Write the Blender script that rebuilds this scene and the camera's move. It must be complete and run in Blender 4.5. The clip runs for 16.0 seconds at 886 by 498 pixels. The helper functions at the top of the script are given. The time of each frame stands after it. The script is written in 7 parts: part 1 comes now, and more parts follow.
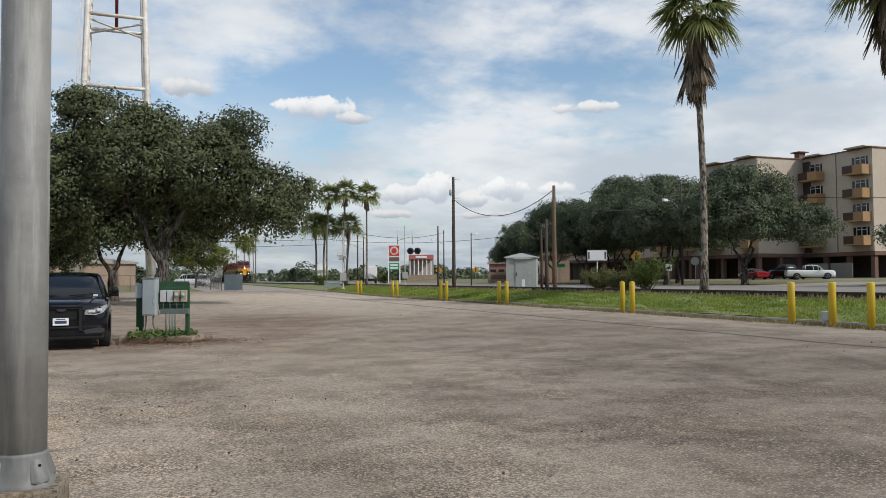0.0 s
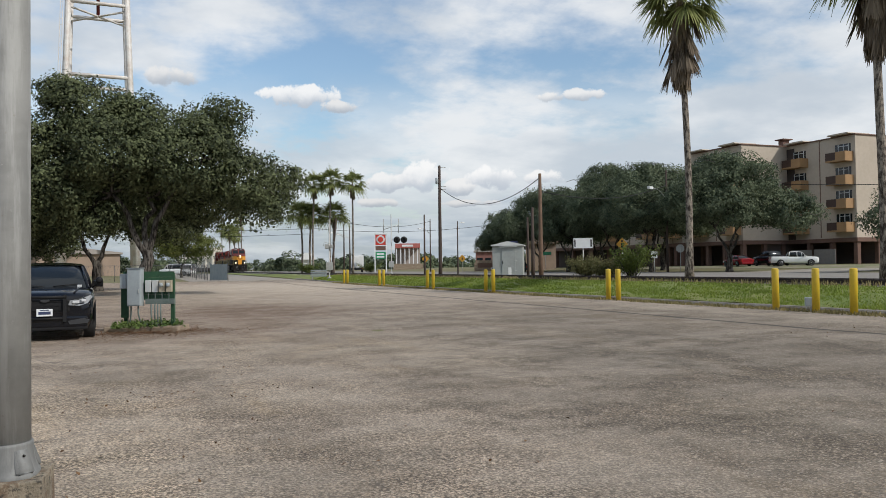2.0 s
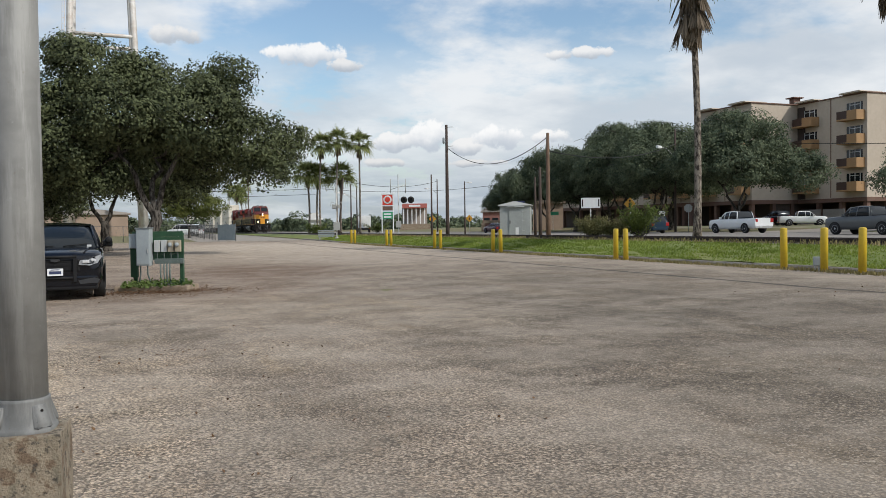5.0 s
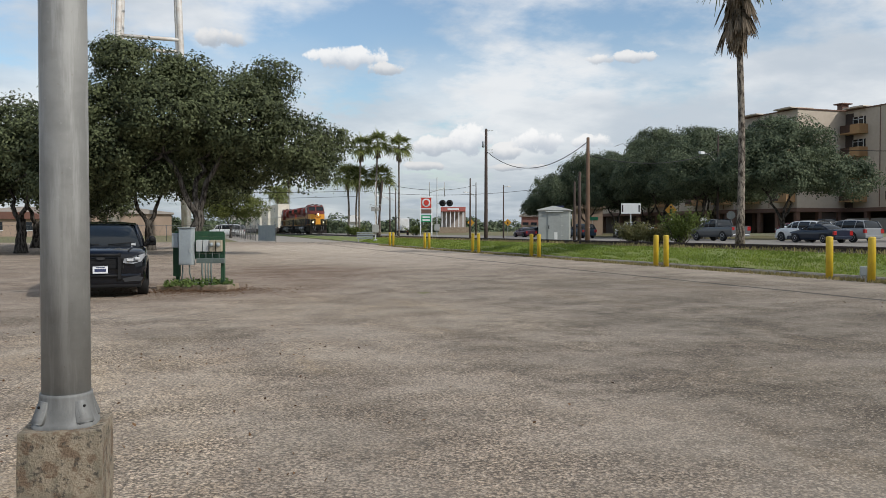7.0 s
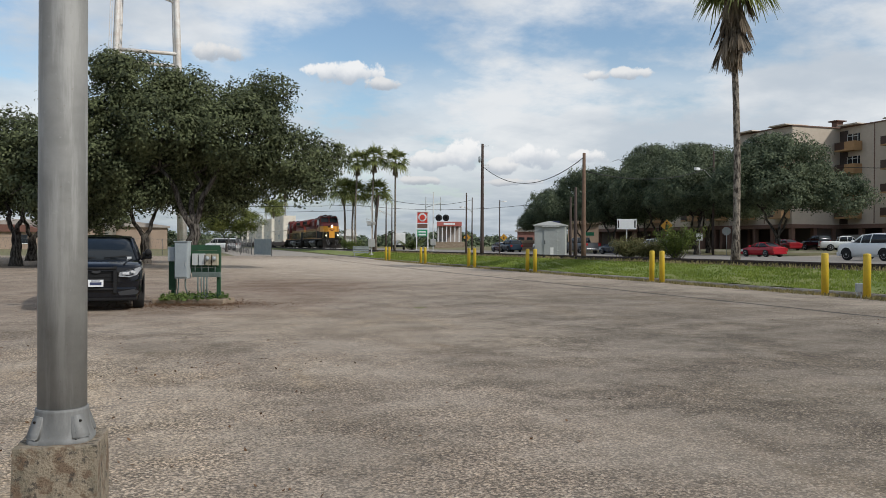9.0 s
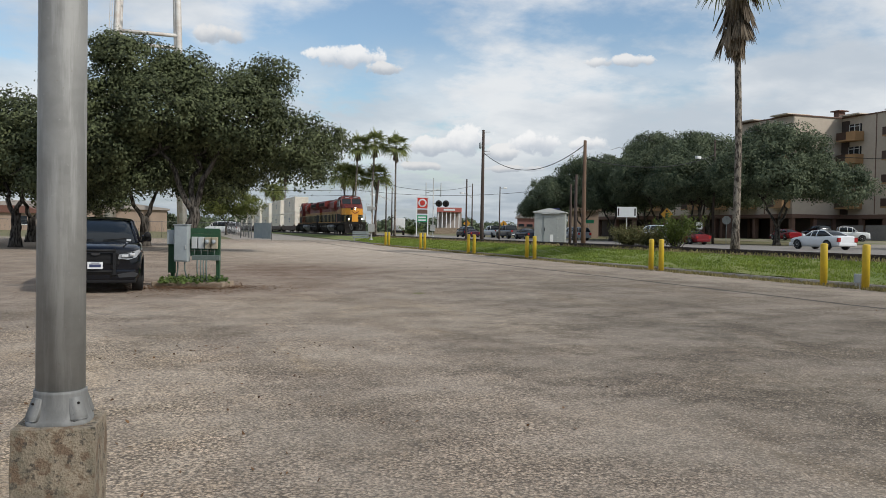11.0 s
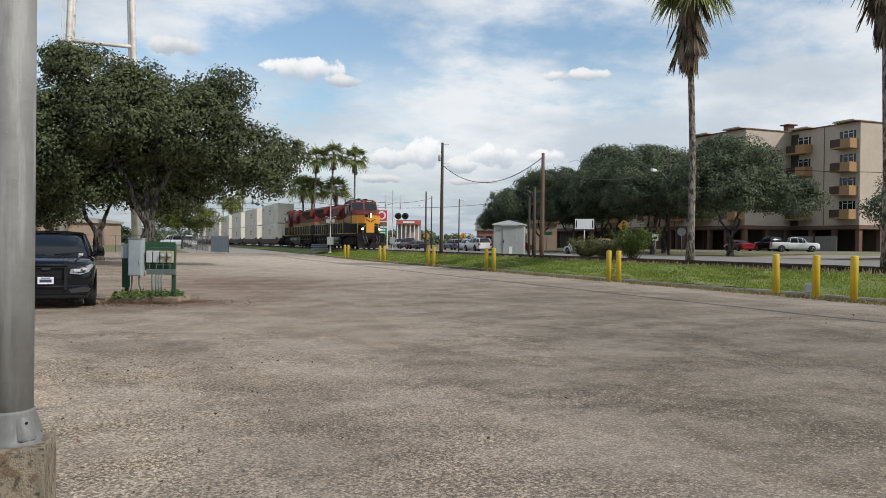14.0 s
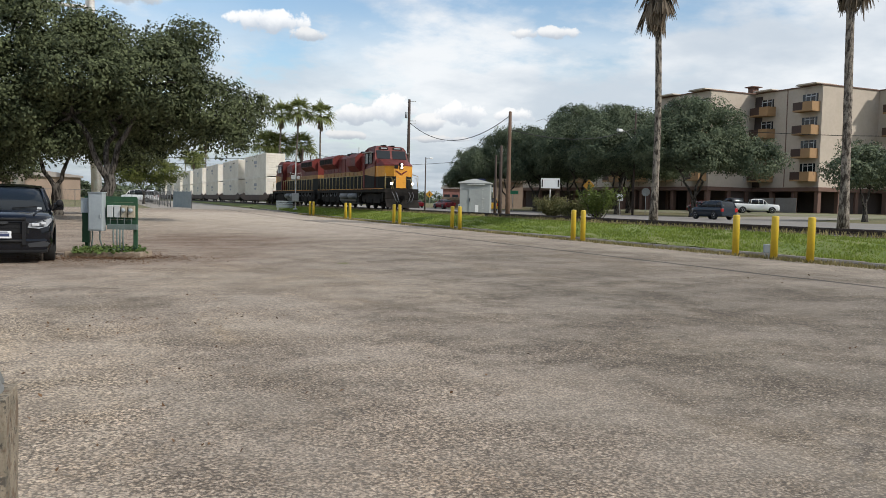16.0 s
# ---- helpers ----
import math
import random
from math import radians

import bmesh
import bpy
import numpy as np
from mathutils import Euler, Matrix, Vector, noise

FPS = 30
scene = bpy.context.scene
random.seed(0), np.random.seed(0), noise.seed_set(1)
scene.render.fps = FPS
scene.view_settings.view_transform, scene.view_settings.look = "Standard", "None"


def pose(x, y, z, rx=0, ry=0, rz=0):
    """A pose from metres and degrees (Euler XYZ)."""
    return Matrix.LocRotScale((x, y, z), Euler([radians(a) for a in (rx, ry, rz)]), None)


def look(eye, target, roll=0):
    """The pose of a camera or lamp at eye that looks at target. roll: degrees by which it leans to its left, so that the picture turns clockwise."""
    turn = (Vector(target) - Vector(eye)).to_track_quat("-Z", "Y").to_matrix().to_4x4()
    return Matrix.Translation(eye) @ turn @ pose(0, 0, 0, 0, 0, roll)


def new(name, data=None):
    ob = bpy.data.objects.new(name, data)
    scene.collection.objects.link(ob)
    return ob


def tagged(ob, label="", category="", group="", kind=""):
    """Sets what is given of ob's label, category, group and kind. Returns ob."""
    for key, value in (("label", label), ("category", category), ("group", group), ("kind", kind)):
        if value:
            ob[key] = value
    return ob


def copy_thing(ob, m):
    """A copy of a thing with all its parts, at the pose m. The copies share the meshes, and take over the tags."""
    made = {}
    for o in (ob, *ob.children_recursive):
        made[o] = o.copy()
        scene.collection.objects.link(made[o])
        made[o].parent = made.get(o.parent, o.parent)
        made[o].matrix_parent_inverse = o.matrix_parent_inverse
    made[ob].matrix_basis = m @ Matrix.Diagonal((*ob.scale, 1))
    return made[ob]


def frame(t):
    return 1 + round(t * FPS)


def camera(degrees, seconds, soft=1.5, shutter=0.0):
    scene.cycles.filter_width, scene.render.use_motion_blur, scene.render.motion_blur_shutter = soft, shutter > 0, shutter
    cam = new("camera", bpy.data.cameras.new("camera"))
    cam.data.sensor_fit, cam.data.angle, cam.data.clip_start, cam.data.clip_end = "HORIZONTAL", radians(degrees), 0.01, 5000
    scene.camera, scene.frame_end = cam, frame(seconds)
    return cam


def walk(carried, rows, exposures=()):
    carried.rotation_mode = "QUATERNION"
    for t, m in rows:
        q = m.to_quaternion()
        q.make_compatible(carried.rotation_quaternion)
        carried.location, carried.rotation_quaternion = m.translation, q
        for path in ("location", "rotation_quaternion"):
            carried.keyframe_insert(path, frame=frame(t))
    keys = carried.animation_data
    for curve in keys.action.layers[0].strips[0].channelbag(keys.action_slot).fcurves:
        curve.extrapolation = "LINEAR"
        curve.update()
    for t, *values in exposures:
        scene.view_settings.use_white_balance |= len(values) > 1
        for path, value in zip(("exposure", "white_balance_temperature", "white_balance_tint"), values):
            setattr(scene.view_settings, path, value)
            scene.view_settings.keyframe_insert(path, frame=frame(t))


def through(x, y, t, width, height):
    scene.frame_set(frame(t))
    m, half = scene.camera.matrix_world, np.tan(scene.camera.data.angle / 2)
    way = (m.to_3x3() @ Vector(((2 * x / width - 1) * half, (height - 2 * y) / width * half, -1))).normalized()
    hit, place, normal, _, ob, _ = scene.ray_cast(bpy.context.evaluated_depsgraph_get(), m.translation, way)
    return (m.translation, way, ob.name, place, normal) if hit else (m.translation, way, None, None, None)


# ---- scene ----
cam = camera(57.7, 16.0, soft=0.65)
EYE = Vector((0.0, 0.0, 1.62))
# seconds, heading (degrees clockwise from the track axis), pitch, lean, drift of the held camera (right, ahead, up)
VIEW = (
    (0.0, 20.577, 2.105, -0.360, 0.007, -0.008, 0.009),
    (0.5, 21.234, 1.987, -0.371, 0.007, -0.016, 0.006),
    (1.0, 21.452, 1.909, -0.483, 0.007, -0.009, 0.003),
    (1.5, 21.408, 1.584, -0.589, 0.014, -0.011, 0.004),
    (2.0, 21.535, 1.287, -0.694, 0.012, -0.003, 0.002),
    (2.5, 21.806, 1.250, -1.009, 0.011, -0.007, 0.000),
    (3.0, 22.097, 1.269, -1.419, 0.008, -0.021, 0.001),
    (3.5, 22.309, 0.853, -1.386, 0.004, -0.009, -0.001),
    (4.0, 22.486, 0.653, -0.894, -0.006, 0.004, -0.009),
    (4.5, 22.016, -0.251, -0.605, 0.001, -0.013, -0.014),
    (5.0, 21.002, -1.544, -0.742, -0.006, -0.001, -0.011),
    (7.3, 18.220, -1.170, 0.095, -0.001, 0.004, -0.007),
    (7.5, 18.552, -0.981, 0.105, -0.002, 0.008, -0.006),
    (8.0, 19.843, -0.553, 0.068, 0.001, 0.017, -0.005),
    (8.5, 19.033, 0.009, 0.351, -0.009, 0.032, -0.001),
    (9.0, 18.583, -0.237, 0.313, -0.013, 0.004, -0.003),
    (9.2, 18.381, -0.798, 0.382, -0.006, 0.012, -0.002),
    (11.3, 18.731, -1.228, 1.079, -0.010, 0.001, 0.002),
    (11.5, 19.035, -1.030, 0.889, -0.008, 0.001, -0.002),
    (12.0, 19.218, -0.298, 0.688, -0.013, 0.008, 0.004),
    (12.5, 19.458, -0.480, 0.377, -0.007, -0.002, 0.004),
    (13.0, 20.569, -0.314, 0.547, -0.009, 0.004, 0.005),
    (13.5, 21.500, 0.255, 0.477, -0.007, -0.008, 0.005),
    (14.0, 21.481, -0.324, 0.712, -0.003, 0.012, 0.007),
    (14.5, 21.579, -0.946, 0.546, -0.010, 0.015, 0.006),
    (15.0, 21.543, -1.992, 0.311, -0.004, -0.002, -0.001),
    (15.5, 22.065, -2.915, 0.835, -0.006, -0.000, -0.006),
    (16.0, 23.955, -3.265, 1.301, -0.007, -0.019, -0.003),
)


def heading(yaw, pitch):
    y, p = radians(yaw), radians(pitch)
    return Vector((math.sin(y) * math.cos(p), math.cos(y) * math.cos(p), math.sin(p)))


walk(cam, [(t, look(EYE + Vector(d), EYE + Vector(d) + heading(y, p), r)) for t, y, p, r, *d in VIEW],
     exposures=((0.0, 0.04), (3.5, 0.08), (5.0, 0.10), (9.0, 0.0), (12.5, 0.01), (14.5, 0.15), (16.0, 0.22)))

# ---- sky and sun ----
SUN_AZ, SUN_EL = 142.0, 38.0          # degrees clockwise from +Y, degrees up


def node(nt, kind, **values):
    n = nt.nodes.new(kind)
    for k, v in values.items():
        n.inputs[int(k[1:])].default_value = v
    return n


def mth(nt, op, a, b=None, c=None, clamp=False):
    n = nt.nodes.new("ShaderNodeMath")
    n.operation, n.use_clamp = op, clamp
    for i, v in enumerate((a, b, c)):
        if v is None:
            continue
        if isinstance(v, (int, float)):
            n.inputs[i].default_value = v
        else:
            nt.links.new(v, n.inputs[i])
    return n.outputs[0]


def mixc(nt, fac, a, b, mode="MIX"):
    n = nt.nodes.new("ShaderNodeMix")
    n.data_type, n.blend_type = "RGBA", mode
    for sock, v in ((n.inputs["Factor"], fac), (n.inputs[6], a), (n.inputs[7], b)):
        if isinstance(v, (int, float)):
            sock.default_value = v
        elif isinstance(v, (tuple, list)):
            sock.default_value = (*v, 1)
        else:
            nt.links.new(v, sock)
    return n.outputs[2]


def tex(nt, vec, scale, detail=4.0, rough=0.55, kind="ShaderNodeTexNoise"):
    n = nt.nodes.new(kind)
    n.inputs["Scale"].default_value = scale
    if kind == "ShaderNodeTexNoise":
        n.inputs["Detail"].default_value, n.inputs["Roughness"].default_value = detail, rough
    nt.links.new(vec, n.inputs["Vector"])
    return n


def step(nt, v, lo, hi):
    n = nt.nodes.new("ShaderNodeMapRange")
    n.interpolation_type = "SMOOTHSTEP"
    nt.links.new(v, n.inputs[0])
    n.inputs[1].default_value, n.inputs[2].default_value = lo, hi
    return n.outputs[0]


world = bpy.data.worlds.new("sky")
scene.world = world
world.use_nodes = True
wt = world.node_tree
wt.nodes.clear()
sky = wt.nodes.new("ShaderNodeTexSky")
sky.sky_type, sky.sun_disc = "NISHITA", False
sky.sun_elevation, sky.sun_rotation = radians(SUN_EL), radians(SUN_AZ)
sky.air_density, sky.dust_density, sky.ozone_density = 1.2, 1.0, 1.5
coord = wt.nodes.new("ShaderNodeTexCoord").outputs["Generated"]
sep = wt.nodes.new("ShaderNodeSeparateXYZ")
wt.links.new(coord, sep.inputs[0])
dx, dy, dz = sep.outputs
azi = mth(wt, "ARCTAN2", dx, dy)
ele = mth(wt, "ARCSINE", dz)
# high broken cloud, laid out on a plane overhead
up = mth(wt, "ADD", mth(wt, "MAXIMUM", dz, 0.0), 0.24)
flat = wt.nodes.new("ShaderNodeCombineXYZ")
wt.links.new(mth(wt, "DIVIDE", dx, up), flat.inputs[0])
wt.links.new(mth(wt, "DIVIDE", dy, up), flat.inputs[1])
plane = flat.outputs[0]
big = tex(wt, plane, 0.95, 8.0, 0.56).outputs[0]
fine = tex(wt, plane, 3.2, 6.0, 0.6).outputs[0]
east = step(wt, azi, 0.15, 0.75)
veil = step(wt, mth(wt, "ADD", mth(wt, "ADD", mth(wt, "MULTIPLY", big, 0.75), mth(wt, "MULTIPLY", fine, 0.25)), mth(wt, "MULTIPLY", east, 0.085)), 0.438, 0.566)
low = step(wt, ele, 0.125, 0.03)
sheet_cloud = mth(wt, "MULTIPLY", step(wt, ele, 0.25, 0.13), step(wt, fine, 0.30, 0.50))
veil = mth(wt, "MAXIMUM", mth(wt, "MAXIMUM", mth(wt, "MULTIPLY", veil, 0.93), mth(wt, "MULTIPLY", sheet_cloud, 0.86)), mth(wt, "MULTIPLY", low, 0.8))
shade = tex(wt, plane, 1.5, 6.0, 0.55).outputs[0]
CLOUD_GAIN = 9.5
grey = mixc(wt, step(wt, shade, 0.36, 0.62), (0.56, 0.62, 0.69), (0.85, 0.87, 0.89))
band = wt.nodes.new("ShaderNodeCombineXYZ")
wt.links.new(mth(wt, "MULTIPLY", azi, 5.0), band.inputs[0])
wt.links.new(mth(wt, "MULTIPLY", ele, 26.0), band.inputs[1])
lay = tex(wt, band.outputs[0], 1.3, 8.0, 0.6).outputs[0]
grey = mixc(wt, mth(wt, "MULTIPLY", low, 0.78), grey, mixc(wt, step(wt, lay, 0.40, 0.62), (0.29, 0.37, 0.47), (0.56, 0.62, 0.685)))
wsky = mixc(wt, 1.0, sky.outputs[0], (1.20, 1.27, 1.33), "MULTIPLY")
gain = wt.nodes.new("ShaderNodeVectorMath")
gain.operation = "SCALE"
wt.links.new(grey, gain.inputs[0])
gain.inputs[3].default_value = CLOUD_GAIN
colour = mixc(wt, veil, wsky, gain.outputs[0])
# heaped clouds: heading, height, half width, half height in degrees, how white
bump = tex(wt, coord, 30.0, 8.0, 0.6).outputs[0]
for az, el, w, h, white in ((18.0, 6.1, 1.9, 0.7, 0.93), (20.4, 6.5, 2.0, 1.25, 0.99), (22.6, 5.7, 1.6, 0.6, 0.90), (25.1, 6.4, 1.7, 0.95, 1.0),
                            (28.8, 6.2, 1.5, 0.6, 0.95), (17.0, 4.6, 1.6, 0.35, 0.80), (24.0, 4.5, 2.2, 0.30, 0.78), (11.7, 12.0, 2.9, 0.85, 0.98),
                            (14.2, 11.3, 1.8, 0.5, 0.85), (3.0, 13.0, 1.9, 0.7, 0.85), (31.0, 11.8, 2.8, 0.5, 0.90)):
    da = mth(wt, "DIVIDE", mth(wt, "SUBTRACT", azi, radians(az)), radians(w))
    de = mth(wt, "DIVIDE", mth(wt, "SUBTRACT", ele, radians(el)), radians(h))
    r2 = mth(wt, "ADD", mth(wt, "MULTIPLY", da, da), mth(wt, "MULTIPLY", de, de))
    m = mth(wt, "ADD", mth(wt, "SUBTRACT", 1.0, r2), mth(wt, "MULTIPLY", mth(wt, "SUBTRACT", bump, 0.5), 4.5))
    m = mth(wt, "MULTIPLY", step(wt, m, 0.0, 0.55), step(wt, r2, 4.0, 1.2))
    tone = mixc(wt, step(wt, mth(wt, "ADD", de, mth(wt, "MULTIPLY", bump, 1.6)), 0.0, 1.3), tuple(CLOUD_GAIN * white * c for c in (0.52, 0.575, 0.65)), tuple(CLOUD_GAIN * white * c for c in (0.97, 0.97, 0.97)))
    colour = mixc(wt, mth(wt, "MULTIPLY", m, 0.92), colour, tone)
# beneath the horizon the air goes on as a dull tone
bg = wt.nodes.new("ShaderNodeBackground")
bg.inputs[1].default_value = 0.1
wt.links.new(colour, bg.inputs[0])
wo = wt.nodes.new("ShaderNodeOutputWorld")
wt.links.new(bg.outputs[0], wo.inputs[0])

sun_way = Vector((math.sin(radians(SUN_AZ)) * math.cos(radians(SUN_EL)), math.cos(radians(SUN_AZ)) * math.cos(radians(SUN_EL)), math.sin(radians(SUN_EL))))
sun = new("sun", bpy.data.lights.new("sun", "SUN"))
sun.data.energy, sun.data.angle, sun.data.color = 2.7, radians(1.6), (1.0, 0.965, 0.91)
sun.matrix_world = look(sun_way * 100, (0, 0, 0))

# ---- materials ----
def material(name, colour, rough=0.7, metal=0.0, dark=None, scale=3.0, fine=0.0, bump=0.0, bump_scale=60.0, island=0.0, obrand=0.0, spec=0.5, coat=0.0, emit=None, power=0.0, amount=0.6):
    """Principled material with two scales of variation in colour and roughness, and fine relief."""
    m = bpy.data.materials.new(name)
    m.use_nodes = True
    nt = m.node_tree
    b = nt.nodes["Principled BSDF"]
    b.inputs["Roughness"].default_value, b.inputs["Metallic"].default_value = rough, metal
    b.inputs["Specular IOR Level"].default_value, b.inputs["Coat Weight"].default_value = spec, coat
    co = nt.nodes.new("ShaderNodeTexCoord").outputs["Object"]
    base = colour
    if dark is not None:
        n1 = tex(nt, co, scale, 5.0, 0.6).outputs[0]
        n2 = tex(nt, co, scale * 9, 4.0, 0.6).outputs[0]
        f = step(nt, mth(nt, "ADD", mth(nt, "MULTIPLY", n1, 0.65), mth(nt, "MULTIPLY", n2, 0.35)), 0.36, 0.64)
        base = mixc(nt, mth(nt, "MULTIPLY", f, amount), colour, dark)
        nt.links.new(mth(nt, "ADD", mth(nt, "MULTIPLY", n2, 0.3), rough - 0.15, clamp=True), b.inputs["Roughness"])
    if island or obrand:
        rnd = nt.nodes.new("ShaderNodeNewGeometry").outputs["Random Per Island"] if island else nt.nodes.new("ShaderNodeObjectInfo").outputs["Random"]
        k = island or obrand
        hsv = nt.nodes.new("ShaderNodeHueSaturation")
        nt.links.new(mth(nt, "ADD", mth(nt, "MULTIPLY", rnd, 2 * k), 1 - k), hsv.inputs["Value"])
        nt.links.new(mth(nt, "ADD", mth(nt, "MULTIPLY", rnd, 0.05 * k), 0.5 - 0.025 * k), hsv.inputs["Hue"])
        if isinstance(base, tuple):
            hsv.inputs["Color"].default_value = (*base, 1)
        else:
            nt.links.new(base, hsv.inputs["Color"])
        base = hsv.outputs[0]
    if isinstance(base, tuple):
        b.inputs["Base Color"].default_value = (*base, 1)
    else:
        nt.links.new(base, b.inputs["Base Color"])
    if bump:
        bn = nt.nodes.new("ShaderNodeBump")
        bn.inputs["Strength"].default_value, bn.inputs["Distance"].default_value = bump, 0.02
        nt.links.new(tex(nt, co, bump_scale, 4.0, 0.6).outputs[0], bn.inputs["Height"])
        nt.links.new(bn.outputs[0], b.inputs["Normal"])
    if emit:
        b.inputs["Emission Color"].default_value, b.inputs["Emission Strength"].default_value = (*emit, 1), power
    return m


def leafy(name, light, dark, through=0.25):
    """Leaves: each one its own tone, with some light passing through."""
    m = bpy.data.materials.new(name)
    m.use_nodes = True
    nt = m.node_tree
    b = nt.nodes["Principled BSDF"]
    b.inputs["Roughness"].default_value = 0.6
    b.inputs["Specular IOR Level"].default_value = 0.14
    rnd = nt.nodes.new("ShaderNodeNewGeometry").outputs["Random Per Island"]
    co = nt.nodes.new("ShaderNodeTexCoord").outputs["Object"]
    patch = tex(nt, co, 0.55, 3.0).outputs[0]
    f = mth(nt, "ADD", mth(nt, "MULTIPLY", rnd, 0.6), mth(nt, "MULTIPLY", step(nt, patch, 0.35, 0.65), 0.4))
    col = mixc(nt, f, dark, light)
    nt.links.new(col, b.inputs["Base Color"])
    tr = nt.nodes.new("ShaderNodeBsdfTranslucent")
    nt.links.new(col, tr.inputs[0])
    ms = nt.nodes.new("ShaderNodeMixShader")
    ms.inputs[0].default_value = through
    nt.links.new(b.outputs[0], ms.inputs[1])
    nt.links.new(tr.outputs[0], ms.inputs[2])
    nt.links.new(ms.outputs[0], nt.nodes["Material Output"].inputs[0])
    return m


# ---- mesh tools ----
def part(name, bm, mat, parent=None, label="", smooth=False, kind=""):
    """Links a bmesh as one mesh object under a thing or under a part."""
    me = bpy.data.meshes.new(name)
    bm.to_mesh(me)
    bm.free()
    for mm in (mat if isinstance(mat, (list, tuple)) else [mat]):
        me.materials.append(mm)
    if smooth:
        me.shade_smooth()
    ob = new(name, me)
    ob.parent = parent
    return tagged(ob, label, kind=kind)


def thing(name, label, category, m=None, group="", kind=""):
    ob = new(name)
    if m is not None:
        ob.matrix_world = m
    ob.empty_display_size = 0.3
    return tagged(ob, label, category, group, kind)


def B():
    return bmesh.new()


def face(bm, pts, mi=0):
    f = bm.faces.new([bm.verts.new(p) for p in pts])
    f.material_index = mi
    return f


def box(bm, x0, y0, z0, x1, y1, z1, bevel=0.0, mi=0):
    """A box with chamfered upright and level edges where bevel is given."""
    r = bmesh.ops.create_cube(bm, size=1.0)
    vs = r["verts"]
    for v in vs:
        v.co = Vector(((x0 + x1) / 2 + v.co.x * (x1 - x0), (y0 + y1) / 2 + v.co.y * (y1 - y0), (z0 + z1) / 2 + v.co.z * (z1 - z0)))
    fs = {f for v in vs for f in v.link_faces}
    for f in fs:
        f.material_index = mi
    if bevel:
        es = {e for v in vs for e in v.link_edges}
        bmesh.ops.bevel(bm, geom=list(es), offset=bevel, segments=2, affect="EDGES", profile=0.6)
    return bm


def tube(bm, pts, radii, n=8, cap=True, mi=0):
    """A round tube through points."""
    rings = []
    ref = None
    for i, p in enumerate(pts):
        p = Vector(p)
        a = Vector(pts[max(i - 1, 0)])
        b = Vector(pts[min(i + 1, len(pts) - 1)])
        d = (b - a).normalized()
        if ref is None:
            ref = Vector((0, 0, 1)) if abs(d.z) < 0.9 else Vector((1, 0, 0))
        u = d.cross(ref).normalized()
        w = d.cross(u).normalized()
        r = radii[i] if isinstance(radii, (list, tuple)) else radii
        rings.append([bm.verts.new(p + (u * math.cos(2 * math.pi * k / n) + w * math.sin(2 * math.pi * k / n)) * r) for k in range(n)])
    for a, b in zip(rings, rings[1:]):
        for k in range(n):
            f = bm.faces.new((a[k], a[(k + 1) % n], b[(k + 1) % n], b[k]))
            f.smooth, f.material_index = True, mi
    if cap:
        for ring, flip in ((rings[0], False), (rings[-1], True)):
            f = bm.faces.new(ring if flip else ring[::-1])
            f.material_index = mi
    return bm


def prism(bm, profile, lo, hi, axis="x", mi=0):
    """A profile of (a, b) pairs drawn out from lo to hi along an axis."""
    def at(a, b, c):
        return {"x": (c, a, b), "y": (a, c, b), "z": (a, b, c)}[axis]
    v0 = [bm.verts.new(at(a, b, lo)) for a, b in profile]
    v1 = [bm.verts.new(at(a, b, hi)) for a, b in profile]
    n = len(profile)
    fs = [bm.faces.new((v0[k], v0[(k + 1) % n], v1[(k + 1) % n], v1[k])) for k in range(n)]
    fs += [bm.faces.new(v0[::-1]), bm.faces.new(v1)]
    for f in fs:
        f.material_index = mi
    bmesh.ops.recalc_face_normals(bm, faces=fs)
    return bm


def lathe(bm, prof, n=20, at=(0, 0, 0), axis="z", mi=0):
    """Turns a profile of (radius, height) about an axis."""
    def pt(r, h, k):
        c, s = r * math.cos(2 * math.pi * k / n), r * math.sin(2 * math.pi * k / n)
        p = {"z": (c, s, h), "x": (h, c, s), "y": (s, h, c)}[axis]
        return (p[0] + at[0], p[1] + at[1], p[2] + at[2])
    rings = [[bm.verts.new(pt(r, h, k)) for k in range(n)] for r, h in prof]
    for a, b in zip(rings, rings[1:]):
        for k in range(n):
            f = bm.faces.new((a[k], a[(k + 1) % n], b[(k + 1) % n], b[k]))
            f.smooth, f.material_index = True, mi
    for ring, flip in ((rings[0], True), (rings[-1], False)):
        f = bm.faces.new(ring[::-1] if flip else ring)
        f.material_index = mi
    return bm


def raw_mesh(name, verts, faces, mat, parent=None, label="", kind=""):
    """A mesh from numpy arrays of corners and of quads."""
    me = bpy.data.meshes.new(name)
    me.vertices.add(len(verts))
    me.vertices.foreach_set("co", np.asarray(verts, dtype=np.float32).ravel())
    k = faces.shape[1]
    me.loops.add(faces.size)
    me.loops.foreach_set("vertex_index", faces.astype(np.int32).ravel())
    me.polygons.add(len(faces))
    me.polygons.foreach_set("loop_start", np.arange(0, faces.size, k, dtype=np.int32))
    me.update(calc_edges=True)
    me.materials.append(mat)
    ob = new(name, me)
    ob.parent = parent
    return tagged(ob, label, kind=kind)


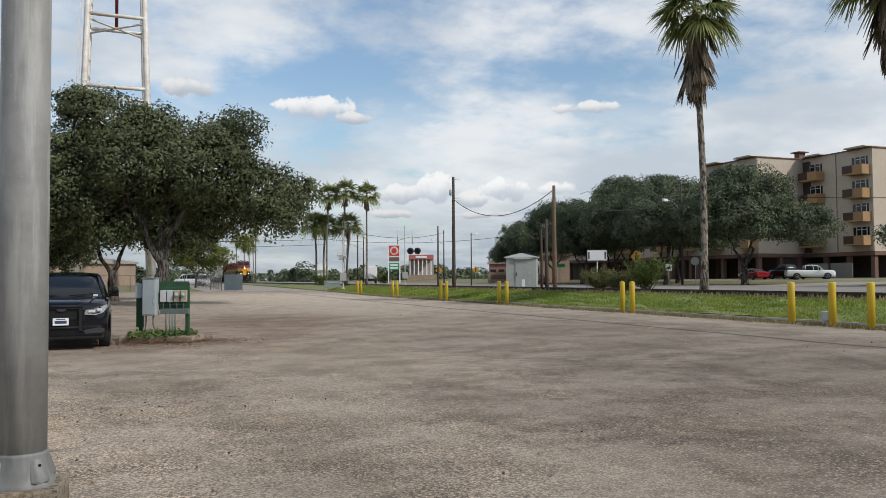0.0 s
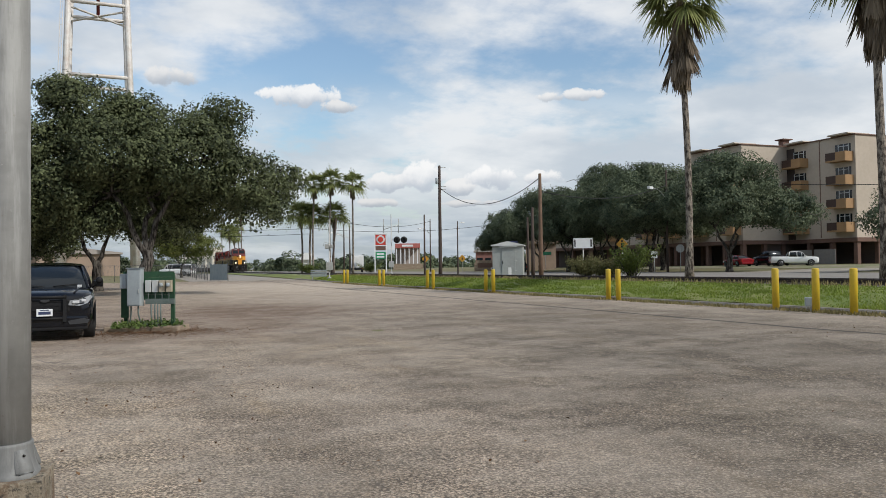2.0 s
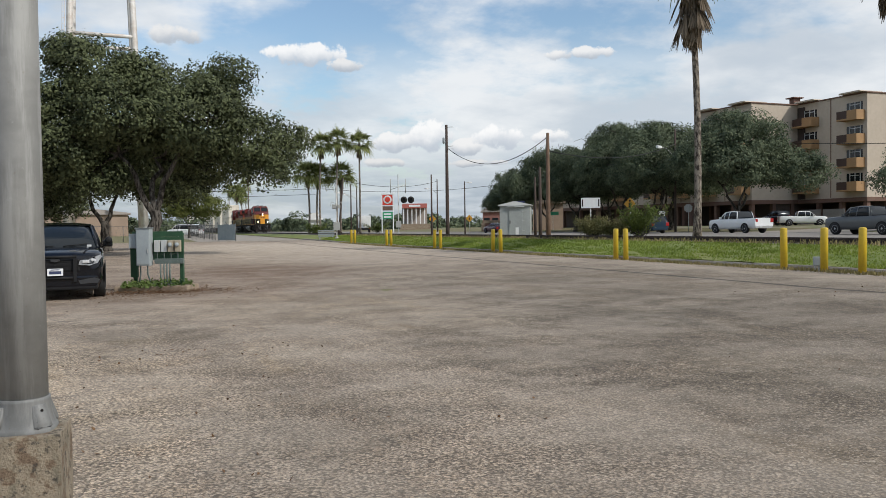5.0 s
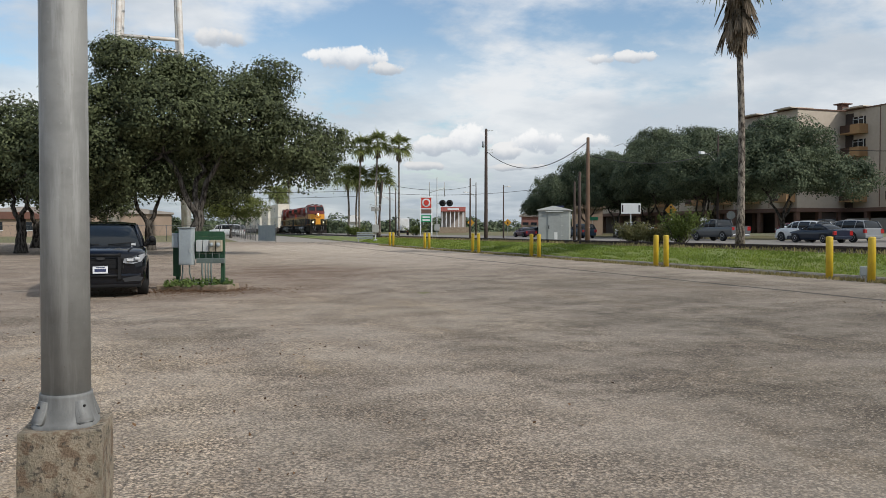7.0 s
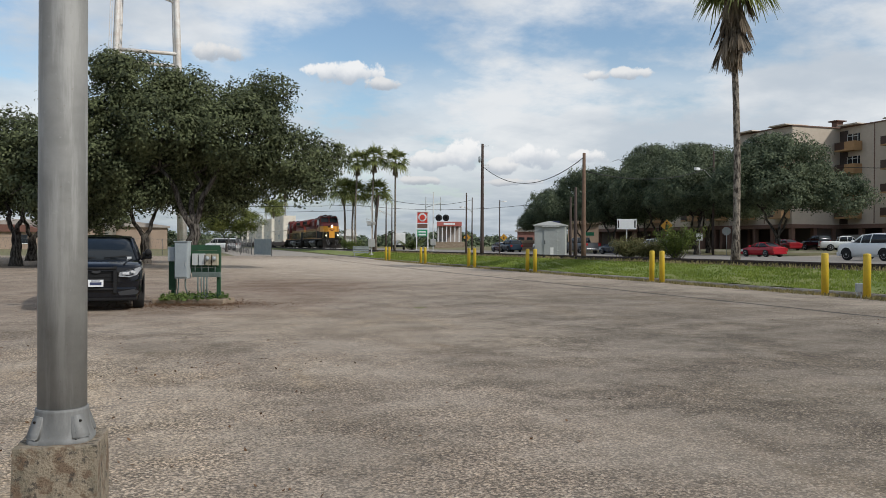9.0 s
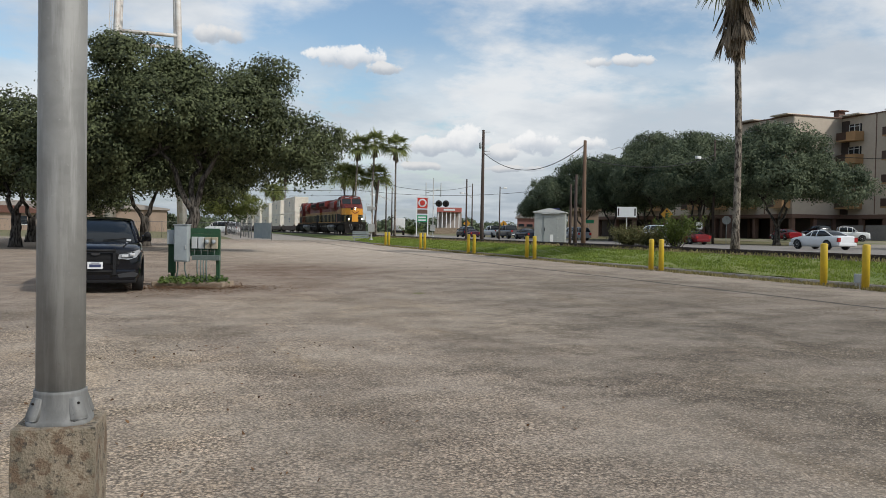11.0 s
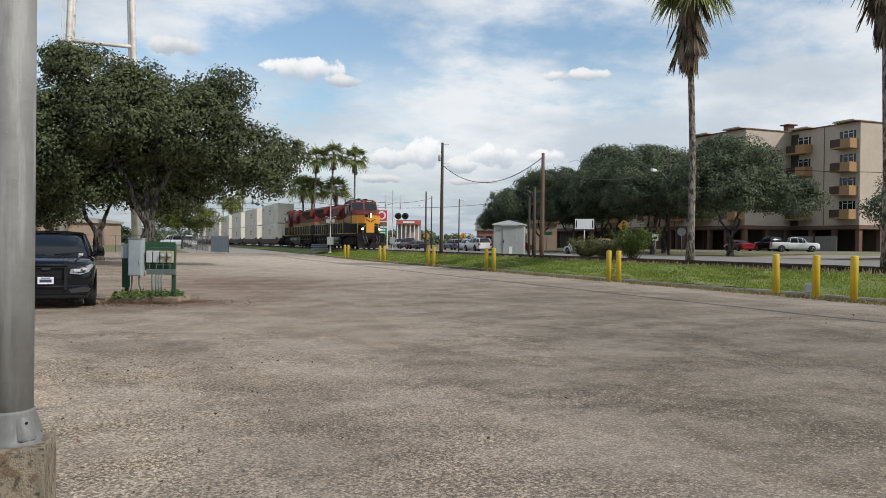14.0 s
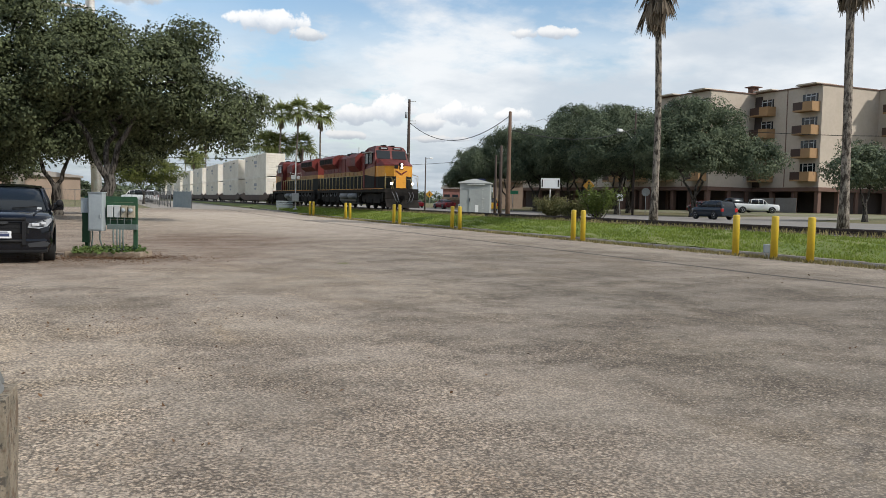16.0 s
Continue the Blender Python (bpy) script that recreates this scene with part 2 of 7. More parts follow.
def cards(centres, normals, lengths, widths, rng, bend=0.25):
    """Small leaf blades: a kite of two folded halves at each centre."""
    n = len(centres)
    a = rng.normal(size=(n, 3))
    nm = normals / np.linalg.norm(normals, axis=1, keepdims=True)
    u = np.cross(nm, a)
    u /= np.linalg.norm(u, axis=1, keepdims=True)
    w = np.cross(nm, u)
    L, W = lengths[:, None] / 2, widths[:, None] / 2
    v = np.stack([centres - u * L, centres + w * W + nm * W * bend, centres + u * L, centres - w * W + nm * W * bend], 1).reshape(-1, 3)
    f = np.arange(4 * n).reshape(n, 4)
    return v, f


# ---- the lie of the land ----
def smooth(a, b, v):
    t = np.clip((v - a) / (b - a), 0, 1)
    return t * t * (3 - 2 * t)


PROFILE_X = (18.9, 19.6, 20.6, 21.6, 22.2, 25.4, 27.0, 33.0, 57.0, 64.0, 75.0, 90.0, 130.0, 4000.0)
PROFILE_Z = (0.27, 0.36, 0.62, 0.80, 0.84, 0.84, 0.82, 0.76, 0.76, 0.95, 1.28, 1.42, 1.45, 1.3)


def ground_z(x, y):
    x, y = np.asarray(x, float), np.asarray(y, float)
    a = np.interp(y, (-3000, 20, 45, 70, 100, 150, 260, 600, 4000), (0.0, 0.0, 0.08, 0.22, 0.42, 0.66, 0.9, 1.0, 0.9))
    lot = a + 0.19 * smooth(4, 17, x) * np.clip(1 - a / 0.2, 0, 1)
    east = np.maximum(np.interp(x, PROFILE_X, PROFILE_Z), np.where(x < 23, a + 0.05, 0))
    return np.where(x < 18.9, lot, east)


def gz(x, y):
    return float(ground_z(x, y))


def sheet(name, xs, ys, lift, mat, label, category, rough=0.0, seed=1):
    """A grid laid on the land, lifted a little, as part of the setting."""
    xs, ys = np.asarray(xs, float), np.asarray(ys, float)
    gx, gy = np.meshgrid(xs, ys)
    z = ground_z(gx, gy) + lift
    if rough:
        z = z + np.random.default_rng(seed).normal(size=z.shape) * rough
    n, m = len(xs), len(ys)
    idx = np.arange(n * m).reshape(m, n)
    f = np.stack([idx[:-1, :-1], idx[:-1, 1:], idx[1:, 1:], idx[1:, :-1]], -1).reshape(-1, 4)
    ob = raw_mesh(name, np.stack([gx, gy, z], -1).reshape(-1, 3), f, mat)
    ob.data.shade_smooth()
    return tagged(ob, label, category, kind="structure")

# ---- surfaces of the setting ----
def chip_seal():
    """Worn chip-seal paving: loose pale stone in a brown-grey binder, drive lanes, damp stains and cracks."""
    m = bpy.data.materials.new("chip_seal_paving")
    m.use_nodes = True
    nt = m.node_tree
    b = nt.nodes["Principled BSDF"]
    co = nt.nodes.new("ShaderNodeTexCoord").outputs["Object"]
    sp = nt.nodes.new("ShaderNodeSeparateXYZ")
    nt.links.new(co, sp.inputs[0])
    stone = nt.nodes.new("ShaderNodeTexVoronoi")
    stone.inputs["Scale"].default_value = 44.0
    nt.links.new(co, stone.inputs["Vector"])
    grain = tex(nt, co, 21.0, 6.0, 0.72).outputs[0]
    mid = tex(nt, co, 3.2, 6.0, 0.65).outputs[0]
    wide = tex(nt, co, 0.42, 5.0, 0.6).outputs[0]
    # long wear streaks along and across the drive
    mp = nt.nodes.new("ShaderNodeMapping")
    mp.inputs["Scale"].default_value = (1.0, 0.22, 1.0)
    mp.inputs["Rotation"].default_value = (0, 0, 0.5)
    nt.links.new(co, mp.inputs[0])
    streak = tex(nt, mp.outputs[0], 0.9, 6.0, 0.62).outputs[0]
    col = mixc(nt, step(nt, wide, 0.34, 0.66), (0.240, 0.204, 0.168), (0.345, 0.300, 0.254))
    col = mixc(nt, mth(nt, "MULTIPLY", step(nt, streak, 0.42, 0.70), 0.65), col, (0.380, 0.335, 0.285))
    col = mixc(nt, mth(nt, "MULTIPLY", step(nt, mid, 0.56, 0.72), 0.60), col, (0.115, 0.100, 0.088))
    coarse = nt.nodes.new("ShaderNodeTexVoronoi")
    coarse.inputs["Scale"].default_value = 21.0
    nt.links.new(co, coarse.inputs["Vector"])
    col = mixc(nt, 1.0, col, mixc(nt, step(nt, coarse.outputs[1], 0.15, 0.85), (0.86, 0.86, 0.86), (1.11, 1.11, 1.11)), "MULTIPLY")
    col = mixc(nt, mth(nt, "MULTIPLY", step(nt, tex(nt, co, 9.0, 5.0, 0.7).outputs[0], 0.58, 0.72), 0.5), col, (0.085, 0.077, 0.070))
    tone = mth(nt, "ADD", mth(nt, "MULTIPLY", step(nt, grain, 0.30, 0.70), 0.55), mth(nt, "MULTIPLY", step(nt, stone.outputs[1], 0.1, 0.95), 0.55))
    col = mixc(nt, 1.0, col, mixc(nt, tone, (0.54, 0.53, 0.52), (1.44, 1.42, 1.40)), "MULTIPLY")
    col = mixc(nt, mth(nt, "MULTIPLY", step(nt, stone.outputs[0], 0.42, 0.75), 0.85), col, (0.045, 0.039, 0.033))
    # smooth worn places where the stone is gone, yellowish bare binder, and dark oil marks
    patchy = tex(nt, co, 0.75, 5.0, 0.62).outputs[0]
    col = mixc(nt, mth(nt, "MULTIPLY", step(nt, patchy, 0.48, 0.66), 0.8), col, mixc(nt, 1.0, col, (1.36, 1.32, 1.27), "MULTIPLY"))
    ochre = tex(nt, mp.outputs[0], 0.55, 5.0, 0.6).outputs[1]
    osep = nt.nodes.new("ShaderNodeSeparateXYZ")
    nt.links.new(ochre, osep.inputs[0])
    col = mixc(nt, mth(nt, "MULTIPLY", step(nt, osep.outputs[0], 0.55, 0.68), 0.45), col, (0.27, 0.205, 0.125))
    col = mixc(nt, mth(nt, "MULTIPLY", step(nt, osep.outputs[1], 0.54, 0.66), 0.55), col, mixc(nt, 1.0, col, (0.52, 0.50, 0.48), "MULTIPLY"))
    # newer, darker seal coat over the open middle of the lot
    newer = mth(nt, "ADD", mth(nt, "ADD", sp.outputs[0], mth(nt, "MULTIPLY", sp.outputs[1], -0.12)), mth(nt, "MULTIPLY", mth(nt, "SUBTRACT", wide, 0.5), 9.0))
    col = mixc(nt, mth(nt, "MULTIPLY", step(nt, newer, -1.5, 5.5), 0.42), col, (0.165, 0.147, 0.128))
    # fallen-leaf and earth stain round the meter pad, lighter and darker patches elsewhere, and pale dust by the kerb
    for cx, cy, rad, tint, amt in ((1.2, 25.5, 5.5, (0.155, 0.110, 0.082), 0.7), (-4.0, 28.0, 9.0, (0.18, 0.142, 0.115), 0.5), (2.5, 60.0, 26.0, (0.26, 0.205, 0.165), 0.45), (12.0, 60.0, 17.0, (0.48, 0.43, 0.375), 0.85), (11.0, 40.0, 7.0, (0.36, 0.32, 0.28), 0.6), (4.6, 31.5, 4.2, (0.120, 0.074, 0.050), 0.8),
                                (-0.4, 9.0, 1.7, 1.22, 0.8), (1.3, 6.8, 1.1, 0.66, 0.7), (4.2, 9.5, 1.5, 0.70, 0.6), (5.2, 14.5, 2.6, 1.18, 0.7), (0.1, 13.0, 1.2, 0.64, 0.7), (8.0, 12.0, 1.6, 0.75, 0.6), (6.5, 7.0, 1.2, 1.15, 0.7), (-3.0, 15.0, 2.2, 0.7, 0.6), (13.5, 15.0, 9.0, 0.66, 0.9), (9.0, 8.0, 5.5, 0.64, 0.9), (5.6, 4.6, 2.8, 0.72, 0.9), (-0.6, 6.2, 1.5, 1.26, 0.8), (-1.2, 11.5, 1.8, 1.22, 0.8), (1.8, 10.2, 1.0, 1.25, 0.7), (2.6, 17.5, 2.6, 1.18, 0.7)):
        ddx = mth(nt, "SUBTRACT", sp.outputs[0], cx)
        ddy = mth(nt, "MULTIPLY", mth(nt, "SUBTRACT", sp.outputs[1], cy), 0.62)
        dist = mth(nt, "SQRT", mth(nt, "ADD", mth(nt, "MULTIPLY", ddx, ddx), mth(nt, "MULTIPLY", ddy, ddy)))
        f = mth(nt, "SUBTRACT", 1.0, mth(nt, "DIVIDE", dist, rad))
        f = step(nt, mth(nt, "ADD", f, mth(nt, "MULTIPLY", mth(nt, "SUBTRACT", mid, 0.5), 1.6)), 0.0, 0.55)
        if isinstance(tint, float):
            tint = mixc(nt, 1.0, col, (tint, tint, tint * 0.97), "MULTIPLY")
        col = mixc(nt, mth(nt, "MULTIPLY", f, amt), col, tint)
    edge = mth(nt, "ADD", sp.outputs[0], mth(nt, "MULTIPLY", mth(nt, "SUBTRACT", mid, 0.5), 2.2))
    dust = mth(nt, "MULTIPLY", step(nt, edge, 14.6, 17.2), 0.55)
    col = mixc(nt, dust, col, (0.30, 0.265, 0.225))
    # the sealed joint along the drive, and a few shrinkage cracks
    wob = mth(nt, "ADD", sp.outputs[0], mth(nt, "MULTIPLY", tex(nt, co, 0.6, 3.0).outputs[0], 0.22))
    joint = step(nt, mth(nt, "ABSOLUTE", mth(nt, "SUBTRACT", wob, 14.22)), 0.13, 0.07)
    col = mixc(nt, mth(nt, "MULTIPLY", joint, 0.85), col, (0.032, 0.030, 0.028))
    crack = nt.nodes.new("ShaderNodeTexVoronoi")
    crack.feature = "DISTANCE_TO_EDGE"
    crack.inputs["Scale"].default_value = 0.19
    wv = nt.nodes.new("ShaderNodeVectorMath")
    wv.operation = "ADD"
    nt.links.new(co, wv.inputs[0])
    nt.links.new(tex(nt, co, 0.9, 5.0, 0.7).outputs[1], wv.inputs[1])
    nt.links.new(wv.outputs[0], crack.inputs["Vector"])
    cr = mth(nt, "MULTIPLY", step(nt, crack.outputs[0], 0.010, 0.003), step(nt, wide, 0.50, 0.62))
    col = mixc(nt, mth(nt, "MULTIPLY", cr, 0.8), col, (0.06, 0.052, 0.047))
    # dark loose stones lying on the surface
    grit = nt.nodes.new("ShaderNodeTexVoronoi")
    grit.inputs["Scale"].default_value = 58.0
    nt.links.new(co, grit.inputs["Vector"])
    gs = nt.nodes.new("ShaderNodeSeparateXYZ")
    nt.links.new(grit.outputs[1], gs.inputs[0])
    col = mixc(nt, mth(nt, "MULTIPLY", step(nt, gs.outputs[0], 0.66, 0.78), 0.55), col, (0.070, 0.060, 0.051))
    col = mixc(nt, mth(nt, "MULTIPLY", step(nt, gs.outputs[1], 0.80, 0.90), 0.40), col, (0.46, 0.42, 0.37))
    col = mixc(nt, 1.0, col, (1.12, 1.075, 1.025), "MULTIPLY")
    # rough stretches where dark pits show between the stones, smooth ones where fines have filled them
    ruff = step(nt, tex(nt, co, 0.62, 7.0, 0.66).outputs[0], 0.40, 0.60)
    pits = step(nt, tex(nt, co, 27.0, 7.0, 0.78).outputs[0], 0.44, 0.60)
    blot = tex(nt, co, 1.3, 9.0, 0.72).outputs[0]
    col = mixc(nt, 1.0, col, mixc(nt, step(nt, blot, 0.36, 0.64), (0.87, 0.865, 0.85), (1.10, 1.095, 1.09)), "MULTIPLY")
    col = mixc(nt, mth(nt, "MULTIPLY", mth(nt, "MULTIPLY", pits, 0.76), mth(nt, "ADD", mth(nt, "MULTIPLY", ruff, 0.80), 0.20)), col, (0.050, 0.043, 0.037))
    col = mixc(nt, mth(nt, "MULTIPLY", mth(nt, "SUBTRACT", 1.0, ruff), 0.34), col, mixc(nt, step(nt, wide, 0.38, 0.62), (0.205, 0.180, 0.155), (0.275, 0.245, 0.212)))
    col = mixc(nt, mth(nt, "MULTIPLY", joint, 0.7), col, (0.036, 0.032, 0.029))
    col = mixc(nt, 1.0, col, (1.27, 1.24, 1.20), "MULTIPLY")
    nt.links.new(col, b.inputs["Base Color"])
    b.inputs["Roughness"].default_value = 0.92
    b.inputs["Specular IOR Level"].default_value = 0.25
    bn = nt.nodes.new("ShaderNodeBump")
    bn.inputs["Strength"].default_value, bn.inputs["Distance"].default_value = 0.55, 0.012
    nt.links.new(mth(nt, "ADD", stone.outputs[0], grain), bn.inputs["Height"])
    nt.links.new(bn.outputs[0], b.inputs["Normal"])
    return m


M_LOT = chip_seal()
M_GROUND = material("dry_turf", (0.115, 0.120, 0.042), 0.95, dark=(0.20, 0.155, 0.085), scale=0.25, bump=0.6, bump_scale=18, amount=0.75)
M_TURF = material("mown_turf", (0.125, 0.175, 0.034), 0.95, dark=(0.23, 0.22, 0.075), scale=0.5, bump=0.8, bump_scale=25, amount=0.7)
M_ROAD = material("asphalt_road", (0.185, 0.168, 0.150), 0.9, dark=(0.24, 0.22, 0.195), scale=0.4, bump=0.3, bump_scale=90, amount=0.8)
M_PALE = material("pale_drive", (0.30, 0.27, 0.23), 0.9, dark=(0.22, 0.195, 0.16), scale=0.6, bump=0.3, bump_scale=60)
M_CONC = material("old_concrete", (0.33, 0.265, 0.195), 0.9, dark=(0.15, 0.095, 0.058), scale=3.5, bump=0.6, bump_scale=45, amount=0.7)
M_KERB = material("kerb_concrete", (0.30, 0.27, 0.23), 0.92, dark=(0.12, 0.10, 0.08), scale=1.1, bump=0.7, bump_scale=30, amount=0.8)
M_BALLAST = material("track_ballast", (0.20, 0.18, 0.16), 0.95, dark=(0.09, 0.08, 0.07), scale=2.5, bump=1.0, bump_scale=22)
M_RUST = material("rail_steel", (0.055, 0.038, 0.030), 0.65, 0.5, dark=(0.03, 0.024, 0.02), scale=3)
M_TIE = material("creosoted_timber", (0.050, 0.040, 0.032), 0.9, dark=(0.09, 0.075, 0.06), scale=4, bump=0.5, obrand=0.25)

# ---- ground ----
FAR = (-2500, -900, -400, -200, -120)
XS = [*FAR, *range(-80, 18, 7), 18.2, 18.88, 18.92, *np.arange(19.4, 22.4, 0.4), 23, 24, 25.4, 27, 30, 33, 40, 48, 57, 60, 64, 70, 75, 82, 90, 110, 130, 180, 300, 700, 2500]
YS = [*FAR, *range(-80, 0, 20), *range(0, 160, 8), *range(160, 320, 20), 360, 420, 520, 700, 1000, 1600, 3200]
sheet("ground", XS, YS, -0.03, M_GROUND, "dry grassy ground with earth patches running to the horizon", "ground")
sheet("parking_lot", [*np.linspace(-42, 16, 30), 17.0, 17.9, 18.62], np.linspace(-30, 92, 62), 0.0, M_LOT, "worn chip-seal parking lot with stains and a sealed joint", "pavement", rough=0.004)
sheet("drive_end", np.linspace(6.5, 18.4, 8), np.linspace(92, 190, 20), -0.004, M_PALE, "pale gravel drive beside the railway", "pavement")
sheet("road", np.linspace(33.0, 56.0, 12), np.linspace(-120, 420, 60), 0.0, M_ROAD, "grey asphalt road beyond the railway", "road")
sheet("grass_verge", [19.14, *np.arange(19.5, 22.3, 0.25)], np.linspace(-40, 210, 240), 0.005, M_TURF, "green grass bank between kerb and railway", "grass", rough=0.02)
sheet("railway_ballast", np.linspace(22.0, 25.6, 7), np.linspace(-90, 420, 160), 0.025, M_BALLAST, "brown-grey railway ballast bed", "ballast", rough=0.012)

# kerb: a real step along the edge of the lot, in cast lengths
KERB_LEN = 3.0
for i in range(42):
    y0 = -30 + i * KERB_LEN
    bm = B()
    zt = 0.30 + 0.012 * math.sin(i * 1.7) + max(0.0, gz(18, y0) - 0.2)
    prism(bm, [(18.84, -0.1), (19.16, -0.1), (19.16, zt), (18.90, zt), (18.85, zt - 0.05)], y0 + 0.012, y0 + KERB_LEN - 0.012, "y")
    k = tagged(part("kerb", bm, M_KERB), "weathered concrete kerb length with dirt along it", "kerb", "kerb along the lot", "structure")

# rails on their sleepers
RAIL_TOP = 1.04
for x in (23.0, 24.44):
    bm = B()
    prism(bm, [(x - 0.075, 0.865), (x + 0.075, 0.865), (x + 0.075, 0.885), (x + 0.012, 0.905), (x + 0.012, 0.995), (x + 0.037, 1.005), (x + 0.037, RAIL_TOP), (x - 0.037, RAIL_TOP), (x - 0.037, 1.005), (x - 0.012, 0.995), (x - 0.012, 0.905), (x - 0.075, 0.885)], -90, 420, "y")
    tagged(part("rail", bm, M_RUST), "dark rusty steel rail on the sleepers", "rail", "railway rails", "structure")
bm = B()
box(bm, -1.3, -0.115, -0.09, 1.3, 0.115, 0.09, 0.012)
tie = tagged(part("sleeper", bm, M_TIE), "dark creosoted timber railway sleeper in ballast", "sleeper", "railway sleepers", "structure")
tie.location = (23.72, -10, 0.785)
for i in range(1, 200):
    copy_thing(tie, pose(23.72 + 0.02 * math.sin(i * 3.1), -10 + 0.62 * i, 0.785, 0, 0, 0.6 * math.sin(i * 1.3)))

# grass blades on the bank
rng = np.random.default_rng(4)


def grass(name, x0, x1, y0, y1, count, tall, label, mat):
    px = rng.uniform(x0, x1, count)
    py = y0 + (y1 - y0) * rng.uniform(0, 1, count) ** 1.25
    hz = ground_z(px, py)
    keep = np.sin(px * 2.1 + 3 * np.sin(py * 0.37)) + np.sin(py * 1.3) + rng.normal(size=count) * 1.2 > -1.5
    px, py, hz = px[keep], py[keep], hz[keep]
    n = len(px)
    h = tall * rng.uniform(0.4, 1.25, n)
    ang = rng.uniform(0, 2 * np.pi, n)
    w = 0.012 + 0.0006 * np.abs(py)
    lean = rng.normal(size=(n, 2)) * 0.35 * h[:, None]
    c, s = np.cos(ang) * w, np.sin(ang) * w
    v = np.stack([np.stack([px - c, py - s, hz - 0.02], 1), np.stack([px + c, py + s, hz - 0.02], 1),
                  np.stack([px + lean[:, 0] + c * 0.3, py + lean[:, 1] + s * 0.3, hz + h], 1), np.stack([px + lean[:, 0] - c * 0.3, py + lean[:, 1] - s * 0.3, hz + h], 1)], 1).reshape(-1, 3)
    ob = raw_mesh(name, v, np.arange(4 * n).reshape(n, 4), mat)
    return tagged(ob, label, "grass", kind="stuff")


M_BLADE = leafy("grass_blade", (0.285, 0.345, 0.070), (0.135, 0.190, 0.038), 0.35)
M_DRY = leafy("dry_grass_blade", (0.36, 0.29, 0.14), (0.14, 0.13, 0.05), 0.3)
grass("grass", 19.17, 22.1, 6, 90, 80000, 0.055, "bright green mown grass on the railway bank", M_BLADE)
grass("grass", 18.2, 18.84, 8, 75, 9000, 0.09, "low dry weeds along the foot of the kerb", M_DRY)
grass("grass", 21.9, 22.5, 6, 90, 4000, 0.16, "straggling weeds beside the rail", M_DRY)

# ---- materials of the things ----
M_GALV = material("galvanised_steel", (0.47, 0.475, 0.455), 0.45, 0.35, dark=(0.38, 0.385, 0.37), scale=5.0, bump=0.08, bump_scale=30)
M_GALV2 = material("dull_cast_metal", (0.42, 0.42, 0.40), 0.5, 0.3, dark=(0.30, 0.30, 0.285), scale=6.0)
M_YELLOW = material("yellow_paint", (0.62, 0.42, 0.025), 0.45, dark=(0.42, 0.28, 0.03), scale=2.2, amount=0.5, bump=0.1)
M_GREYBOX = material("grey_enamel", (0.33, 0.365, 0.375), 0.55, dark=(0.26, 0.285, 0.295), scale=2.0)
M_GREEN = material("green_painted_board", (0.019, 0.072, 0.030), 0.6, dark=(0.010, 0.034, 0.018), scale=3.0)
M_WHITE = material("white_paint", (0.78, 0.78, 0.76), 0.5, dark=(0.60, 0.59, 0.55), scale=1.5, amount=0.45)
M_BLACK = material("black_rubber", (0.010, 0.010, 0.010), 0.8, dark=(0.020, 0.020, 0.020), scale=6)
M_GLASS = material("dark_glass", (0.012, 0.016, 0.020), 0.06, 0.0, spec=0.45)
M_CHROME = material("bright_metal", (0.70, 0.70, 0.70), 0.22, 1.0)
M_SHED = material("grey_shed_paint", (0.36, 0.38, 0.365), 0.6, dark=(0.28, 0.29, 0.275), scale=0.9)
M_WOODPOLE = material("weathered_pole_wood", (0.075, 0.053, 0.043), 0.9, dark=(0.042, 0.031, 0.026), scale=2.5, bump=0.6, bump_scale=30)
M_WOODTAN = material("tan_pole_wood", (0.16, 0.098, 0.064), 0.9, dark=(0.085, 0.055, 0.038), scale=2.5, bump=0.6, bump_scale=30)


def furrowed(name, light, dark, tall):
    """Bark: plates parted by dark furrows that run along the stem."""
    m = bpy.data.materials.new(name)
    m.use_nodes = True
    nt = m.node_tree
    b = nt.nodes["Principled BSDF"]
    co = nt.nodes.new("ShaderNodeTexCoord").outputs["Object"]
    mp = nt.nodes.new("ShaderNodeMapping")
    mp.inputs["Scale"].default_value = (1.0, 1.0, tall)
    nt.links.new(co, mp.inputs[0])
    ridge = tex(nt, mp.outputs[0], 9.0, 6.0, 0.7).outputs[0]
    wide = tex(nt, co, 1.1, 5.0, 0.6).outputs[0]
    f = step(nt, mth(nt, "ADD", mth(nt, "MULTIPLY", ridge, 0.75), mth(nt, "MULTIPLY", wide, 0.25)), 0.42, 0.58)
    nt.links.new(mixc(nt, f, dark, light), b.inputs["Base Color"])
    b.inputs["Roughness"].default_value, b.inputs["Specular IOR Level"].default_value = 0.95, 0.15
    bn = nt.nodes.new("ShaderNodeBump")
    bn.inputs["Strength"].default_value, bn.inputs["Distance"].default_value = 1.0, 0.06
    nt.links.new(ridge, bn.inputs["Height"])
    nt.links.new(bn.outputs[0], b.inputs["Normal"])
    return m


M_BARK = furrowed("oak_bark", (0.118, 0.106, 0.092), (0.018, 0.015, 0.013), 0.22)
M_PALMBARK = furrowed("palm_bark", (0.30, 0.26, 0.215), (0.050, 0.040, 0.033), 0.35)
M_OAK = leafy("live_oak_leaf", (0.155, 0.178, 0.086), (0.012, 0.019, 0.010), 0.10)
M_OAK2 = leafy("shade_oak_leaf", (0.185, 0.215, 0.125), (0.030, 0.050, 0.032), 0.2)
M_LIME = leafy("light_leaf", (0.20, 0.21, 0.065), (0.075, 0.10, 0.03), 0.3)
M_PALM = leafy("palm_frond", (0.32, 0.34, 0.125), (0.085, 0.115, 0.042), 0.4)
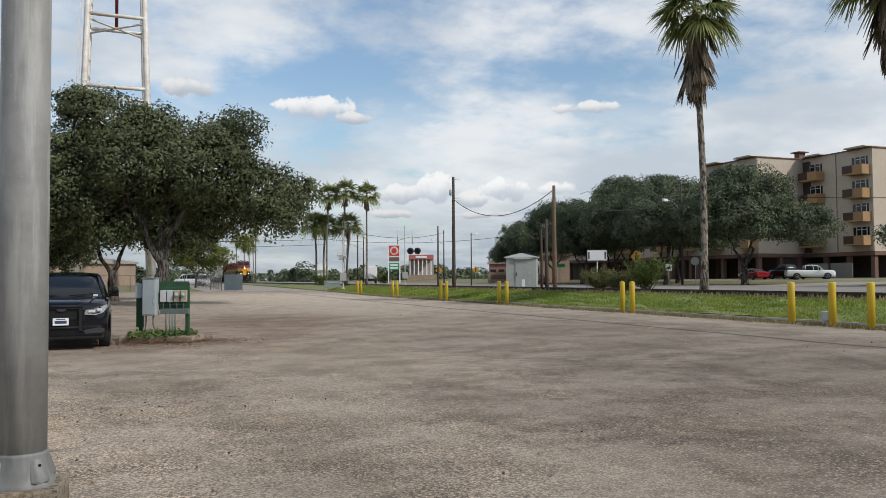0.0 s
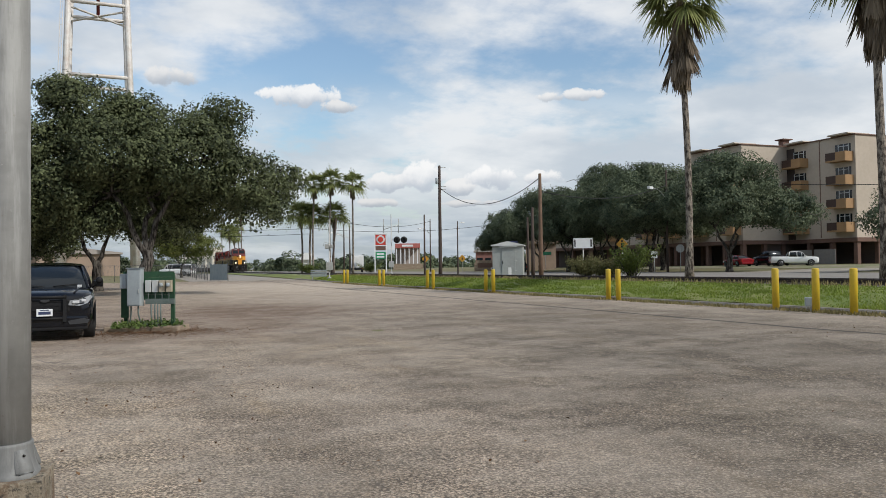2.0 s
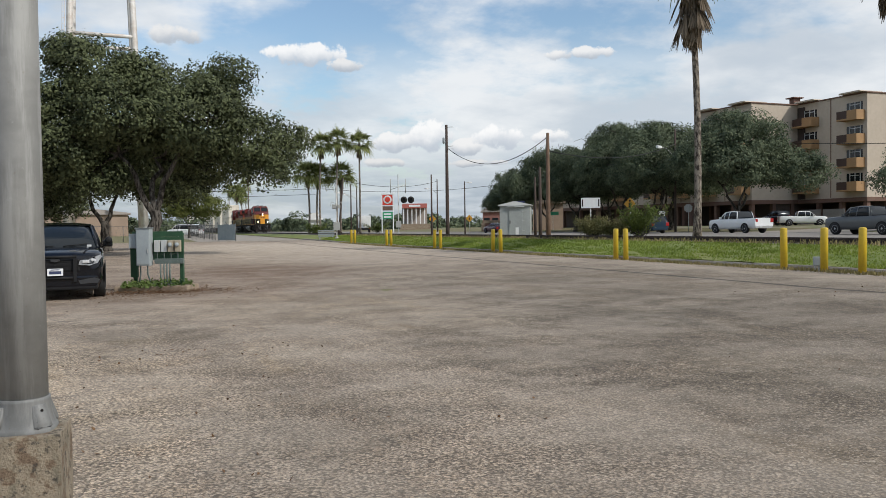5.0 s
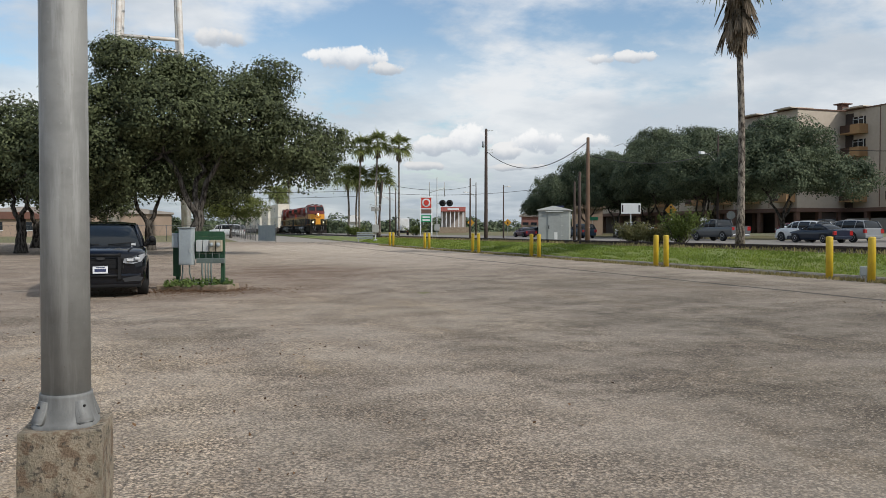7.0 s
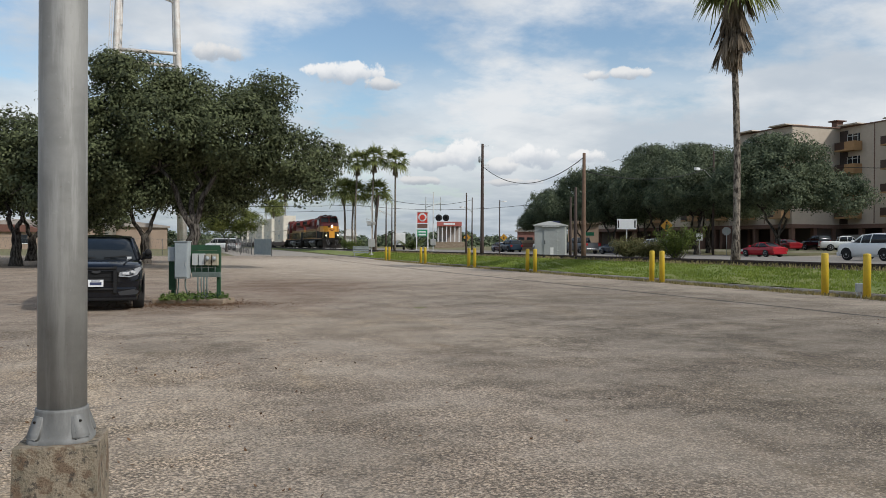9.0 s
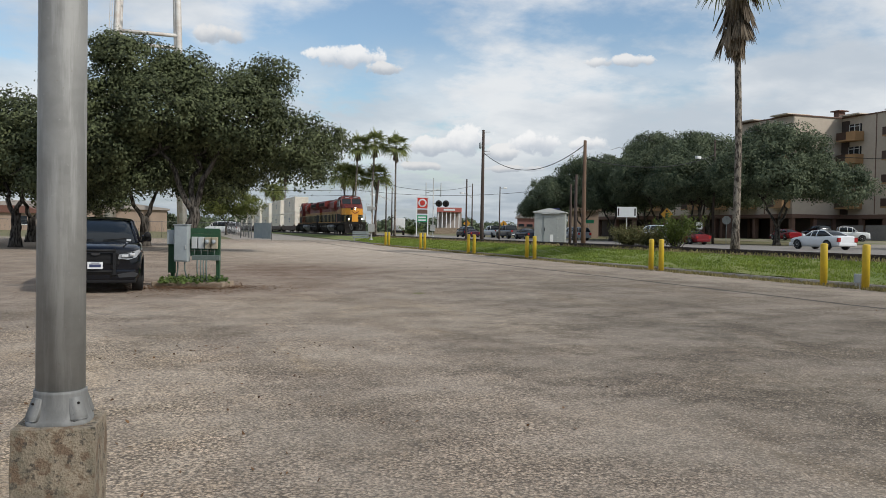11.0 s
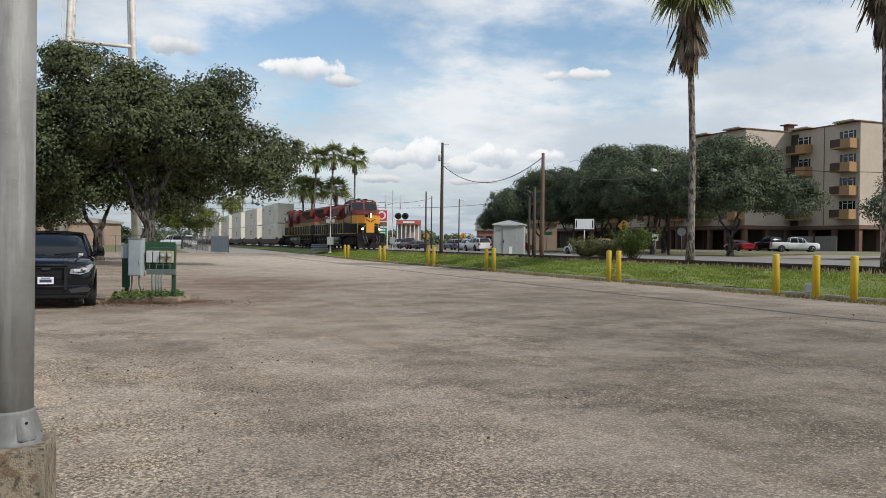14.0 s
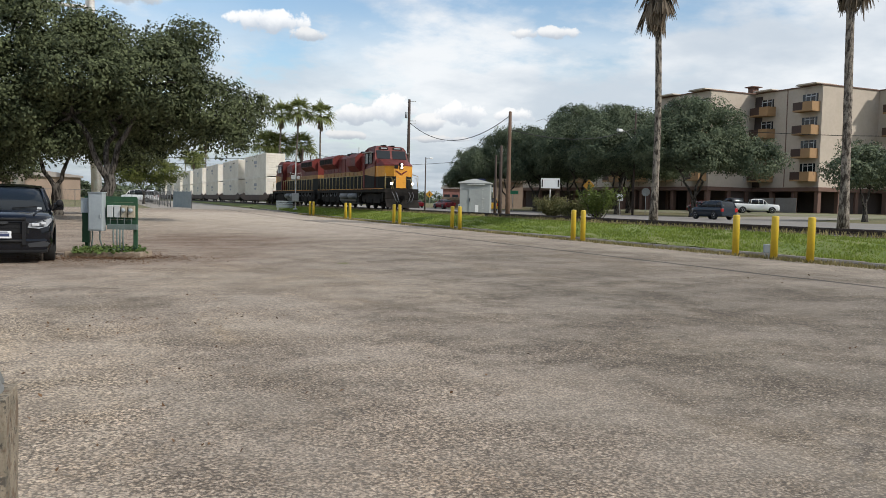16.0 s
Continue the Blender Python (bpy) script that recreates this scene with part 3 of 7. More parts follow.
M_DEAD = leafy("dead_frond", (0.27, 0.215, 0.155), (0.085, 0.064, 0.046), 0.25)
M_WEED = leafy("weed_leaf", (0.14, 0.19, 0.055), (0.045, 0.08, 0.022), 0.25)
M_LITTER = leafy("dead_leaf", (0.20, 0.115, 0.06), (0.085, 0.045, 0.026), 0.1)

M_LRED = material("locomotive_red", (0.150, 0.019, 0.014), 0.55, dark=(0.060, 0.013, 0.010), scale=0.8, spec=0.3, amount=0.8)
M_LYEL = material("locomotive_yellow", (0.68, 0.30, 0.02), 0.5, dark=(0.46, 0.19, 0.02), scale=0.9)
M_LOCHRE = material("grimy_locomotive_yellow", (0.30, 0.150, 0.030), 0.6, dark=(0.12, 0.065, 0.025), scale=0.9)
M_LDARK = material("locomotive_dark_green", (0.009, 0.011, 0.010), 0.75, dark=(0.020, 0.018, 0.016), scale=0.9, spec=0.15)
M_FRAME = material("grimy_black_steel", (0.014, 0.013, 0.012), 0.85, dark=(0.036, 0.030, 0.026), scale=1.5, spec=0.12)
M_TANK = material("fuel_tank_grey", (0.12, 0.125, 0.13), 0.5, dark=(0.06, 0.06, 0.06), scale=1.2)
M_BEAM = material("lit_headlight", (1.0, 0.9, 0.75), 0.3, emit=(1.0, 0.80, 0.55), power=5.0)
M_BOX = material("white_container_steel", (0.78, 0.725, 0.625), 0.55, dark=(0.58, 0.52, 0.43), scale=0.35, amount=0.6)
M_GREYROOF = material("pale_grey_paint", (0.36, 0.36, 0.35), 0.6, dark=(0.24, 0.23, 0.22), scale=2)
M_MARKING = material("grey_lettering", (0.30, 0.31, 0.32), 0.6)
M_RAILING = material("handrail_steel", (0.34, 0.27, 0.12), 0.6)
M_WELL = material("well_car_brown", (0.085, 0.045, 0.032), 0.75, dark=(0.04, 0.028, 0.022), scale=1.0)


def scuffed(name, base, scuff, rust, up, foot=False):
    """Weathered metal or concrete with runs down it, pale scuffs and dark pits."""
    m = bpy.data.materials.new(name)
    m.use_nodes = True
    nt = m.node_tree
    b = nt.nodes["Principled BSDF"]
    co = nt.nodes.new("ShaderNodeTexCoord").outputs["Object"]
    mp = nt.nodes.new("ShaderNodeMapping")
    mp.inputs["Scale"].default_value = (1.0, 1.0, 0.09 if not foot else 0.45)
    nt.links.new(co, mp.inputs[0])
    runs = tex(nt, mp.outputs[0], 14.0 if not foot else 9.0, 6.0, 0.65).outputs[0]
    spots = tex(nt, co, 26.0, 6.0, 0.7).outputs[0]
    wide = tex(nt, co, 3.5 if not foot else 7.0, 5.0, 0.6).outputs[0]
    col = mixc(nt, step(nt, wide, 0.32, 0.68), tuple(c * 0.80 for c in base), tuple(c * 1.12 for c in base))
    col = mixc(nt, mth(nt, "MULTIPLY", step(nt, runs, 0.46, 0.62), up), col, scuff)
    if foot:
        col = mixc(nt, mth(nt, "MULTIPLY", step(nt, tex(nt, co, 11.0, 5.0, 0.65).outputs[0], 0.49, 0.60), 0.8), col, rust)
        col = mixc(nt, mth(nt, "MULTIPLY", step(nt, spots, 0.54, 0.62), 0.8), col, (0.045, 0.040, 0.034))
    else:
        col = mixc(nt, mth(nt, "MULTIPLY", step(nt, spots, 0.62, 0.72), 0.35), col, scuff)
        col = mixc(nt, mth(nt, "MULTIPLY", step(nt, tex(nt, co, 60.0, 3.0).outputs[0], 0.66, 0.74), 0.3), col, rust)
    nt.links.new(col, b.inputs["Base Color"])
    b.inputs["Roughness"].default_value = 0.92 if foot else 0.68
    b.inputs["Metallic"].default_value = 0.0 if foot else 0.25
    bn = nt.nodes.new("ShaderNodeBump")
    bn.inputs["Strength"].default_value, bn.inputs["Distance"].default_value = (0.9, 0.008) if foot else (0.15, 0.003)
    nt.links.new(mth(nt, "ADD", spots, tex(nt, co, 90.0, 4.0).outputs[0]), bn.inputs["Height"])
    nt.links.new(bn.outputs[0], b.inputs["Normal"])
    return m


M_SHAFT = scuffed("weathered_grey_shaft", (0.275, 0.273, 0.260), (0.43, 0.43, 0.415), (0.20, 0.165, 0.13), 0.5)
M_SHOE = scuffed("weathered_cast_shoe", (0.175, 0.176, 0.170), (0.26, 0.262, 0.255), (0.12, 0.10, 0.08), 0.5)
M_FOOT = scuffed("stained_footing_concrete", (0.265, 0.220, 0.160), (0.105, 0.095, 0.068), (0.130, 0.082, 0.050), 0.6, True)


# ---- light pole in its concrete footing ----
def light_pole(x, y):
    t = thing("light_pole", "galvanised steel light pole on a stained concrete footing", "light pole", pose(x, y, 0, 0, 0, -4))
    bm = B()
    box(bm, -0.177, -0.177, -0.1, 0.177, 0.177, 0.710, 0.010)
    bmesh.ops.subdivide_edges(bm, edges=bm.edges[:], cuts=7, use_grid_fill=True)
    for v in bm.verts:
        edge = sum(abs(abs(c) - 0.177) < 0.02 for c in v.co[:2]) + (v.co.z > 0.69)
        v.co += Vector(noise.noise_vector(v.co * 14)) * (0.007 if edge > 1 else 0.003)
    part("footing", bm, M_FOOT, t, "chipped tan concrete footing with rust stains")
    bm = B()
    rings = []
    for z, half, square in ((0.709, 0.141, 0.9), (0.723, 0.141, 0.9), (0.729, 0.135, 0.85), (0.75, 0.128, 0.7), (0.775, 0.122, 0.45), (0.81, 0.1175, 0.2), (0.845, 0.1155, 0.0), (0.858, 0.1155, 0.0), (0.860, 0.106, 0.0)):
        ring = []
        for k in range(48):
            a = 2 * math.pi * k / 48
            c = abs(math.cos(2 * (a - radians(-1)) ))
            r = half * (1 + 0.20 * square * (1 - c))
            ring.append(bm.verts.new((r * math.cos(a), r * math.sin(a), z)))
        rings.append(ring)
    for ra_, rb_ in zip(rings, rings[1:]):
        for k in range(48):
            bm.faces.new((ra_[k], ra_[(k + 1) % 48], rb_[(k + 1) % 48], rb_[k]))
    fl = part("base_flange", bm, M_SHOE, t, "cast metal base shoe", True)
    for k in range(4):
        bm = B()
        a = radians(-46 + 90 * k)
        m = pose(0, 0, 0, 0, 0, math.degrees(a))
        prism(bm, [(0.10, 0.727), (0.156, 0.727), (0.156, 0.740), (0.150, 0.762), (0.138, 0.790), (0.127, 0.825), (0.118, 0.838), (0.10, 0.838)], -0.036, 0.036, "y")
        bmesh.ops.bevel(bm, geom=bm.edges[:], offset=0.007, segments=2, affect="EDGES")
        for v in bm.verts:
            v.co.y *= 1.25 - (v.co.z - 0.70) * 3.0
            v.co = m @ v.co
        c = part("bolt_cover", bm, M_SHOE, fl, smooth=True)
        bm = B()
        lathe(bm, [(0.006, 0.0), (0.006, 0.006), (0.004, 0.008)], 8, (0, 0, 0), "x")
        for v in bm.verts:
            v.co = m @ (v.co + Vector((0.134, 0, 0.808)))
        part("bolt", bm, M_FRAME, c)
    bm = B()
    lathe(bm, [(0.107, 0.85), (0.105, 2.0), (0.100, 6.0), (0.092, 10.5)], 40)
    part("shaft", bm, M_SHAFT, t, "dull grey shaft with scuffs", True)
    bm = B()
    tube(bm, [(0, 0, 10.4), (0.5, 0, 10.7), (1.6, 0, 10.8)], 0.035, 8)
    part("arm", bm, M_GALV, t)
    bm = B()
    box(bm, 1.5, -0.16, 10.72, 2.15, 0.16, 10.86, 0.03)
    part("lamp_head", bm, M_GALV2, t)
    return t


light_pole(-0.498, 4.12)


# ---- yellow bollards ----
def bollard():
    t = thing("bollard", "yellow painted steel bollard at the edge of the lot", "bollard", group="yellow bollards")
    bm = B()
    lathe(bm, [(0.104, -0.1), (0.104, 1.235), (0.098, 1.255), (0.07, 1.268), (0.02, 1.274)], 18)
    part("post", bm, M_YELLOW, t, smooth=True)
    bm = B()
    lathe(bm, [(0.15, -0.1), (0.145, 0.012), (0.11, 0.02)], 14)
    part("collar", bm, M_CONC, t, "rough concrete collar")
    return t


b0 = bollard()
PAIRS = [(18.4, 69.9), (18.4, 71.1), (18.42, 59.1), (18.42, 60.25), (18.43, 48.45), (18.43, 49.55), (18.44, 39.35), (18.44, 40.35), (18.45, 27.55), (18.5, 28.35), (18.5, 19.17), (18.5, 17.64), (18.5, 16.34)]
for i, (x, y) in enumerate(PAIRS):
    m = pose(x, y, gz(x, y) + 0.0, 0.6 * math.sin(i * 2.3), 0.6 * math.cos(i * 1.9), 40 * i)
    if i == 0:
        b0.matrix_world = m
    else:
        copy_thing(b0, m)


# ---- trees ----
def crown(name, lobes, count, leaf, mat, parent, seed, clump=0.55, tuft=1.0):
    """Leaves over tufts that sit on a set of lobes (centre and radii): each tuft is a small dome, so its top takes the light and gaps stay beneath."""
    r = np.random.default_rng(seed)
    per = 90
    area = np.array([(lb[3] * lb[4] + lb[4] * lb[5] + lb[3] * lb[5]) for lb in lobes])
    n_tuft = max(count // per, 8)
    which = r.choice(len(lobes), n_tuft, p=area / area.sum())
    cs, ns = [], []
    for i in which:
        lb = lobes[i]
        d = r.normal(size=3)
        d /= np.linalg.norm(d)
        rad = r.uniform(0.45, 1.05) ** 0.55
        if d[2] < -0.45:
            rad *= 0.82
        c = np.array(lb[:3]) + d * np.array(lb[3:]) * rad
        size = tuft * r.uniform(0.55, 1.35) * np.array([1.0, 1.0, 0.72])
        u = r.normal(size=(per, 3)) + d * 0.5 + np.array([0, 0, 0.35])
        u /= np.linalg.norm(u, axis=1, keepdims=True)
        cs.append(c + u * size * r.uniform(0.55, 1.12, (per, 1)) + r.normal(size=(per, 3)) * clump * 0.16)
        ns.append(u * 1.0 + d * 0.35 + np.array([0, 0, 0.25]) + r.normal(size=(per, 3)) * 0.5)
    cs, ns = np.concatenate(cs), np.concatenate(ns)
    n = len(cs)
    v, f = cards(cs, ns, leaf * r.uniform(0.7, 1.5, n), leaf * r.uniform(0.4, 0.8, n), r)
    return raw_mesh(name, v, f, mat, parent)


def limb(bm, start, end, r0, r1, r, wob=0.12, n=7, seg=5):
    a, b = Vector(start), Vector(end)
    pts, rad = [], []
    ln = (b - a).length
    for i in range(seg + 1):
        k = i / seg
        p = a.lerp(b, k)
        if 0 < i < seg:
            p += Vector(r.normal(size=3)) * wob * ln * 0.35
        p.z += math.sin(k * math.pi) * ln * 0.04
        pts.append(p)
        rad.append(r0 + (r1 - r0) * k)
    tube(bm, pts, rad, n)
    return pts


def oak(lobes, trunks, count, leaf, mat, label, seed, name="oak_tree", clump=0.55, girth=0.4, tuft=1.0):
    """A spreading oak: forked trunk, limbs that reach the lobes, crown of leaf clumps."""
    r = np.random.default_rng(seed)
    t = thing(name, label, "tree")
    bm = B()
    fork = Vector(trunks[0])
    limb(bm, (0, 0, -0.3), fork, girth, girth * 0.72, r, 0.04, 12)
    lathe(bm, [(girth * 1.5, -0.2), (girth * 1.18, 0.15), (girth * 0.98, 0.6)], 12)
    part("trunk", bm, M_BARK, t, smooth=True)
    for hub in trunks[1:]:
        bm = B()
        limb(bm, fork - Vector((0, 0, 0.3)), hub, girth * 0.46, girth * 0.27, r, 0.10, 9)
        near = sorted(lobes, key=lambda lb: (Vector(lb[:3]) - Vector(hub)).length)[:4]
        for lb in near:
            e = Vector(lb[:3])
            ps = limb(bm, hub, e, girth * 0.24, girth * 0.10, r, 0.12, 7)
            for _ in range(4):
                q = e + Vector(r.normal(size=3) * np.array(lb[3:]) * 0.55)
                limb(bm, ps[int(r.integers(2, 6))], q, girth * 0.12, 0.02, r, 0.12, 5)
        part("limb", bm, M_BARK, t, smooth=True)
    crown("crown", lobes, count, leaf, mat, t, seed, clump, tuft)
    return t


# ---- tall fan palm ----
def palm(height, spread, fronds, dead, label, seed, lean=0.0, girth=0.24, skirt=2.6, blades=20):
    r = np.random.default_rng(seed)
    t = thing("palm_tree", label, "palm tree", group="")
    bm = B()
    pts, rad = [], []
    for i in range(13):
        k = i / 12
        pts.append((lean * k * k + 0.05 * math.sin(k * 7 + seed), 0.04 * math.sin(k * 5 + 2 * seed), -0.3 + (height + 0.3) * k))
        rad.append(girth * (1.45 - 1.2 * min(k * 8, 1) * 0.38) * (1 - 0.22 * k))
    tube(bm, pts, rad, 14)
    part("trunk", bm, M_PALMBARK, t, smooth=True)
    top = Vector(pts[-1])
    V, Fq, Vd, Fd = [], [], [], []

    def blade(V, Fq, base, way, side, length, width, droop, segs=3):
        i0 = len(V)
        for s in range(segs + 1):
            k = s / segs
            p = base + way * (length * k) + Vector((0, 0, -1)) * (droop * k * k * length)
            w = width * (1 - 0.85 * k ** 1.5)
            V.append(p - side * w)
            V.append(p + side * w)
        for s in range(segs):
            a = i0 + 2 * s
            Fq.append((a, a + 1, a + 3, a + 2))

    def frond(V, Fq, ang, tilt, pet, size, droop, nb, open_to=150):
        out = Vector((math.cos(ang), math.sin(ang), 0))
        way = (out * math.cos(tilt) + Vector((0, 0, 1)) * math.sin(tilt)).normalized()
        side = Vector((-math.sin(ang), math.cos(ang), 0))
        nrm = side.cross(way)
        hub = top + way * pet + Vector((0, 0, -0.10 * pet))
        blade(V, Fq, top, way, side, pet, 0.035, 0.12, 2)
        for b in range(nb):
            a = radians(-open_to + 2 * open_to * b / (nb - 1)) * 0.62
            d = (way * math.cos(a) + side * math.sin(a) + nrm * 0.12 * math.cos(a * 2)).normalized()
            sd = nrm.cross(d).normalized()
            ln = size * (0.75 + 0.25 * math.cos(a)) * r.uniform(0.85, 1.08)
            blade(V, Fq, hub, d, (sd * 0.85 + nrm * r.normal() * 0.3).normalized(), ln, 0.046 * size + 0.018, droop * r.uniform(0.4, 1.2) + 0.12 * abs(a))
    for i in range(fronds):
        k = (i + 0.5) / fronds
        frond(V, Fq, i * 2.399 + r.normal() * 0.2, radians(80 - 104 * k ** 0.95 + r.normal() * 9), spread * r.uniform(0.42, 0.58), spread * r.uniform(0.50, 0.62), 0.22 + 0.62 * k, blades)
    raw_mesh("crown", np.array(V), np.array(Fq), M_PALM, t)
    # the hanging skirt of dead leaves
    for i in range(dead):
        k = i / max(dead, 1)
        a = i * 2.399
        tilt = radians(-85 + r.normal() * 4 + (24 if i % 12 == 0 else 0))
        drop = r.uniform(0.0, skirt * 0.62)
        top_keep = top.copy()
        top.z -= drop
        top.x += math.cos(a) * 0.26
        top.y += math.sin(a) * 0.26
        frond(Vd, Fd, a, tilt, 0.75 * r.uniform(0.7, 1.2), skirt * r.uniform(0.22, 0.36), 0.15, max(7, blades // 2), 26)
        top.x, top.y, top.z = top_keep
    if dead:
        raw_mesh("dead_skirt", np.array(Vd), np.array(Fd), M_DEAD, t, "hanging skirt of dry brown fronds")
    return t

# ---- the trees of the lot ----
BIG = [(-1.6, 0, 8.4, 4.1, 3.6, 2.9), (-5.0, 0.5, 6.6, 2.9, 3.0, 2.7), (2.4, -0.6, 8.0, 3.4, 3.2, 2.7), (5.4, 0, 7.0, 2.6, 2.6, 2.3), (-3.2, 0.5, 11.0, 2.5, 2.4, 1.8), (-0.6, 1.5, 10.6, 2.4, 2.5, 1.6), (3.6, 0.4, 10.0, 1.9, 2.0, 1.7),
       (-6.0, -0.5, 8.9, 1.8, 2.0, 1.6), (7.4, 0.3, 6.6, 1.6, 1.6, 1.3), (-3.4, 1.0, 5.0, 2.3, 2.4, 1.5), (3.2, 2.5, 5.6, 3.0, 2.2, 1.6), (-6.6, 1.0, 5.2, 1.6, 1.8, 1.8), (6.8, -0.4, 5.2, 1.5, 1.4, 1.0), (-4.6, 0.0, 12.0, 1.3, 1.2, 0.8), (4.6, 0.2, 11.2, 1.2, 1.0, 0.8), (0.6, 2.2, 6.5, 3.5, 1.5, 1.6), (8.3, 0.2, 7.4, 0.8, 0.8, 0.7)]
BIG = [(x, y, z - 0.25, a * 0.88, b * 0.88, c * 0.86) for x, y, z, a, b, c in BIG]
t = oak(BIG, [(0.1, 0, 2.7), (-1.8, 0.1, 6.0), (0.2, 0.6, 5.8), (1.7, -0.4, 6.4)], 120000, 0.19, M_OAK, "large spreading live oak with forked grey trunk", 3, clump=0.5, girth=0.42, tuft=0.85)
t.matrix_world = pose(1.05, 50.0, gz(1, 50), 0, 0, -3)
bm = B()
rt = np.random.default_rng(77)
for x0, z0, x1, z1 in ((7.2, 6.6, 7.9, 8.2), (7.4, 7.0, 7.6, 8.4), (7.6, 7.3, 8.2, 7.9), (-3.9, 11.6, -4.4, 12.5), (-3.2, 11.6, -3.0, 12.6)):
    limb(bm, (x0, 0, z0), (x1, 0.1, z1), 0.035, 0.01, rt, 0.12, 5)
part("bare_twigs", bm, M_BARK, t, "bare grey twigs beyond the leaves", kind="stuff")
LOW = [(-2.0, 0, 6.6, 3.6, 3.2, 2.2), (1.6, 0.5, 6.0, 3.2, 3.2, 2.0), (-4.4, 0, 5.2, 2.2, 2.4, 1.7), (0, 0, 8.0, 2.8, 2.6, 1.6), (3.6, 0.4, 4.8, 2.0, 2.2, 1.4), (-2.4, -1, 4.6, 1.8, 1.8, 1.2), (5.0, 0.5, 4.9, 2.3, 2.2, 1.5), (-5.0, 0.5, 3.9, 1.7, 1.8, 1.3)]
t2 = oak(LOW, [(-0.1, 0, 2.2), (-1.4, 0.2, 4.6), (1.0, 0.3, 4.4)], 40000, 0.23, M_OAK, "dark live oak standing behind the large one", 5, girth=0.36)
t2.matrix_world = pose(-1.9, 63.0, gz(-1.9, 63))
t5 = copy_thing(t2, pose(-10.8, 72.0, gz(-10.8, 72), 0, 0, 210))
t5.scale = (1.1, 1.1, 0.92)
t3 = copy_thing(t2, pose(-9.6, 58.0, gz(-9.6, 58), 0, 0, 130))
tagged(t3, "spreading live oak at the edge of the lot")
t4 = oak([(0, 0, 5.0, 3.6, 3.4, 2.2), (-2, 1, 4.2, 2.2, 2.2, 1.8), (2.4, 0, 4.4, 2.6, 2.2, 1.8), (0.4, 0, 6.6, 2.2, 2.0, 1.4)], [(0, 0, 1.6), (-0.9, 0, 3.2), (1.0, 0.2, 3.2)], 14000, 0.26, M_LIME, "light green broadleaf tree near the fence", 8, "broadleaf_tree", 0.55, 0.18)
t4.matrix_world = pose(7.6, 124.0, gz(7.6, 124))

# ---- the row of oaks beyond the road ----
ROW = [(0, 0, 8.6, 5.0, 4.8, 3.2), (-4.0, 0.5, 6.8, 3.2, 3.4, 2.6), (4.0, -0.4, 6.8, 3.4, 3.4, 2.5), (0.2, 1.5, 10.2, 3.0, 2.8, 1.8), (-2.0, -2.8, 6.0, 2.9, 2.6, 2.0), (2.2, -2.6, 6.2, 2.9, 2.4, 1.9), (0, 3.2, 6.4, 3.2, 2.8, 2.2), (4.6, -4.0, 5.2, 2.5, 2.5, 1.5), (5.8, -3.4, 6.6, 1.6, 1.6, 1.0)]
ROW = [(x, y, z, a * 0.93, b * 0.93, c * 0.90) for x, y, z, a, b, c in ROW]
ra = oak(ROW, [(0.1, 0, 1.8), (-1.6, 0.3, 4.4), (0.3, -0.8, 4.6), (1.6, 0.4, 4.4)], 60000, 0.24, M_OAK2, "dark green live oak beside the road", 21, clump=0.5, girth=0.34)
ra.matrix_world = pose(58.5, 67.0, gz(58.5, 67))
ROW2 = [(x * 1.04, y, z * 0.97 + 0.2 * math.sin(i * 2), a, b, c) for i, (x, y, z, a, b, c) in enumerate(ROW)]
rb = oak(ROW2, [(-0.3, 0, 1.5), (1.8, 0.2, 4.2), (-0.6, -0.6, 4.6), (-1.9, 0.2, 4.2)], 60000, 0.25, M_OAK2, "dark green live oak beside the road", 27, clump=0.52, girth=0.36)
rb.matrix_world = pose(58.0, 79.5, gz(58, 79), 0, 0, 40)
for i, (x, y, wide, tall) in enumerate(((59.0, 89.0, 0.98, 1.17), (57.5, 98.0, 0.86, 0.98), (58.5, 108.0, 0.88, 1.03), (57.0, 118.0, 0.66, 0.84), (66.5, 128.0, 0.72, 0.76), (63.0, 84.0, 0.95, 1.12), (64.0, 100.0, 0.90, 1.03))):
    s = copy_thing((ra, rb)[i % 2], pose(x, y, gz(x, y), 0, 0, 75 * i + 20))
    s.scale = (wide, wide, tall)
ra.scale, rb.scale = (1.0, 1.0, 1.05), (1.0, 1.0, 1.08)
SMALL = [(0, 0, 4.6, 2.6, 2.6, 1.5), (-2.2, 0, 4.0, 1.8, 1.8, 1.2), (2.2, 0.3, 4.2, 2.0, 1.8, 1.2), (0.4, 0.6, 5.6, 1.6, 1.6, 0.9)]
ts = oak(SMALL, [(0, 0, 1.3), (-1.0, 0, 2.8), (0.9, 0.2, 2.8)], 9000, 0.24, M_OAK2, "small open-crowned oak by the driveway", 31, clump=0.4, girth=0.22)
ts.matrix_world = pose(60.5, 48.0, gz(60.5, 48), 0, 0, 10)

# ---- vehicles ----
M_LIGHT = material("lamp_lens", (0.55, 0.56, 0.57), 0.12, 0.0, spec=0.8)
M_SMOKED = material("smoked_lens", (0.26, 0.27, 0.285), 0.10, 0.0, spec=0.7)
M_TAIL = material("tail_lens", (0.32, 0.012, 0.012), 0.25)
M_TRIM = material("dark_plastic", (0.008, 0.008, 0.009), 0.6, dark=(0.014, 0.014, 0.014), scale=5, spec=0.25)
M_RIM = material("wheel_alloy", (0.50, 0.50, 0.51), 0.3, 0.8, dark=(0.35, 0.35, 0.36), scale=8)
M_PLATE = material("plate_white", (0.72, 0.73, 0.74), 0.5)
M_INK = material("ink_blue", (0.03, 0.04, 0.10), 0.6)
PAINTS = {}


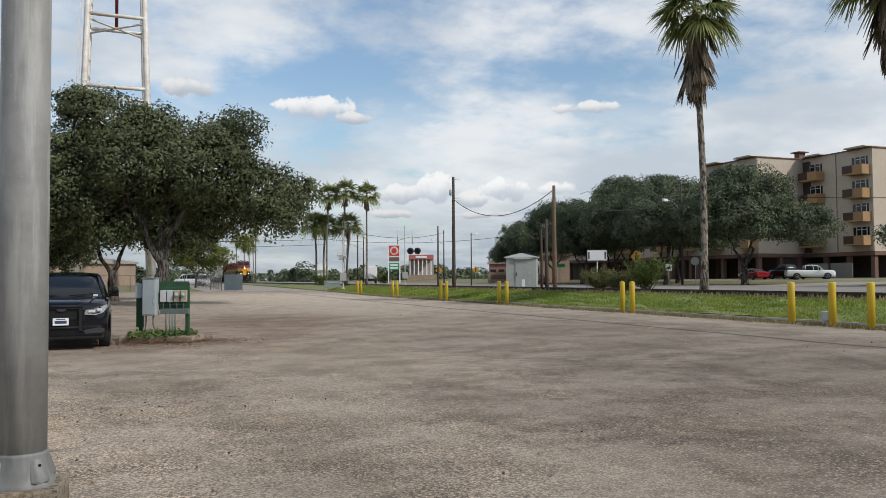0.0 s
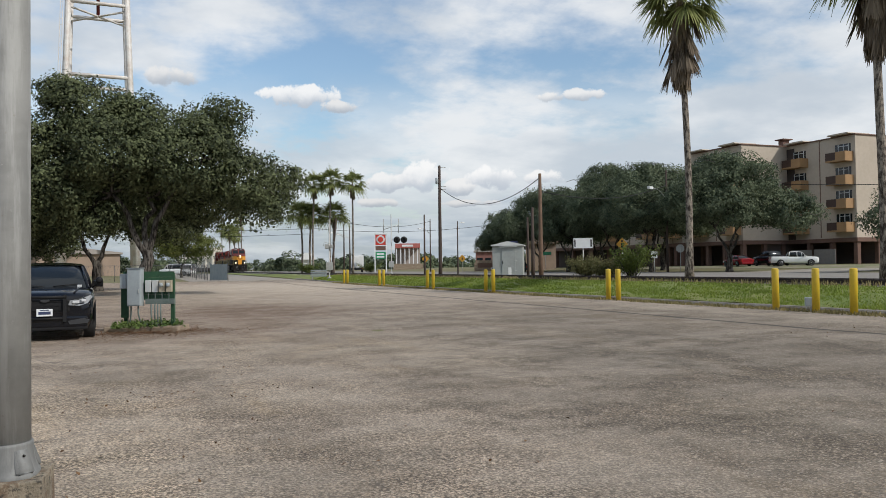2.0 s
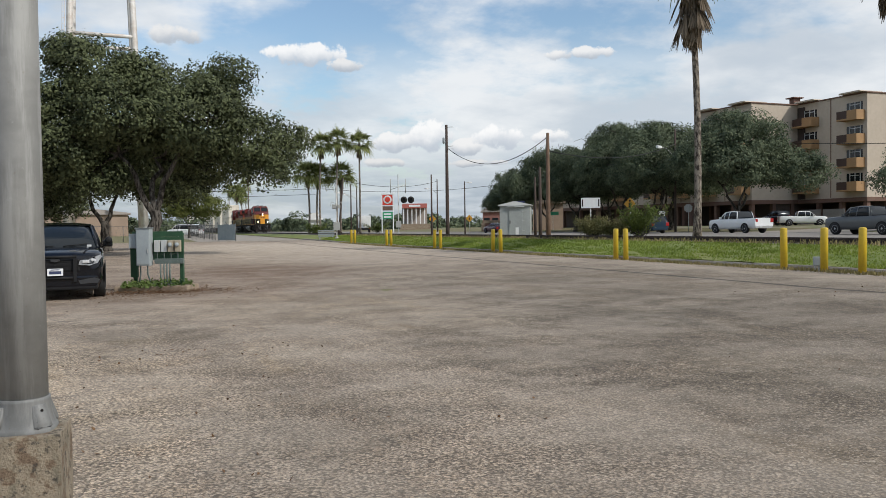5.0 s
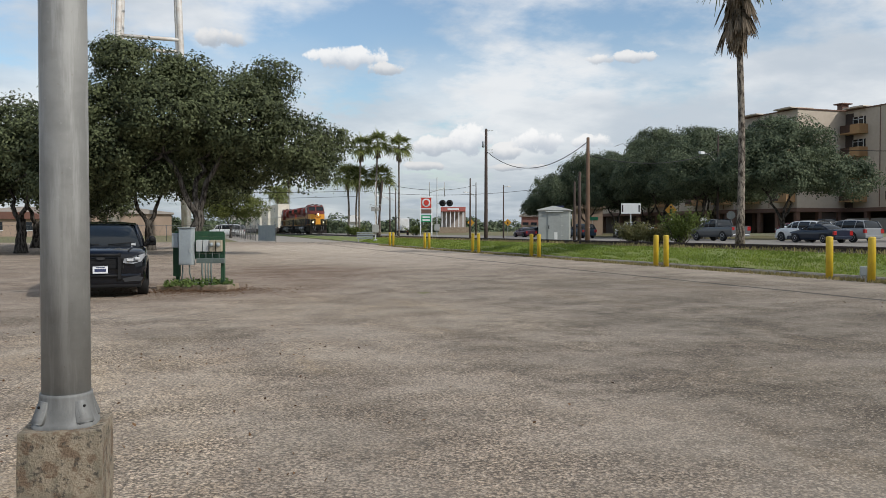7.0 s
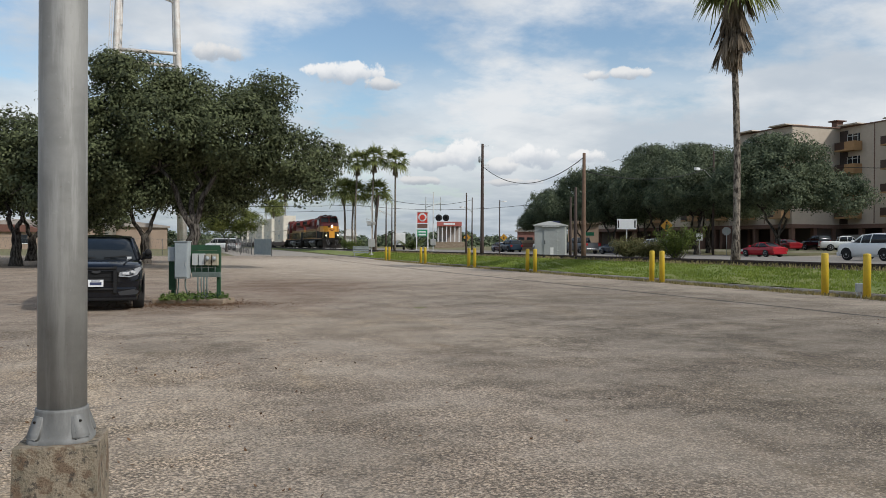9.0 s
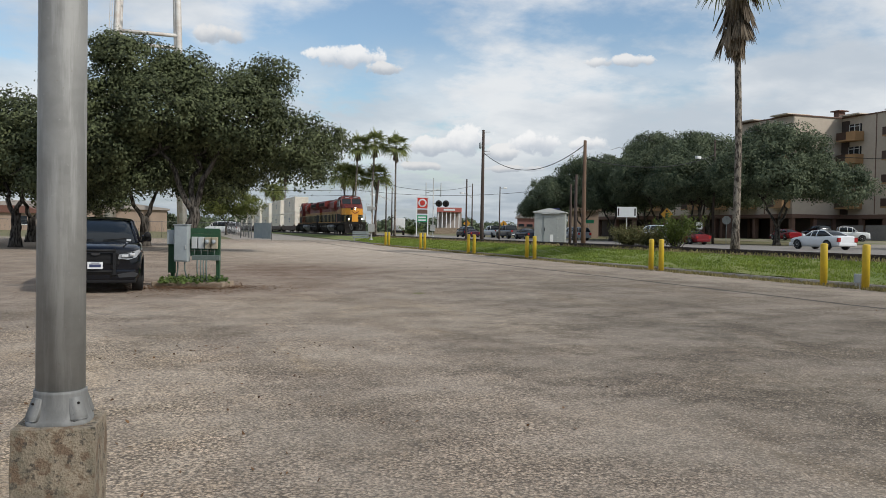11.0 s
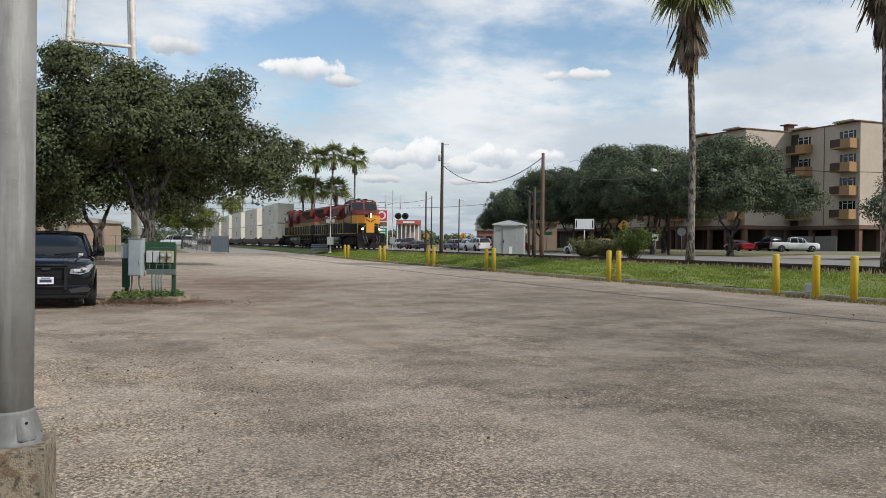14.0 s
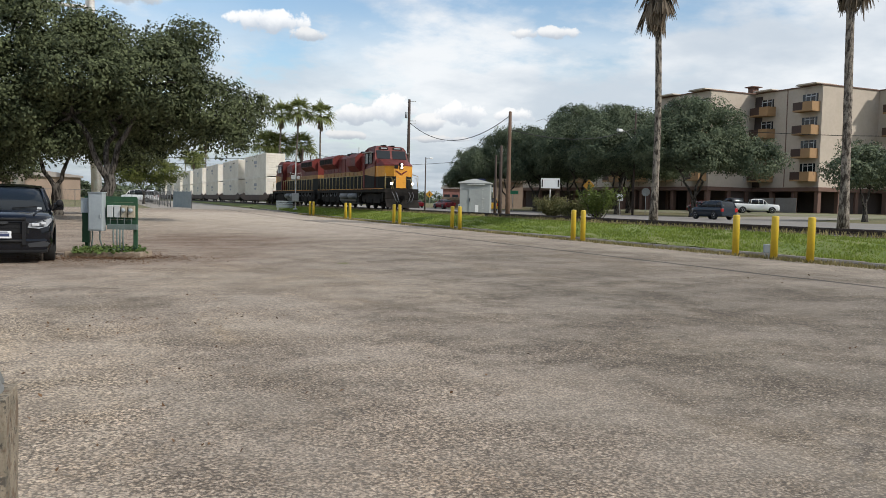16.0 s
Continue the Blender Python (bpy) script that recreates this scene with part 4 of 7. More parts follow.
def paint(name, colour, rough=0.1):
    if name not in PAINTS:
        PAINTS[name] = material("car_paint_" + name, colour, rough, 0.0, dark=tuple(c * 0.85 + 0.004 for c in colour), scale=1.2, spec=0.4, coat=0.0, amount=0.5)
    return PAINTS[name]


# body: stations along the length (0 front to 1 back) of (place, half width, sill, top); house: (place, half width low, half width top, low, top)
SHAPES = {
    "suv": (4.95, 2.0, 1.76, [(0.0, 0.74, 0.42, 0.82), (0.015, 0.86, 0.30, 0.98), (0.06, 0.96, 0.25, 1.06), (0.16, 1.0, 0.24, 1.13), (0.27, 1.0, 0.24, 1.16), (0.6, 1.0, 0.26, 1.13), (0.93, 0.98, 0.28, 1.13), (0.985, 0.92, 0.34, 1.10), (1.0, 0.84, 0.45, 1.05)],
            [(0.255, 0.86, 0.80, 1.13, 1.15), (0.40, 0.90, 0.70, 1.13, 1.68), (0.55, 0.91, 0.71, 1.12, 1.745), (0.80, 0.90, 0.70, 1.12, 1.72), (0.93, 0.87, 0.68, 1.12, 1.66), (0.985, 0.84, 0.78, 1.10, 1.14)], (0.185, 0.775), 0.385),
    "sedan": (4.8, 1.84, 1.45, [(0.0, 0.66, 0.36, 0.62), (0.015, 0.80, 0.24, 0.76), (0.07, 0.90, 0.20, 0.83), (0.2, 0.92, 0.19, 0.93), (0.33, 0.92, 0.19, 0.98), (0.6, 0.92, 0.2, 0.96), (0.86, 0.91, 0.22, 1.01), (0.97, 0.86, 0.26, 1.0), (1.0, 0.74, 0.4, 0.9)],
              [(0.29, 0.80, 0.74, 0.94, 0.96), (0.44, 0.83, 0.61, 0.95, 1.39), (0.55, 0.84, 0.62, 0.95, 1.45), (0.68, 0.83, 0.61, 0.96, 1.41), (0.86, 0.78, 0.72, 0.98, 1.01)], (0.195, 0.79), 0.335),
    "pickup": (5.8, 2.0, 1.9, [(0.0, 0.80, 0.48, 0.95), (0.012, 0.90, 0.38, 1.08), (0.05, 0.98, 0.34, 1.16), (0.2, 1.0, 0.33, 1.21), (0.26, 1.0, 0.33, 1.22), (0.62, 1.0, 0.34, 1.22), (0.64, 1.0, 0.38, 1.24), (0.97, 0.99, 0.42, 1.26), (1.0, 0.95, 0.5, 1.24)],
               [(0.245, 0.88, 0.82, 1.19, 1.21), (0.35, 0.91, 0.74, 1.2, 1.82), (0.45, 0.92, 0.75, 1.2, 1.88), (0.60, 0.91, 0.75, 1.2, 1.86), (0.625, 0.90, 0.80, 1.2, 1.25)], (0.165, 0.795), 0.40),
    "van": (5.9, 2.0, 2.08, [(0.0, 0.78, 0.42, 0.9), (0.015, 0.9, 0.32, 1.05), (0.05, 0.97, 0.28, 1.13), (0.14, 1.0, 0.28, 1.22), (0.2, 1.0, 0.28, 1.26), (0.6, 1.0, 0.3, 1.26), (0.98, 0.99, 0.32, 1.26), (1.0, 0.95, 0.42, 1.24)],
            [(0.15, 0.9, 0.84, 1.22, 1.25), (0.26, 0.94, 0.78, 1.24, 1.98), (0.4, 0.94, 0.80, 1.24, 2.08), (0.8, 0.94, 0.80, 1.24, 2.07), (0.975, 0.93, 0.78, 1.24, 2.0), (1.0, 0.92, 0.88, 1.22, 1.26)], (0.15, 0.78), 0.37),
}


def vehicle(kind, tint, label, colour, category="car", size=1.0, police=False, plate=True):
    L, W, H, body, house, axles, wr = SHAPES[kind]
    mat = paint(tint, colour)
    t = thing(kind if kind != "suv" else "suv", label, category)
    k = size

    def loft(rows, mi):
        bm = B()
        rings = [[bm.verts.new(p) for p in row] for row in rows]
        n = len(rings[0])
        for a, b in zip(rings, rings[1:]):
            for i in range(n):
                f = bm.faces.new((a[i], a[(i + 1) % n], b[(i + 1) % n], b[i]))
                f.smooth = True
        bm.faces.new(rings[0][::-1])
        bm.faces.new(rings[-1])
        bmesh.ops.recalc_face_normals(bm, faces=bm.faces[:])
        return bm
    hw = W / 2
    rows = []
    for s, w, lo, hi in body:
        y, w = (-L / 2 + L * s) * k, w * hw * k
        lo, hi = lo * k, hi * k
        mid = lo + (hi - lo) * 0.55
        half = [(w * 0.90, lo), (w * 0.985, lo + (hi - lo) * 0.25), (w, mid), (w * 0.985, lo + (hi - lo) * 0.80), (w * 0.95, hi - 0.05 * k), (w * 0.86, hi - 0.005), (w * 0.4, hi + 0.018 * k)]
        rows.append([(x, y, z) for x, z in half] + [(-x, y, z) for x, z in half[::-1]])
    bd = part("body", loft(rows, 0), mat, t)
    rows = []
    for s, wl, wt, lo, hi in house:
        y = (-L / 2 + L * s) * k
        wl, wt, lo, hi = wl * hw * k, wt * hw * k, lo * k, hi * k
        half = [(wl, lo), (wl + (wt - wl) * 0.5, lo + (hi - lo) * 0.55), (wt, hi - 0.06 * k * (hi > lo + 0.1)), (wt * 0.75, hi - 0.012 * k), (wt * 0.3, hi)]
        rows.append([(x, y, z) for x, z in half] + [(-x, y, z) for x, z in half[::-1]])
    part("glasshouse", loft(rows, 0), M_GLASS, t, "tinted dark glasshouse")
    # roof skin and pillars over the glass
    bm = B()
    mid_rows = [r for r in house if r[4] - r[3] > 0.35]
    for (s0, a0, b0_, c0, d0), (s1, a1, b1_, c1, d1) in zip(mid_rows, mid_rows[1:]):
        q = []
        for s, wt, hi in ((s0, b0_, d0), (s1, b1_, d1)):
            y = (-L / 2 + L * s) * k
            w = wt * hw * k
            q.append([(w * 1.02, y, (hi - 0.075) * k), (w * 0.98, y, (hi - 0.02) * k), (w * 0.5, y, (hi + 0.012) * k), (0, y, (hi + 0.016) * k), (-w * 0.5, y, (hi + 0.012) * k), (-w * 0.98, y, (hi - 0.02) * k), (-w * 1.02, y, (hi - 0.075) * k)])
        for i in range(6):
            face(bm, [q[0][i], q[0][i + 1], q[1][i + 1], q[1][i]]).smooth = True
    bmesh.ops.remove_doubles(bm, verts=bm.verts[:], dist=0.002)
    part("roof", bm, mat, t)
    for sx in (1, -1):
        for i, (s, wl, wt, lo, hi) in enumerate(house[:-1]):
            bm = B()
            s1, wl1, wt1, lo1, hi1 = house[i + 1]
            steep = abs(hi1 - hi) > 0.3
            y0, y1 = (-L / 2 + L * s) * k, (-L / 2 + L * s1) * k
            if steep:
                a = Vector((sx * wl * hw * k * 1.005, y0, lo * k)) if hi < hi1 else Vector((sx * wt * hw * k * 1.01, y0, (hi - 0.05) * k))
                b = Vector((sx * wt1 * hw * k * 1.01, y1, (hi1 - 0.05) * k)) if hi < hi1 else Vector((sx * wl1 * hw * k * 1.005, y1, lo1 * k))
                tube(bm, [a, b], 0.042 * k, 6)
                part("pillar", bm, mat, t)
            elif 0 < i:
                tube(bm, [(sx * wl * hw * k * 0.998, y0, lo * k), (sx * (wl + wt) / 2 * hw * k * 1.0, y0 + 0.02, (lo + hi) / 2 * k + 0.02), (sx * wt * hw * k * 1.0, y0 + 0.04, (hi - 0.06) * k)], 0.036 * k, 6)
                part("pillar", bm, mat, t)
            else:
                bm.free()
    # wheels
    for s in axles:
        for sx in (1, -1):
            y = (-L / 2 + L * s) * k
            r = wr * k
            x = sx * (hw - 0.115) * k
            bm = B()
            lathe(bm, [(r * 0.62, -0.115), (r * 0.94, -0.125), (r, -0.09), (r, 0.09), (r * 0.94, 0.125), (r * 0.62, 0.115)], 22, (x, y, r), "x")
            wh = part("wheel", bm, M_BLACK, t, "black tyre")
            bm = B()
            o = sx * 0.118
            lathe(bm, [(r * 0.64, o * 0.6), (r * 0.64, o * 1.02), (r * 0.56, o * 0.95), (r * 0.2, o * 0.85), (r * 0.16, o * 1.05), (r * 0.03, o * 1.08)], 10 if not police else 16, (x, y, r), "x")
            part("rim", bm, M_RIM if not police else M_TRIM, wh)
            bm = B()
            n, rr = 14, r * 1.17
            xo = sx * hw * k * 1.004
            for i in range(n):
                a0, a1 = math.pi * i / n, math.pi * (i + 1) / n
                pts = [(xo, y + math.cos(a) * q, r + math.sin(a) * q) for a, q in ((a0, rr), (a1, rr), (a1, r * 0.5), (a0, r * 0.5))]
                face(bm, pts)
            for v in bm.verts:
                v.co.x *= 0.994 if abs(v.co.y - y) + abs(v.co.z - r) < r * 0.8 else 1.0
            part("wheel_arch", bm, M_TRIM, t)
    # lamps, grille, bumpers, mirrors, plates
    b = body
    zf, zr = b[1][3], b[-1][3]
    for sx in (1, -1):
        bm = B()
        box(bm, sx * hw * k * 0.50, -L / 2 * k - 0.012, (zf - 0.24) * k, sx * hw * k * 0.92, -L / 2 * k + 0.30 * k, (zf - 0.03) * k, 0.03)
        for v in bm.verts:
            v.co.y += 0.20 * k * max(0, (abs(v.co.x) / (hw * k) - 0.55) / 0.35) ** 1.5
        if police:
            bm.free()
            bm = B()
            prism(bm, [(sx * 0.47, 0.79), (sx * 0.50, 0.89), (sx * 0.70, 0.945), (sx * 0.93, 1.005), (sx * 0.955, 0.95), (sx * 0.86, 0.82), (sx * 0.70, 0.77)], -L / 2 - 0.02, -L / 2 + 0.30, "y")
            for v in bm.verts:
                v.co.y += 0.22 * max(0, (abs(v.co.x) - 0.70) / 0.25) ** 1.6 - 0.025
            lens = part("headlight", bm, M_SMOKED, t, "smoked swept-back headlight")
            for cx, w in ((0.62, 0.07), (0.78, 0.05)):
                bm = B()
                yy = -L / 2 - 0.055 + 0.22 * max(0, (cx - 0.70) / 0.25) ** 1.6
                box(bm, sx * cx - w, yy, 0.825 + (cx - 0.6) * 0.2, sx * cx + w, yy + 0.03, 0.885 + (cx - 0.6) * 0.2, 0.012)
                part("reflector", bm, M_LIGHT, lens)
        else:
            part("headlight", bm, M_LIGHT, t, "clear headlight")
        bm = B()
        box(bm, sx * hw * k * 0.66, L / 2 * k - 0.16 * k, (zr - 0.32) * k, sx * hw * k * 0.93, L / 2 * k + 0.004, (zr - 0.03) * k, 0.03)
        part("tail_light", bm, M_TAIL, t, "red tail light")
        bm = B()
        s, wl = house[0][0] + 0.055, house[0][1]
        yy, zz = (-L / 2 + L * s) * k, (house[0][3] + 0.10) * k
        box(bm, sx * hw * k * 0.97, yy - 0.06, zz - 0.07, sx * (hw * k * 0.97 + 0.22), yy + 0.06, zz + 0.09, 0.03)
        part("mirror", bm, mat, t)
    bm = B()
    box(bm, -hw * k * 0.5, -L / 2 * k - 0.012, (zf - 0.34) * k, hw * k * 0.5, -L / 2 * k + 0.1, (zf - 0.06) * k, 0.03)
    gr = part("grille", bm, M_TRIM, t, "dark grille")
    for i in range(3):
        bm = B()
        z = (zf - 0.12 - 0.09 * i) * k
        box(bm, -hw * k * 0.46, -L / 2 * k - 0.022, z, hw * k * 0.46, -L / 2 * k, z + 0.018)
        part("grille_bar", bm, M_TRIM if police else M_CHROME, gr)
    for y0, y1, z0, z1, nm in ((-L / 2 * k - 0.03, -L / 2 * k + 0.28, b[0][2] - 0.13, b[0][2] + 0.13, "front_bumper"), (L / 2 * k - 0.25, L / 2 * k + 0.03, b[-1][2] - 0.1, b[-1][2] + 0.12, "rear_bumper")):
        bm = B()
        box(bm, -hw * k * 0.86, y0, z0 * k, hw * k * 0.86, y1, z1 * k, 0.05)
        part(nm, bm, mat if kind != "pickup" else M_CHROME, t)
    if kind == "pickup":
        bm = B()
        y0, y1 = (-L / 2 + L * 0.65) * k, (L / 2 - 0.07) * k
        box(bm, -hw * k * 0.86, y0, 1.0 * k, hw * k * 0.86, y1, 1.285 * k)
        part("cargo_bed", bm, M_TRIM, t, "open dark cargo bed")
    return t


# ---- the police utility wagon parked on the lot ----
def patrol_car(x, y, turn):
    t = vehicle("suv", "black", "black police utility wagon with push bumper, parked on the lot", (0.0035, 0.0045, 0.008), police=True)
    t.name = "police_car"
    t.matrix_world = pose(x, y, gz(x, y), 0, 0, turn)
    t.scale = (1.05, 1.05, 1.05)
    L = 4.95
    bm = B()
    for sx in (1, -1):
        prism(bm, [(-L / 2 - 0.10, 0.42), (-L / 2 - 0.03, 0.40), (-L / 2 - 0.02, 1.02), (-L / 2 - 0.07, 1.02)], sx * 0.40 - 0.035, sx * 0.40 + 0.035, "x")
    for z in (0.50, 0.97):
        tube(bm, [(-0.42, -L / 2 - 0.06, z), (0.42, -L / 2 - 0.06, z)], 0.035, 8)
    part("push_bumper", bm, M_TRIM, t, "black steel push bumper")
    bm = B()
    box(bm, -0.16, -L / 2 - 0.125, 0.56, 0.16, -L / 2 - 0.105, 0.72, 0.004)
    pl = part("number_plate", bm, M_PLATE, t, "white plate with dark bars")
    bm = B()
    box(bm, -0.12, -L / 2 - 0.129, 0.60, 0.12, -L / 2 - 0.124, 0.665)
    part("plate_bar", bm, M_INK, pl)
    bm = B()
    box(bm, -0.09, -L / 2 - 0.129, 0.685, 0.09, -L / 2 - 0.124, 0.705)
    part("plate_bar", bm, M_INK, pl)
    bm = B()
    lathe(bm, [(0.10, 0), (0.10, 0.02), (0.085, 0.03)], 16, (0, 0, 0), "y")
    for v in bm.verts:
        v.co = Vector((v.co.x, -L / 2 - 0.03 - v.co.y, 0.90 + v.co.z * 0.45))
    part("badge", bm, M_GREYTRIM, t)
    for sx in (1, -1):
        bm = B()
        prism(bm, [(sx * 0.46, 0.44), (sx * 0.80, 0.50), (sx * 0.90, 0.44), (sx * 0.86, 0.38), (sx * 0.50, 0.36)], -L / 2 - 0.045, -L / 2 + 0.2, "y")
        part("bumper_corner", bm, M_GREYTRIM, t, "grey lower bumper corner")
    bm = B()
    box(bm, -0.86, -L / 2 - 0.02, 0.235, 0.86, -L / 2 + 0.4, 0.36, 0.03)
    part("air_dam", bm, M_TRIM, t)
    for sx in (1, -1):
        bm = B()
        tube(bm, [(sx * 0.58, -L / 2 + 0.22, 1.055), (sx * 0.66, -1.75, 1.135), (sx * 0.74, -1.25, 1.165)], [0.018, 0.022, 0.012], 6)
        part("bonnet_ridge", bm, PAINTS["black"], t)
        bm = B()
        tube(bm, [(sx * 0.10, -1.22, 1.19), (sx * 0.62, -1.14, 1.24)], 0.012, 5)
        part("wiper", bm, M_TRIM, t)
        bm = B()
        box(bm, sx * 0.56, -L / 2 - 0.035, 0.80, sx * 0.90, -L / 2 + 0.2, 0.815)
        for v in bm.verts:
            v.co.y += 0.20 * max(0, (abs(v.co.x) - 0.55) / 0.35) ** 1.5
        part("lamp_trim", bm, M_CHROME, t)
    bm = B()
    tube(bm, [(0.94, -0.98, 1.14), (1.08, -1.02, 1.26)], 0.02, 6)
    lathe(bm, [(0.02, -0.05), (0.075, -0.05), (0.085, 0.04), (0.03, 0.09)], 14, (1.10, -1.04, 1.32), "y")
    part("spot_lamp", bm, M_TRIM, t, "black pillar spot lamp")
    bm = B()
    box(bm, 0.62, -1.20, 1.17, 0.72, -1.15, 1.22)
    part("windscreen_sticker", bm, M_LIGHT, t)
    return t


M_GREYTRIM = material("grey_plastic", (0.022, 0.023, 0.025), 0.6, dark=(0.030, 0.030, 0.032), scale=5)
patrol_car(-1.80, 23.3, 1.5)


# ---- electric meter rack on its pad ----
def meter_rack(x, y, turn):
    t = thing("meter_rack", "green meter board with grey cabinet on a concrete pad", "meter rack", pose(x, y, gz(x, y), 0, 0, turn))
    bm = B()
    box(bm, -1.02, -0.42, -0.08, 1.02, 0.55, 0.15, 0.03)
    for v in bm.verts:
        v.co += Vector(noise.noise_vector(v.co * 4)) * 0.02
    part("pad", bm, M_CONC, t, "broken-edged concrete pad")
    for px_, w in ((-0.62, 0.05), (0.70, 0.05)):
        bm = B()
        box(bm, px_ - w, 0.06, 0.1, px_ + w, 0.16, 1.48, 0.008)
        part("post", bm, M_GREEN, t)
    for i in range(5):
        bm = B()
        box(bm, -0.66, 0.035, 0.80 + 0.145 * i, 0.76, 0.06, 0.94 + 0.145 * i, 0.004)
        part("plank", bm, M_GREEN, t)
    bm = B()
    box(bm, -0.70, -0.04, 0.36, -0.50, 0.05, 1.25, 0.01)
    part("side_board", bm, M_GREEN, t)
    bm = B()
    box(bm, -0.46, -0.22, 0.66, -0.08, 0.03, 1.60, 0.012)
    c = part("cabinet", bm, M_GREYBOX, t, "tall grey steel cabinet")
    bm = B()
    box(bm, -0.44, -0.235, 0.69, -0.10, -0.221, 1.56, 0.006)
    d = part("cabinet_door", bm, M_GREYBOX, c)
    bm = B()
    box(bm, -0.135, -0.255, 0.98, -0.115, -0.236, 1.08, 0.004)
    part("handle", bm, M_GALV, d)
    bm = B()
    box(bm, -0.48, -0.25, 1.60, -0.06, 0.05, 1.62, 0.006)
    part("rain_hood", bm, M_GREYBOX, c)
    bm = B()
    box(bm, -0.70, -0.12, 1.10, -0.50, 0.03, 1.47, 0.012)
    part("side_box", bm, M_GREYBOX, t, "small grey junction box")
    for i in range(4):
        bm = B()
        x0 = 0.0 + 0.192 * i
        box(bm, x0 - 0.012, -0.08, 1.0, x0 + 0.145, 0.033, 1.30, 0.012)
        mb = part("meter_box", bm, M_PALEBOX if i < 2 else M_METER, t)
        if i >= 2:
            bm = B()
            lathe(bm, [(0.055, 0.0), (0.055, -0.05), (0.045, -0.075), (0.01, -0.085)], 16, (x0 + 0.0625, -0.08, 1.18), "y")
            part("dial", bm, M_GREYBOX, mb, "round glass meter")
        bm = B()
        tube(bm, [(x0 + 0.06, -0.03, 1.03), (x0 + 0.06, -0.03, 0.82)], 0.016, 8)
        part("conduit", bm, M_TROUGH, t)
    bm = B()
    box(bm, 0.0, -0.10, 0.70, 0.80, 0.03, 0.83, 0.01)
    part("wire_trough", bm, M_TROUGH, t, "long grey-green wiring trough")
    for x0, x1 in ((-0.40, -0.46), (-0.20, -0.10), (0.16, 0.18), (0.26, 0.28), (0.34, 0.34), (0.42, 0.44)):
        bm = B()
        tube(bm, [(x0, -0.08, 0.71), (x0, -0.08, 0.45), (x1, -0.06, 0.12)], 0.022, 8)
        part("conduit", bm, M_TROUGH, t)
    bm = B()
    box(bm, -0.12, -0.16, 0.16, 0.52, -0.10, 0.21, 0.006)
    part("ground_rail", bm, M_GALV, t)
    return t


M_TROUGH = material("grey_green_enamel", (0.135, 0.165, 0.150), 0.6, dark=(0.07, 0.095, 0.085), scale=4)
M_PALEBOX = material("pale_grey_enamel", (0.50, 0.515, 0.50), 0.5, dark=(0.40, 0.41, 0.40), scale=3)
M_METER = material("meter_tan", (0.40, 0.355, 0.265), 0.5, dark=(0.30, 0.25, 0.17), scale=4)
meter_rack(0.52, 22.7, -22).scale = (0.95, 1.0, 1.045)
r = np.random.default_rng(8)
c = np.stack([r.normal(0.70, 0.55, 1700), r.normal(22.75, 0.30, 1700), 0.15 + np.abs(r.normal(size=1700)) * 0.062], 1)
c = c[(c[:, 0] > -0.35) & (c[:, 0] < 1.45)]
v, f = cards(c, r.normal(size=c.shape) * 0.6 + np.array([0, -0.3, 1]), r.uniform(0.06, 0.12, len(c)), r.uniform(0.05, 0.09, len(c)), r)
tagged(raw_mesh("weeds", v, f, M_WEED), "green leafy weeds growing over the meter pad", "weeds", kind="stuff")
c = np.stack([r.normal(0.6, 1.3, 2600), r.normal(22.2, 0.9, 2600), np.full(2600, 0.02)], 1)
gust = r.uniform((-7, 4), (15, 32), (26, 2))
pick = gust[r.integers(0, 26, 420)] + r.normal(size=(420, 2)) * np.array([1.6, 1.0])
c2 = np.stack([pick[:, 0], pick[:, 1], np.full(420, 0.010)], 1)
near = r.uniform((-2.2, 5.0), (2.6, 15.0), (14, 2))
pick = near[r.integers(0, 14, 260)] + r.normal(size=(260, 2)) * np.array([0.9, 0.5])
c3 = np.stack([pick[:, 0], pick[:, 1], np.full(260, 0.010)], 1)
c4 = np.stack([r.normal(0.6, 0.85, 1500), r.normal(22.0, 0.22, 1500), 0.02 + np.abs(r.normal(size=1500)) * 0.03], 1)
c = np.concatenate([c, c2, c3, c4])
c[:, 2] += ground_z(c[:, 0], c[:, 1])
v, f = cards(c, r.normal(size=c.shape) * 0.35 + np.array([0, 0, 1]), r.uniform(0.02, 0.065, len(c)) ** 1.0, r.uniform(0.015, 0.035, len(c)), r)
tagged(raw_mesh("leaf_litter", v, f, M_LITTER), "brown fallen leaves scattered over the paving", "leaves", kind="stuff")


